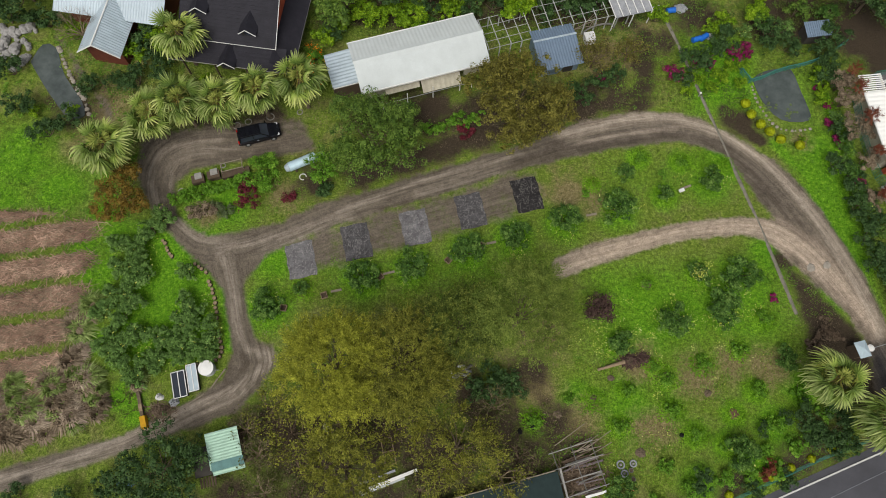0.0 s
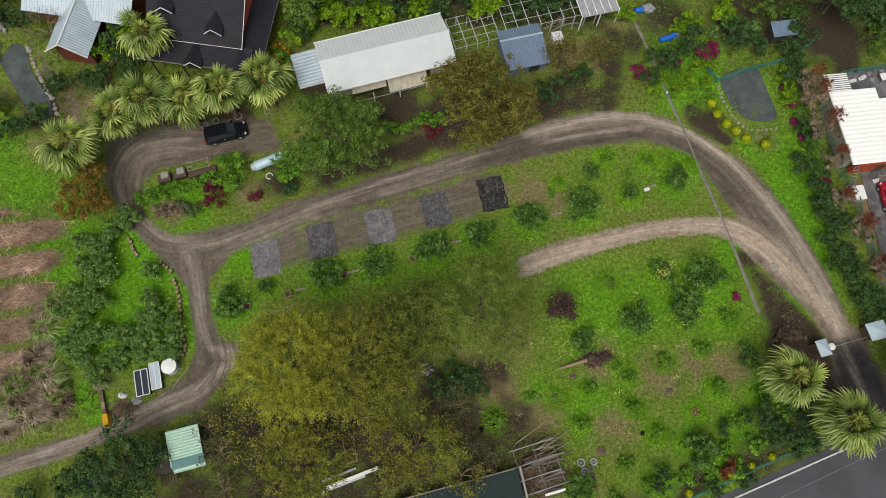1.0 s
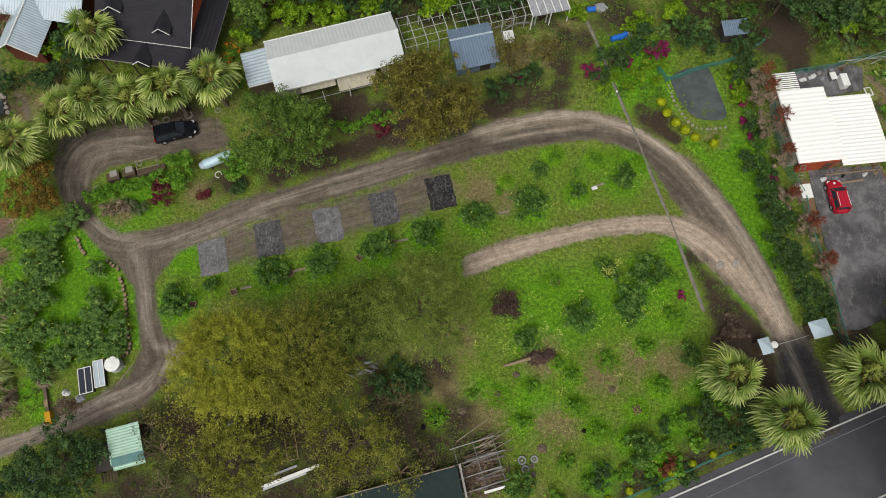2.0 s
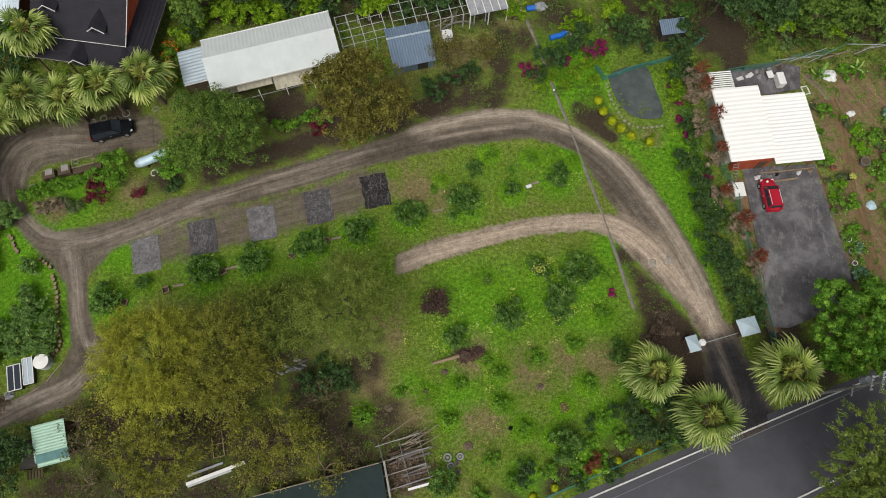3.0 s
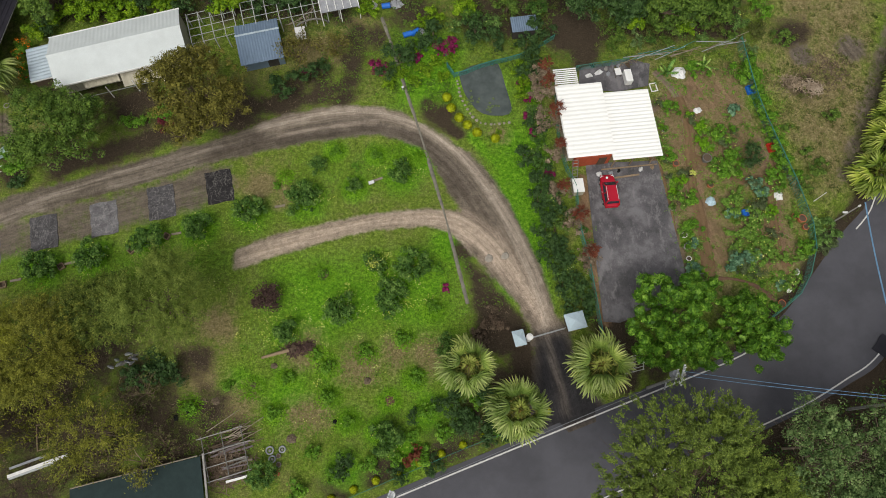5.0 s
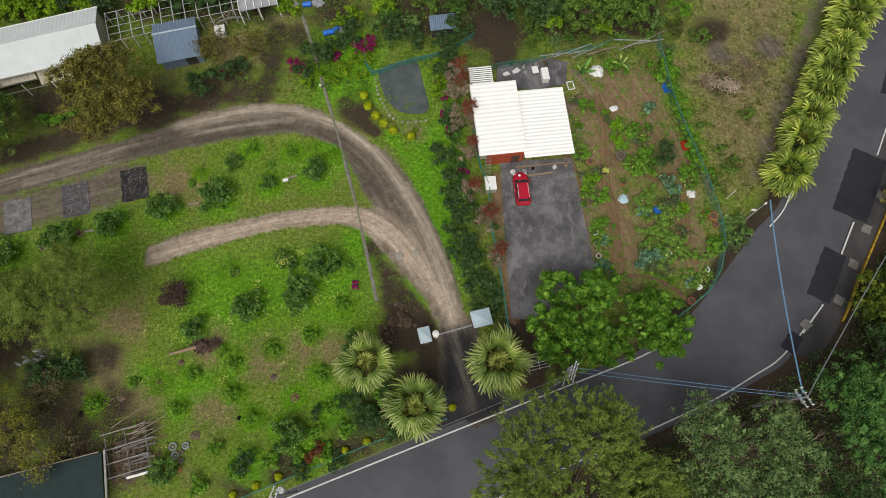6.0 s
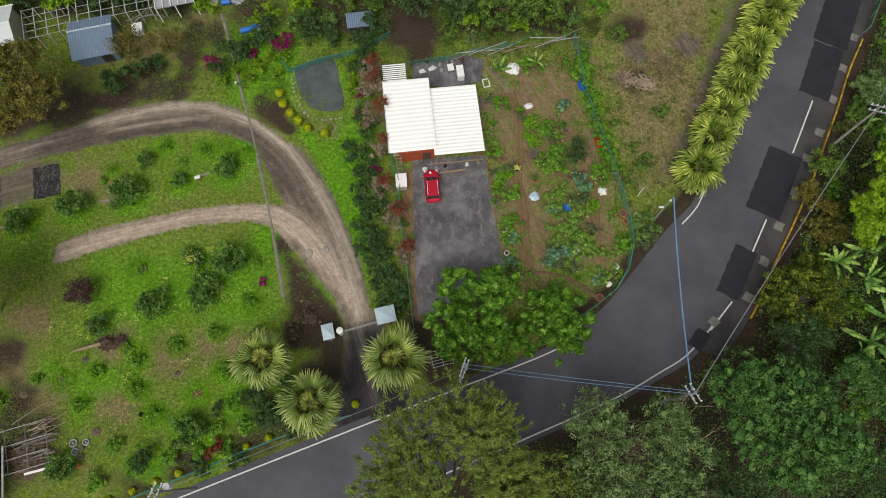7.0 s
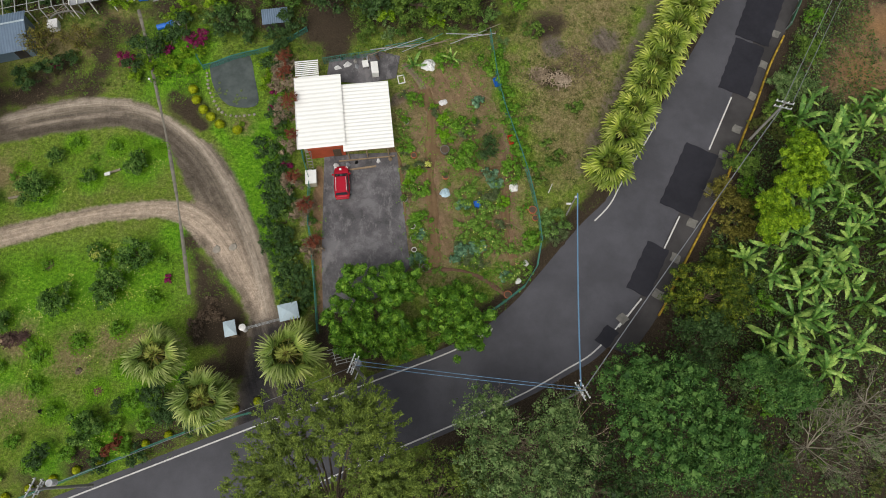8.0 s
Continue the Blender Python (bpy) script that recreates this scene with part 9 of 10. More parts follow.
# yard clutter round the white-roofed house
ld = thing("ladder", "grey ladder leaning by the house wall", "ladder", 48.5, 29.2, up(48.5, 29), 6)
for x in (-0.28, 0.28):
    part("stile", Geo().rod((x, -1.1, 0.1), (x, 0.6, 2.0), 0.04), M["concrete_dark"], ld)
for i in range(7):
    part("rung", Geo().rod((-0.28, -0.95 + i * 0.25, 0.27 + i * 0.28), (0.28, -0.95 + i * 0.25, 0.27 + i * 0.28), 0.03), M["concrete"], ld)
cb = thing("cabinet", "cream metal cabinet standing outside the house", "cabinet", 48.75, 27.2, up(48.75, 27.2), 5)
part("body", Geo().box((0, 0, 0.5), (1.1, 1.5, 1.1)), M["wall_cream"], cb)
part("top", Geo().box((0, 0, 1.08), (1.2, 1.6, 0.06)), M["white_paint"], cb)
heap("sack", 48.5, 28.2, 0.9, 0.7, 0.7, "plastic_white", "white bundle beside the cream cabinet", "sack", 21)
land_sheet("slab", [(49.6, 39.4), (49.9, 42.0), (55.6, 43.2), (58.0, 42.6), (57.6, 39.8), (54.0, 39.0)], 0.1, M["yard"], "stained concrete slab behind the white-roofed house", "slab")
for i, (x, y, w, l, h, mt, lab) in enumerate(((50.9, 41.0, 1.0, 0.6, 0.5, "plastic_white", "white sink dumped on the slab"), (52.0, 41.4, 1.2, 0.7, 0.6, "plastic_white", "white bags dumped on the slab"), (53.1, 41.2, 0.6, 0.6, 0.6, "rag", "grey scrap dumped on the slab"),
                                              (52.9, 41.9, 0.7, 0.5, 0.5, "concrete", "grey box dumped on the slab"), (54.4, 42.2, 0.7, 0.6, 0.6, "rag", "grey scrap dumped on the slab"), (55.4, 42.4, 0.9, 0.4, 0.6, "wood_dark", "dark timber dumped on the slab"), (51.4, 42.2, 0.7, 0.3, 0.4, "tyre", "black scrap dumped on the slab"),
                                              (51.3, 28.9, 0.8, 0.6, 0.7, "plastic_white", "white bags against the house front"), (52.6, 29.0, 0.7, 0.6, 0.6, "rag", "grey bundle against the house front"), (53.5, 29.3, 0.6, 0.4, 0.5, "tyre", "dark bundle against the house front"),
                                              (55.9, 29.5, 0.6, 0.5, 0.7, "plastic_white", "white tub against the house front"), (57.2, 29.8, 0.8, 0.5, 0.6, "wood", "wooden box against the house front"))):
    heap("clutter", x, y, w, l, h, mt, lab, "clutter", 30 + i, i * 25)
tb = thing("table", "low white table with dark legs on the slab", "table", 54.1, 41.2, up(54.1, 41.2) + 0.08, 12)
part("tabletop", Geo().box((0, 0, 0.6), (0.7, 0.9, 0.05)), M["white_paint"], tb)
for sx in (-0.28, 0.28):
    for sy in (-0.38, 0.38):
        part("leg", Geo().box((sx, sy, 0.28), (0.05, 0.05, 0.6)), M["wood_dark"], tb)
fr = thing("freezer", "white chest freezer behind the house", "freezer", 55.2, 40.6, up(55.2, 40.6), 8)
part("body", Geo().box((0, 0, 0.42), (0.75, 1.5, 0.9)), M["white_paint"], fr)
part("lid", Geo().box((0, 0, 0.9), (0.79, 1.54, 0.06)), M["white_paint"], fr)
wf = thing("window_frame", "empty white frame lying on the ground", "frame", 58.2, 39.6, up(58.2, 39.6) + 0.05, 12)
for sx, sy, wx, wy in ((-0.35, 0, 0.1, 1.0), (0.35, 0, 0.1, 1.0), (0, -0.5, 0.8, 0.1), (0, 0.5, 0.8, 0.1)):
    part("bar", Geo().box((sx, sy, 0.03), (wx, wy, 0.08)), M["white_paint"], wf)
single("plank", Geo().box((0, 0, 0.1), (3.4, 0.18, 0.12)), M["wood"], "long pale plank on the yard edge", "plank", m=pose(54.0, 28.6, up(54, 28.6) + 0.08, 0, 0, 9))

# blue barrels, white box and arch hoop at the back
for i, (x, y, rz) in enumerate(((30.0, 46.4, 20), (30.9, 46.7, 35), (27.4, 50.2, 10))):
    t = thing("barrel", "blue plastic barrel lying on the grass", "barrel", x, y, up(x, y), rz, "blue barrels")
    part("drum", Geo().rod((-0.5, 0, 0.3), (0.5, 0, 0.3), 0.32, 0.32, 14), M["plastic_blue"], t)
    for px in (-0.45, 0.0, 0.45):
        part("hoop", Geo().rod((px - 0.03, 0, 0.3), (px + 0.03, 0, 0.3), 0.34, 0.34, 14), M["plastic_blue"], t)
heap("clutter", 31.6, 47.0, 1.2, 0.9, 0.5, "rag", "grey scrap beside blue barrels", "clutter", 50)
heap("clutter", 25.8, 50.4, 1.4, 1.0, 0.8, "plastic_white", "white sacks near the greenhouse", "clutter", 51)
heap("clutter", 28.6, 50.6, 1.8, 1.4, 0.7, "rag", "grey scrap heap near the greenhouse", "clutter", 52)
bx = thing("box", "white plastic box beside the blue shed", "box", 17.6, 46.3, up(17.6, 46.3), 12)
part("body", Geo().box((0, 0, 0.4), (1.1, 1.1, 0.85)), M["plastic_white"], bx)
part("lid", Geo().box((0, 0, 0.84), (1.18, 1.18, 0.06)), M["plastic_white"], bx)
single("hoop_arch", Geo().tube([(1.9 * math.cos(a * math.pi / 10), 0, 1.2 * math.sin(a * math.pi / 10)) for a in range(11)], 0.11), M["concrete_dark"], "bent grey pipe arch by the pergola", "pipe arch", m=pose(18.8, 47.6, up(18.8, 47.6), 0, 0, 14))
for i in range(7):
    single("garden_pole", Geo().rod((0, 0, 0.1), (2.2 + 0.3 * (i % 3), 0, 0.2), 0.05, 0.04), M["bark_pale"], "loose pole lying by the pergola", "pole", "loose poles", m=pose(15.6 + 0.5 * i, 47.6 + 0.2 * (i % 4), up(16, 47.5), 0, -4, 10 + 13 * i))

# log and planks between the citrus bushes
for i, (x, y, ln, rz) in enumerate(((-10.0, 16.7, 1.1, 12), (-4.7, 18.6, 1.2, 14), (5.9, 21.9, 1.0, 12), (16.6, 25.1, 1.1, 12), (27.0, 28.3, 1.2, 20))):
    single("board", Geo().box((0, 0, 0.1), (ln, 0.22, 0.12)), M["bark_pale"], "weathered board lying between citrus bushes", "board", "lawn boards", m=pose(x, y, up(x, y) + 0.05, 0, 0, rz))
for i, (x, y) in enumerate(((-11.2, 16.2), (-5.6, 18.2), (1.4, 20.0), (4.9, 21.6), (-15.2, 14.9))):
    t = thing("crate", "small weathered wooden crate on the lawn", "crate", x, y, up(x, y), 20 + 15 * i, "wooden crates")
    for sx, sy, wx, wy in ((-0.3, 0, 0.06, 0.6), (0.3, 0, 0.06, 0.6), (0, -0.3, 0.6, 0.06), (0, 0.3, 0.6, 0.06)):
        part("side", Geo().box((sx, sy, 0.15), (wx, wy, 0.3)), M["wood"], t)
    part("base", Geo().box((0, 0, 0.05), (0.55, 0.55, 0.04)), M["wood_dark"], t)
lg = thing("fallen_log", "fallen log with a torn dark root plate", "log", 17.6, 9.2, up(17.6, 9.2), 16)
part("trunk", Geo().rod((-1.6, 0, 0.2), (1.2, 0, 0.25), 0.13, 0.2, 9), M["wood"], lg)
part("root_plate", Geo().blob((1.7, 0, 0.3), 0.5, 0.6, 0.45, 9), M["wood_dark"], lg)
brush(19.3, 9.7, 1.6, 1.1, 0.5, "twig_purple", "tangle of torn dark roots by the fallen log", 90, 260, 0.8)
brush(20.6, 9.9, 1.1, 1.0, 0.4, "twig_purple", "small tangle of torn dark roots", 91, 160, 0.7)
for i, (x, y, r, mt, lab) in enumerate(((11.9, 4.5, 0.5, "bark", "low mound of brown earth on the lawn"), (21.7, 17.5, 0.7, "bark", "low mound of brown earth on the lawn"), (15.5, 6.0, 0.4, "bark", "low mound of brown earth on the lawn"), (22.8, 8.2, 0.5, "bark", "low mound of brown earth on the lawn"),
                                    (29.0, 4.6, 0.6, "red_earth", "low mound of reddish earth on the lawn"), (19.6, 1.0, 0.6, "bark", "low mound of brown earth on the lawn"), (17.3, 8.0, 0.4, "bark", "low mound of brown earth on the lawn"), (26.7, 6.6, 0.45, "bark", "low mound of brown earth on the lawn"), (28.4, 1.9, 0.6, "bark", "low mound of brown earth on the lawn"))):
    heap("earth_mound", x, y, 2 * r, 1.8 * r, 0.22, mt, lab, "earth mound", 60 + i, 30 * i, "earth mounds")
for i, (x, y, w, l, h, rz) in enumerate(((9.4, 3.6, 0.7, 1.5, 0.4, 25), (8.2, 2.9, 0.6, 0.6, 0.4, 0), (23.7, 2.6, 0.5, 0.5, 0.4, 0))):
    heap("rubber_scrap", x, y, w, l, h, "tyre", "black rubber scrap lying on the lawn", "rubber scrap", 70 + i, rz)
sp = thing("sprinkler", "white sprinkler head on the lawn", "sprinkler", 26.4, 27.8, up(26.4, 27.8))
part("stake", Geo().rod((0, 0, -0.1), (0, 0, 0.5), 0.04), M["plastic_white"], sp)
part("head", Geo().box((0, 0, 0.5), (0.6, 0.35, 0.12), 20), M["plastic_white"], sp)
mk = thing("marker", "white-topped marker post beside the drain channel", "marker", 29.6, 39.3, up(29.6, 39.3))
part("post", Geo().rod((0, 0, -0.1), (0, 0, 0.7), 0.06), M["concrete"], mk)
part("cap", Geo().rod((0, 0, 0.7), (0, 0, 0.78), 0.14, 0.12, 8), M["plastic_white"], mk)

# scrap yard under the trees: frames, beam, shade house and timber rack
sf = thing("steel_frame", "narrow rusty steel frame lying on the ground", "frame", -4.3, 1.1, up(-4.3, 1.1), 13)
for x in (-0.5, 0.5):
    part("rail", Geo().box((x, 0, 0.15), (0.09, 2.5, 0.12)), M["wood"], sf)
for y in (-1.2, 0, 1.2):
    part("crossbar", Geo().box((0, y, 0.17), (1.0, 0.08, 0.1)), M["wood"], sf)
for i, (dy, ln, mt) in enumerate(((0, 5.6, "white_paint"), (-0.45, 4.2, "steel"), (0.35, 3.4, "rag"))):
    single("beam", Geo().box((0, 0, 0.2), (ln, 0.3 if i == 0 else 0.2, 0.22)), M[mt], "white steel beam lying in the scrap yard" if i == 0 else "grey steel offcut lying in the scrap yard", "beam", "scrap beams", m=pose(-4.2 - 0.5 * i, -1.55 + dy, up(-4, -1.5), 0, 0, 20.5))
sh = thing("shade_house", "flat dark green shade-cloth roof on posts", "shade house", 6.2, -3.2, up(6.2, -3.2), 12)
part("cloth", Geo().slab([(-6.5, -3.5, 1.2), (5.6, -3.5, 1.2), (5.6, 1.4, 1.3), (-6.5, 1.0, 1.15)], 0.05), M["fence_dark"], sh)
for x in (-6.0, -2, 2, 5.4):
    for y in (-3.2, 1.0):
        part("post", Geo().rod((x, y, -0.1), (x, y, 1.2), 0.06), M["wood_dark"], sh)
part("beam", Geo().box((5.9, -1.0, 1.3), (0.18, 5.2, 0.16)), M["concrete"], sh)
part("pipe", Geo().rod((-6.4, 1.0, 1.25), (5.4, 1.5, 1.4), 0.06), M["bark_pale"], sh)
rk = random.Random(9)
rf = thing("timber_rack", "grey pole rack of stacked weathered planks", "rack", 12.2, -3.0, up(13, -2), 17)
for yy in (0.0, 1.3, 2.6, 4.1):
    part("rail", Geo().rod((-0.3, yy, 0.75), (4.2 + 0.4 * math.sin(yy * 3), yy, 0.8), 0.05, 0.04, 6), M["concrete"], rf)
for xx in (0.1, 2.0, 3.9):
    part("crossbar", Geo().rod((xx, -0.2, 0.68), (xx, 4.3, 0.7), 0.045, 0.045, 6), M["concrete_dark"], rf)
    for yy in (0.0, 2.6, 4.1):
        part("leg", Geo().rod((xx, yy, -0.15), (xx, yy, 0.75), 0.05, 0.05, 6), M["concrete_dark"], rf)
for i in range(26):
    single("timber", Geo().box((0, 0, 0.05), (rk.uniform(1.6, 3.4), rk.uniform(0.09, 0.2), 0.06)), M[rk.choice(("plank_grey", "plank_grey", "wood_dark", "bark_pale", "concrete_dark", "bark"))], "weathered grey plank stacked on the pole rack", "timber", "rack timbers",
           m=pose(12.2 + rk.uniform(1.0, 2.8), -2.6 + rk.uniform(0.0, 3.4), up(14, -1.5) + 0.02 + 0.018 * i, 0, 0, 17 + rk.uniform(-6, 6)))
single("timber", Geo().box((0, 0, 0.05), (2.0, 0.22, 0.08)), M["white_paint"], "white-painted board on the pole rack", "timber", "rack timbers", m=pose(14.9, -2.7, up(14, -2) + 0.85, 0, 0, 15))
for i in range(12):
    single("stick", Geo().rod((0, 0, 0.1), (rk.uniform(1.8, 3.8), 0, 0.15), 0.05, 0.03), M["bark_pale"], "pale dry branch on the brush heap", "branch", "dry branches", m=pose(rk.uniform(11.3, 15.0), rk.uniform(0.2, 1.6), up(14, 1) + 0.15, 0, -3, rk.uniform(8, 38)))
for x, y, r in ((17.6, -0.1, 0.34), (18.8, 0.0, 0.28), (17.9, -0.9, 0.3)):
    t = thing("old_wheel", "old grey wheel lying beside the plank rack", "wheel", x, y, up(x, y) + 0.07, 0, "old wheels")
    part("tyre", Geo().tube([(r * math.cos(a * math.pi / 9), r * math.sin(a * math.pi / 9), 0.05) for a in range(19)], 0.08, 6), M["rag"], t)
    part("hub", Geo().rod((0, 0, 0.0), (0, 0, 0.1), r * 0.45, r * 0.3, 10), M["concrete"], t)
brush(13.6, -1.6, 3.6, 3.0, 0.4, "twig_dark", "heap of dark brown sticks on the timber rack", 80, 420, 1.4)

# ---- ground cover ----
def inside(x, y, rows):
    return any(x0 < x < x1 and y0 < y < y1 for x0, x1, y0, y1 in rows)


def cover(name, label, category, n, boxes, leaf, mat, seed, clump=0.5, tall=0.12, wide=0.5, keep_off=1.9):
    """Many small leaves in clumps over stretches of the plan, off the tracks."""
    k = np.random.default_rng(seed)
    area = np.array([(b[1] - b[0]) * (b[3] - b[2]) for b in boxes], float)
    m = n // 14
    pick = k.choice(len(boxes), m, p=area / area.sum())
    B = np.array(boxes, float)[pick]
    cx = B[:, 0] + (B[:, 1] - B[:, 0]) * k.random(m)
    cy = B[:, 2] + (B[:, 3] - B[:, 2]) * k.random(m)
    far = np.minimum.reduce([np.abs(side_distance(cx, cy, [tuple(p) for p in spline(t, 2)])) for t in (LOOP_ROAD, WEST_TRACK, INNER_TRACK)])
    ok = (far > keep_off + 0.3 * k.normal(size=m)) & (side_distance(cx, cy, ROAD_LEFT) > 0.8)
    for ox, oy, orad in KEEP_CLEAR:
        ok &= np.hypot(cx - ox, cy - oy) > orad
    cx, cy = cx[ok], cy[ok]
    j = k.integers(0, len(cx), n)
    rad = clump * (0.4 + 0.9 * k.random(len(cx)))[j] * np.sqrt(k.random(n))
    an = k.random(n) * 2 * math.pi
    x, y = cx[j] + rad * np.cos(an), cy[j] + rad * np.sin(an)
    z = land(x, y) + 0.03 + tall * k.random(n) * (1.2 - rad / (clump * 1.3))
    nr = np.array([0, 0, 1.0]) + k.normal(size=(n, 3)) * 0.45
    return single(name, quads(name, leaf_quads(np.stack([x, y, z], -1), nr, leaf, leaf * wide, seed + 1), M[mat]), None, label, category, kind="stuff")


KEEP_CLEAR = [(49.4, 46.6, 3.0), (50.6, 44.0, 1.6), (39.0, 39.2, 3.9), (37.4, 40.0, 2.4), (-44.4, 43.2, 2.2), (-42.4, 40.4, 2.2), (-40.0, 37.4, 2.2), (-13.8, 19.9, 2.9), (-8.0, 22.0, 2.9), (-2.1, 23.6, 2.9), (3.8, 25.5, 2.9), (9.7, 27.4, 2.9)]
LAWN = [(14, 37, 1, 20), (16, 34, 26, 33), (-17, 14, 15.5, 20.5), (38, 46, 14, 45), (-32, -22, 8, 24), (-26, -14, 23.5, 28), (20, 36, 37, 47), (9, 40, -3, 3)]
RINGS = [(26.4, 9.3), (30.3, 10.7), (22.7, 7.9), (18.7, 6.8), (17.9, 3.4), (22.9, 4.9), (31.4, 6.8), (15.5, 5.8), (33.2, 13.8), (21.7, 17.4), (27.9, 1.6), (29.0, 4.6), (18.3, 11.3), (31.1, 18.4), (23.8, 13.4), (29.0, 14.8), (27.2, 18.4),
         (8.2, 22.5), (13.6, 24.2), (19.2, 25.7), (29.5, 28.9), (24.6, 27.4), (-16.8, 14.8), (-7.4, 17.9), (-2.3, 19.1), (3.4, 20.8), (22.2, 31.6), (26.8, 31.2), (-13.5, 16.8), (25.0, 2.6), (9.5, 4.0), (21.6, 9.2), (31.5, 31.0), (28.9, 31.6), (17.0, 28.6)]


def grass_rings(seed, each):
    """Long unmown grass left standing round every shrub."""
    k = np.random.default_rng(seed)
    n = each * len(RINGS)
    c = np.repeat(np.array(RINGS), each, 0)
    size = np.repeat(1.1 + 0.6 * k.random(len(RINGS)), each)
    an, r = k.random(n) * 2 * math.pi, size * np.sqrt(k.random(n)) * (0.75 + 0.4 * k.random(n))
    x, y = c[:, 0] + r * np.cos(an), c[:, 1] + r * np.sin(an) * 0.9
    z = land(x, y) + 0.06 + 0.25 * k.random(n) * np.clip(1.3 - r / size, 0.1, 1)
    nr = np.stack([np.cos(an) * 0.5, np.sin(an) * 0.5, np.ones(n)], -1) + k.normal(size=(n, 3)) * 0.4
    return leaf_quads(np.stack([x, y, z], -1), nr, 0.26, 0.07, seed + 1)


single("long_grass", quads("long_grass", grass_rings(845, 420), M["leaf_lawn"]), None, "rings of long bright grass round the shrubs", "grass", kind="stuff")
cover("grass_tufts", "clumps of bright green grass on the lawns", "grass", 46000, LAWN, 0.11, "leaf_lawn", 800, 0.7, 0.08, 0.35, 2.3)
cover("weeds", "low green weeds in the lawns", "weeds", 12000, LAWN, 0.16, "leaf_bright", 810, 0.55, 0.14, 0.4, 2.5)
cover("weeds", "rough green weeds on the western beds", "weeds", 16000, [(-56, -33, 14, 37), (-56, -33, -10, 6), (-40, -30, 24, 36), (-48, -34, 36, 48)], 0.2, "leaf_bright", 811, 0.5, 0.2, 0.45, 2.4)
cover("weeds", "rough olive weeds on the waste ground", "weeds", 26000, [(-36, -28, 0, 10), (-56, -30, -10, -2), (-36, -14, -8, 2), (-20, 12, -6, 6), (14, 27, 38, 48), (-38, -13, 38, 42), (40, 70, 42, 52), (71, 86, 24, 52)], 0.2, "leaf_olive_w", 812, 0.45, 0.2, 0.45, 2.4)
cover("weeds", "green weeds in the back gardens", "weeds", 20000, [(-14, 24, 46, 56), (28, 46, 38, 52), (44, 70, 43, 56), (-40, -26, 39, 46)], 0.22, "leaf_mid", 813, 0.6, 0.35, 0.5, 2.4)
cover("weeds", "low green plants in the vegetable garden", "weeds", 9000, [(58, 73, 15, 42), (49.5, 50.6, 12, 26), (66, 74, 12, 18)], 0.18, "leaf_bright", 814, 0.4, 0.15, 0.5, 0.5)
cover("flowers", "tiny pale yellow flowers in the lawn", "flowers", 1000, [(24, 33, 13, 20), (14, 30, 10, 16), (12, 18, 8, 13)], 0.11, "flower_pale", 816, 0.7, 0.25, 0.9, 2.2)
cover("flowers", "pale fallen fruit and blossom in the lawn", "flowers", 700, [(-18, 14, 14, 24), (10, 33, 22, 32), (14, 34, -1, 14), (-33, -21, 8, 25)], 0.12, "flower_pale", 818, 1.2, 0.1, 0.9, 2.2)
cover("leaf_litter", "scattered brown fallen leaves", "leaf litter", 12000, [(-14, 22, 33, 39), (-30, -12, 34, 40), (-18, 12, -4, 14), (36, 41, 9, 19)], 0.1, "twig_tan", 817, 0.9, 0.02, 0.6, 1.0)


def woodland(seed, n):
    """Leaves of the undergrowth on the far side of the road."""
    k = np.random.default_rng(seed)
    x, y = k.uniform(56, 116, n * 3), k.uniform(-14, 54, n * 3)
    off = np.minimum(-side_distance(x, y, ROAD_RIGHT) - 1.6, -side_distance(x, y, VERGE) - 0.9 + 50 * (y < 10))
    ok = off > 0.3 * np.abs(k.normal(size=n * 3))
    x, y = x[ok][:n], y[ok][:n]
    lump = 0.5 + 0.5 * np.sin(x * 1.3 + 2 * np.sin(y * 0.7)) * np.cos(y * 1.1 + np.sin(x * 0.9))
    z = land(x, y) + 0.1 + lump * 0.9 * k.random(len(x))
    nr = np.array([0, 0, 1.0]) + k.normal(size=(len(x), 3)) * 0.5
    return leaf_quads(np.stack([x, y, z], -1), nr, 0.3, 0.15, seed + 1)


def thicket(seed, n, x0, x1, y0, y1, tall):
    """Tangled low leaves in lumps on the bank behind the kerb."""
    k = np.random.default_rng(seed)
    x, y = k.uniform(x0, x1, n * 2), k.uniform(y0, y1, n * 2)
    lump = 0.5 + 0.5 * np.sin(x * 1.1 + 2.2 * np.sin(y * 0.6 + seed)) * np.cos(y * 0.9 + 1.5 * np.sin(x * 0.7))
    ok = (y > 9 - 4 * k.random(n * 2)) & (-side_distance(x, y, VERGE) > 1.0 + 0.6 * k.random(n * 2)) & (spots(x, y, [(113.5, 42.5, 5.0), (117.0, 49.0, 4.0), (114.5, 38.0, 2.5)]) < 0.4 + 0.3 * k.random(n * 2)) & (lump > 0.5 * k.random(n * 2))
    x, y, lump = x[ok][:n], y[ok][:n], lump[ok][:n]
    z = land(x, y) + 0.1 + tall * lump * (0.6 + 0.4 * k.random(len(x)))
    nr = np.array([0, 0, 1.0]) + k.normal(size=(len(x), 3)) * 0.5
    return leaf_quads(np.stack([x, y, z], -1), nr, 0.26, 0.13, seed + 1)


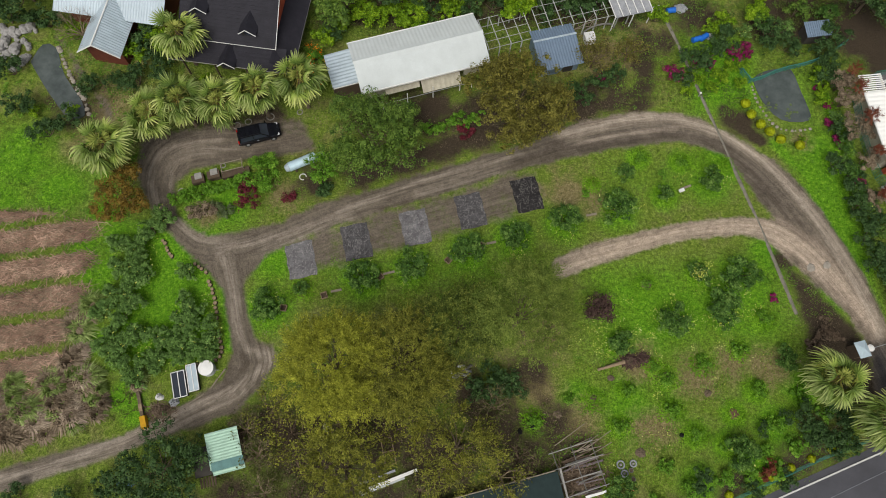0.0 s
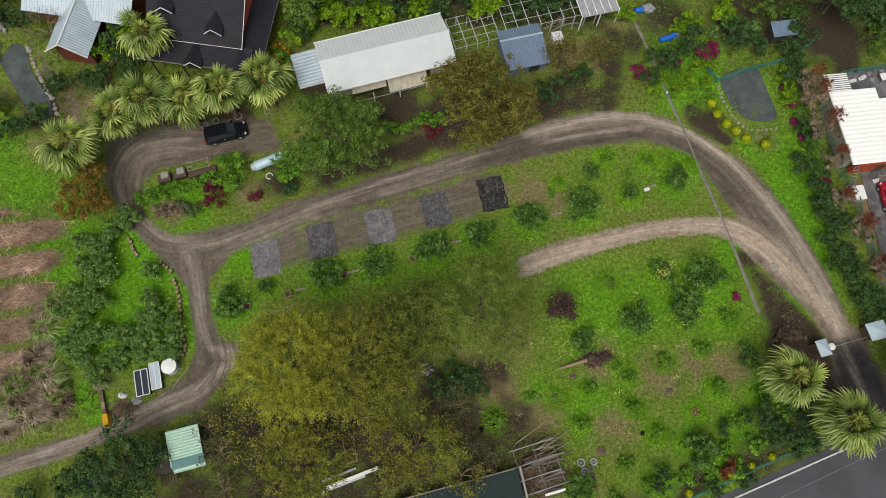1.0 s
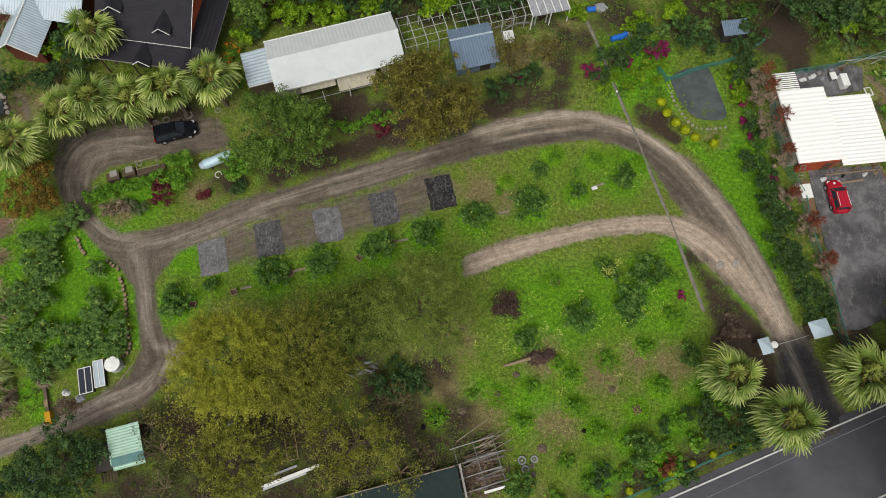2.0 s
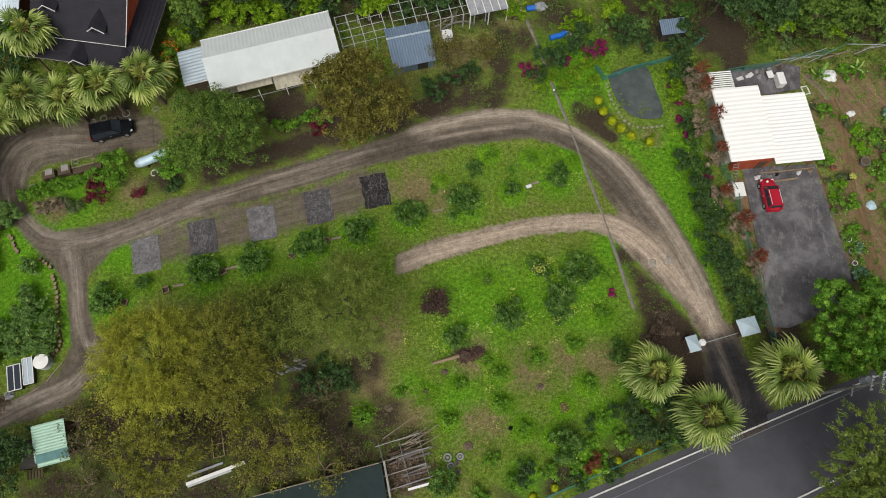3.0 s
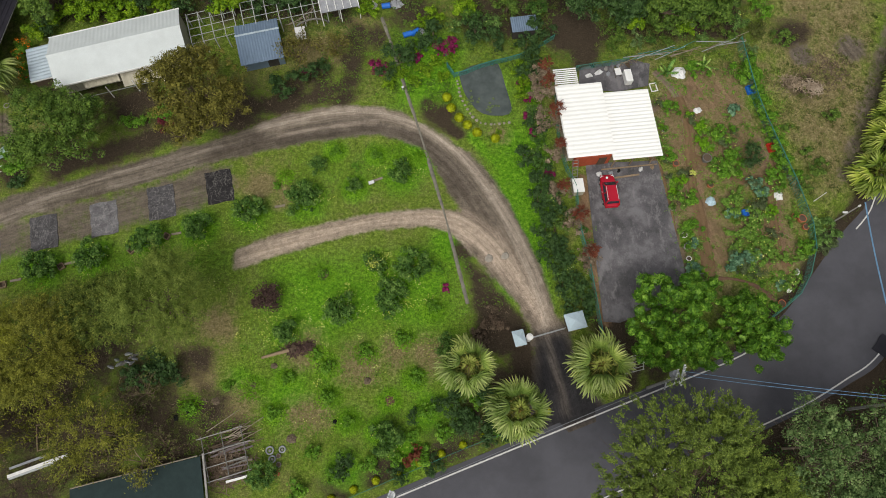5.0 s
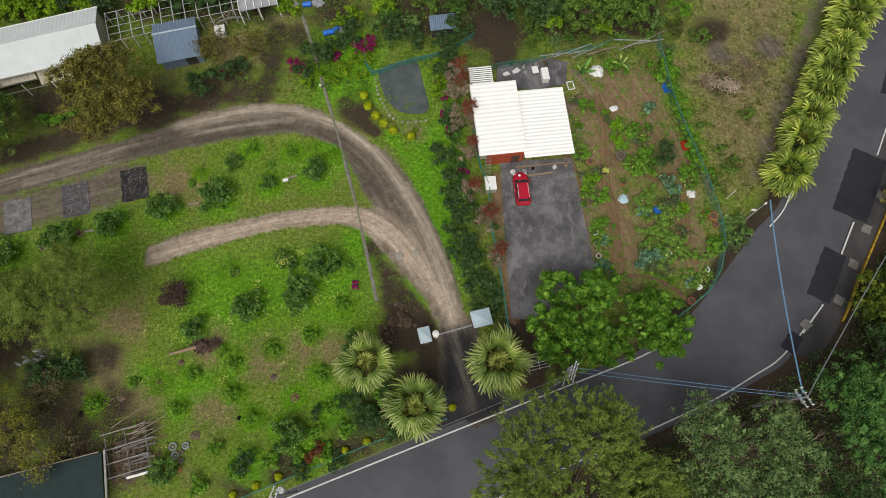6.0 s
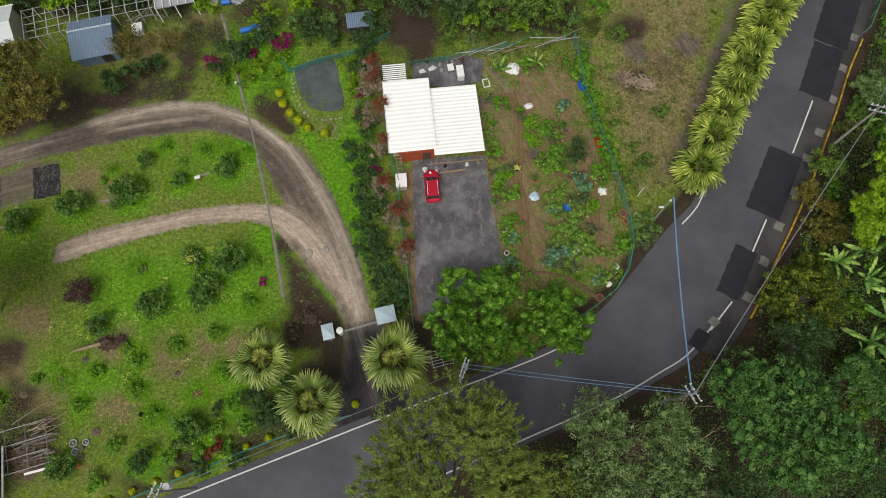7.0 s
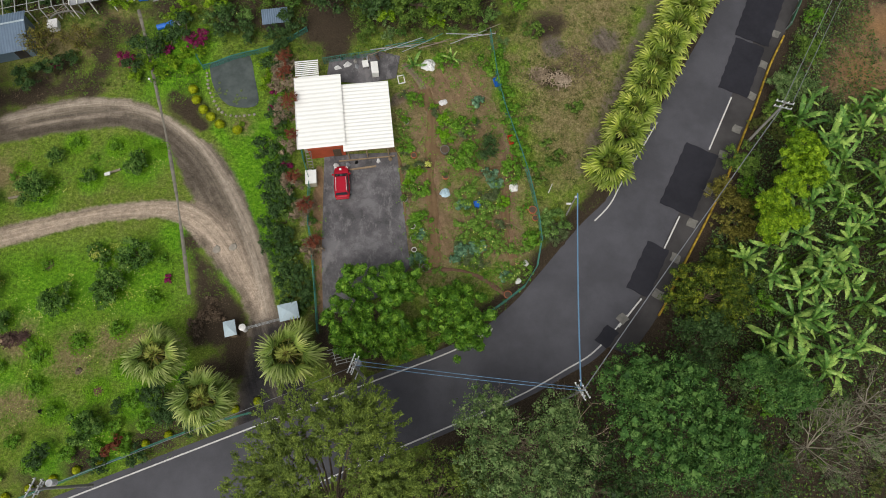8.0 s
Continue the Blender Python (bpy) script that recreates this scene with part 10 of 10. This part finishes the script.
for sd, n, mt, lab in ((840, 16000, "leaf_forest", "tangled green thicket on the bank behind the kerb"), (841, 9000, "leaf_dark", "leafy dark green thicket on the bank"), (842, 7000, "leaf_olive_w", "dry olive scrub on the bank")):
    single("thicket", quads("thicket", thicket(sd, n, 88, 119, -6, 54, 1.3), M[mt]), None, lab, "thicket", kind="stuff")
single("undergrowth", quads("undergrowth", woodland(820, 20000), M["leaf_dark"]), None, "dark tangled undergrowth beneath roadside trees", "undergrowth", kind="stuff")
single("undergrowth", quads("undergrowth", woodland(822, 14000), M["leaf_mid"]), None, "mid green undergrowth beneath roadside trees", "undergrowth", kind="stuff")


def straw_beds(seed, n):
    """Fallen reed blades lying across the western rows."""
    k = np.random.default_rng(seed)
    x, y = k.uniform(-54, -36.0, n * 4) + 0.8 * k.normal(size=n * 4), k.uniform(4.0, 25.0, n * 4)
    row = np.cos((y - 0.16 * x - 25.4) * 2 * math.pi / 3.45)
    ok = row > -0.15 + 0.25 * k.normal(size=n * 4)
    x, y = x[ok][:n], y[ok][:n]
    m = len(x)
    an = k.normal(size=m) * 0.45 - 0.1 + (k.random(m) < 0.25) * 1.2
    d = np.stack([np.cos(an), np.sin(an), 0.12 * k.normal(size=m)], -1)
    s = np.stack([-np.sin(an), np.cos(an), 0 * an], -1) * 0.03
    ln = (0.3 + 0.6 * k.random(m))[:, None]
    c = np.stack([x, y, land(x, y) + 0.05 + 0.3 * k.random(m)], -1)
    return np.stack([c - d * ln - s, c - d * ln + s, c + d * ln + s * 0.3, c + d * ln - s * 0.3], 1)


single("reed_litter", quads("reed_litter", straw_beds(830, 17000), M["straw_brown"]), None, "matted dry straw-coloured reeds in rows", "reeds", kind="stuff")
single("reed_litter", quads("reed_litter", straw_beds(831, 9000), M["twig_tan"]), None, "matted dark dead reeds in rows", "reeds", kind="stuff")

stones([(39.1, 19.3, 0.5), (40.8, 19.6, 0.5)], "pale flat stone worn into the track", "flat_stone", "stone", "track stones", 0.22)
for i in range(34):
    x, y = rnd.uniform(-37, -28.5), rnd.uniform(1.5, 8.5)
    if float(np.abs(side_distance(x, y, [tuple(p) for p in spline(WEST_TRACK, 2)]))) < 2.6 or math.hypot(x + 28, y - 5) < 1.6:
        continue
    green = i % 2 == 0
    reed(x, y, rnd.uniform(0.7, 1.3), rnd.uniform(0.5, 1.1), "leaf_reed" if green else "twig_tan", "spiky green reed tuft in the western beds" if green else "collapsed dry tan reed tuft in the western beds", 900 + i, 170)
heap("tarpaulin", -28.6, -1.8, 2.2, 1.3, 0.4, "tarp_blue", "faded blue tarpaulin beside the dark tree", "tarpaulin", 95, 15)
pk = random.Random(21)
for i in range(15):
    s0 = pk.random()
    single("loose_pole", Geo().rod((-2.2, 0, 0), (pk.uniform(1.0, 3.0), 0, pk.uniform(-0.2, 0.3)), 0.045, 0.035), M[pk.choice(("steel", "bark_pale", "concrete", "fence_green"))], "long thin pole leaning on the sagging garden fence", "pole", "fence poles",
           m=pose(56.6 + 11.5 * s0, 43.0 + 2.1 * s0 + pk.uniform(-0.3, 0.3), up(62, 44) + pk.uniform(0.85, 1.15), 0, 0, 12 + pk.uniform(-16, 16)))
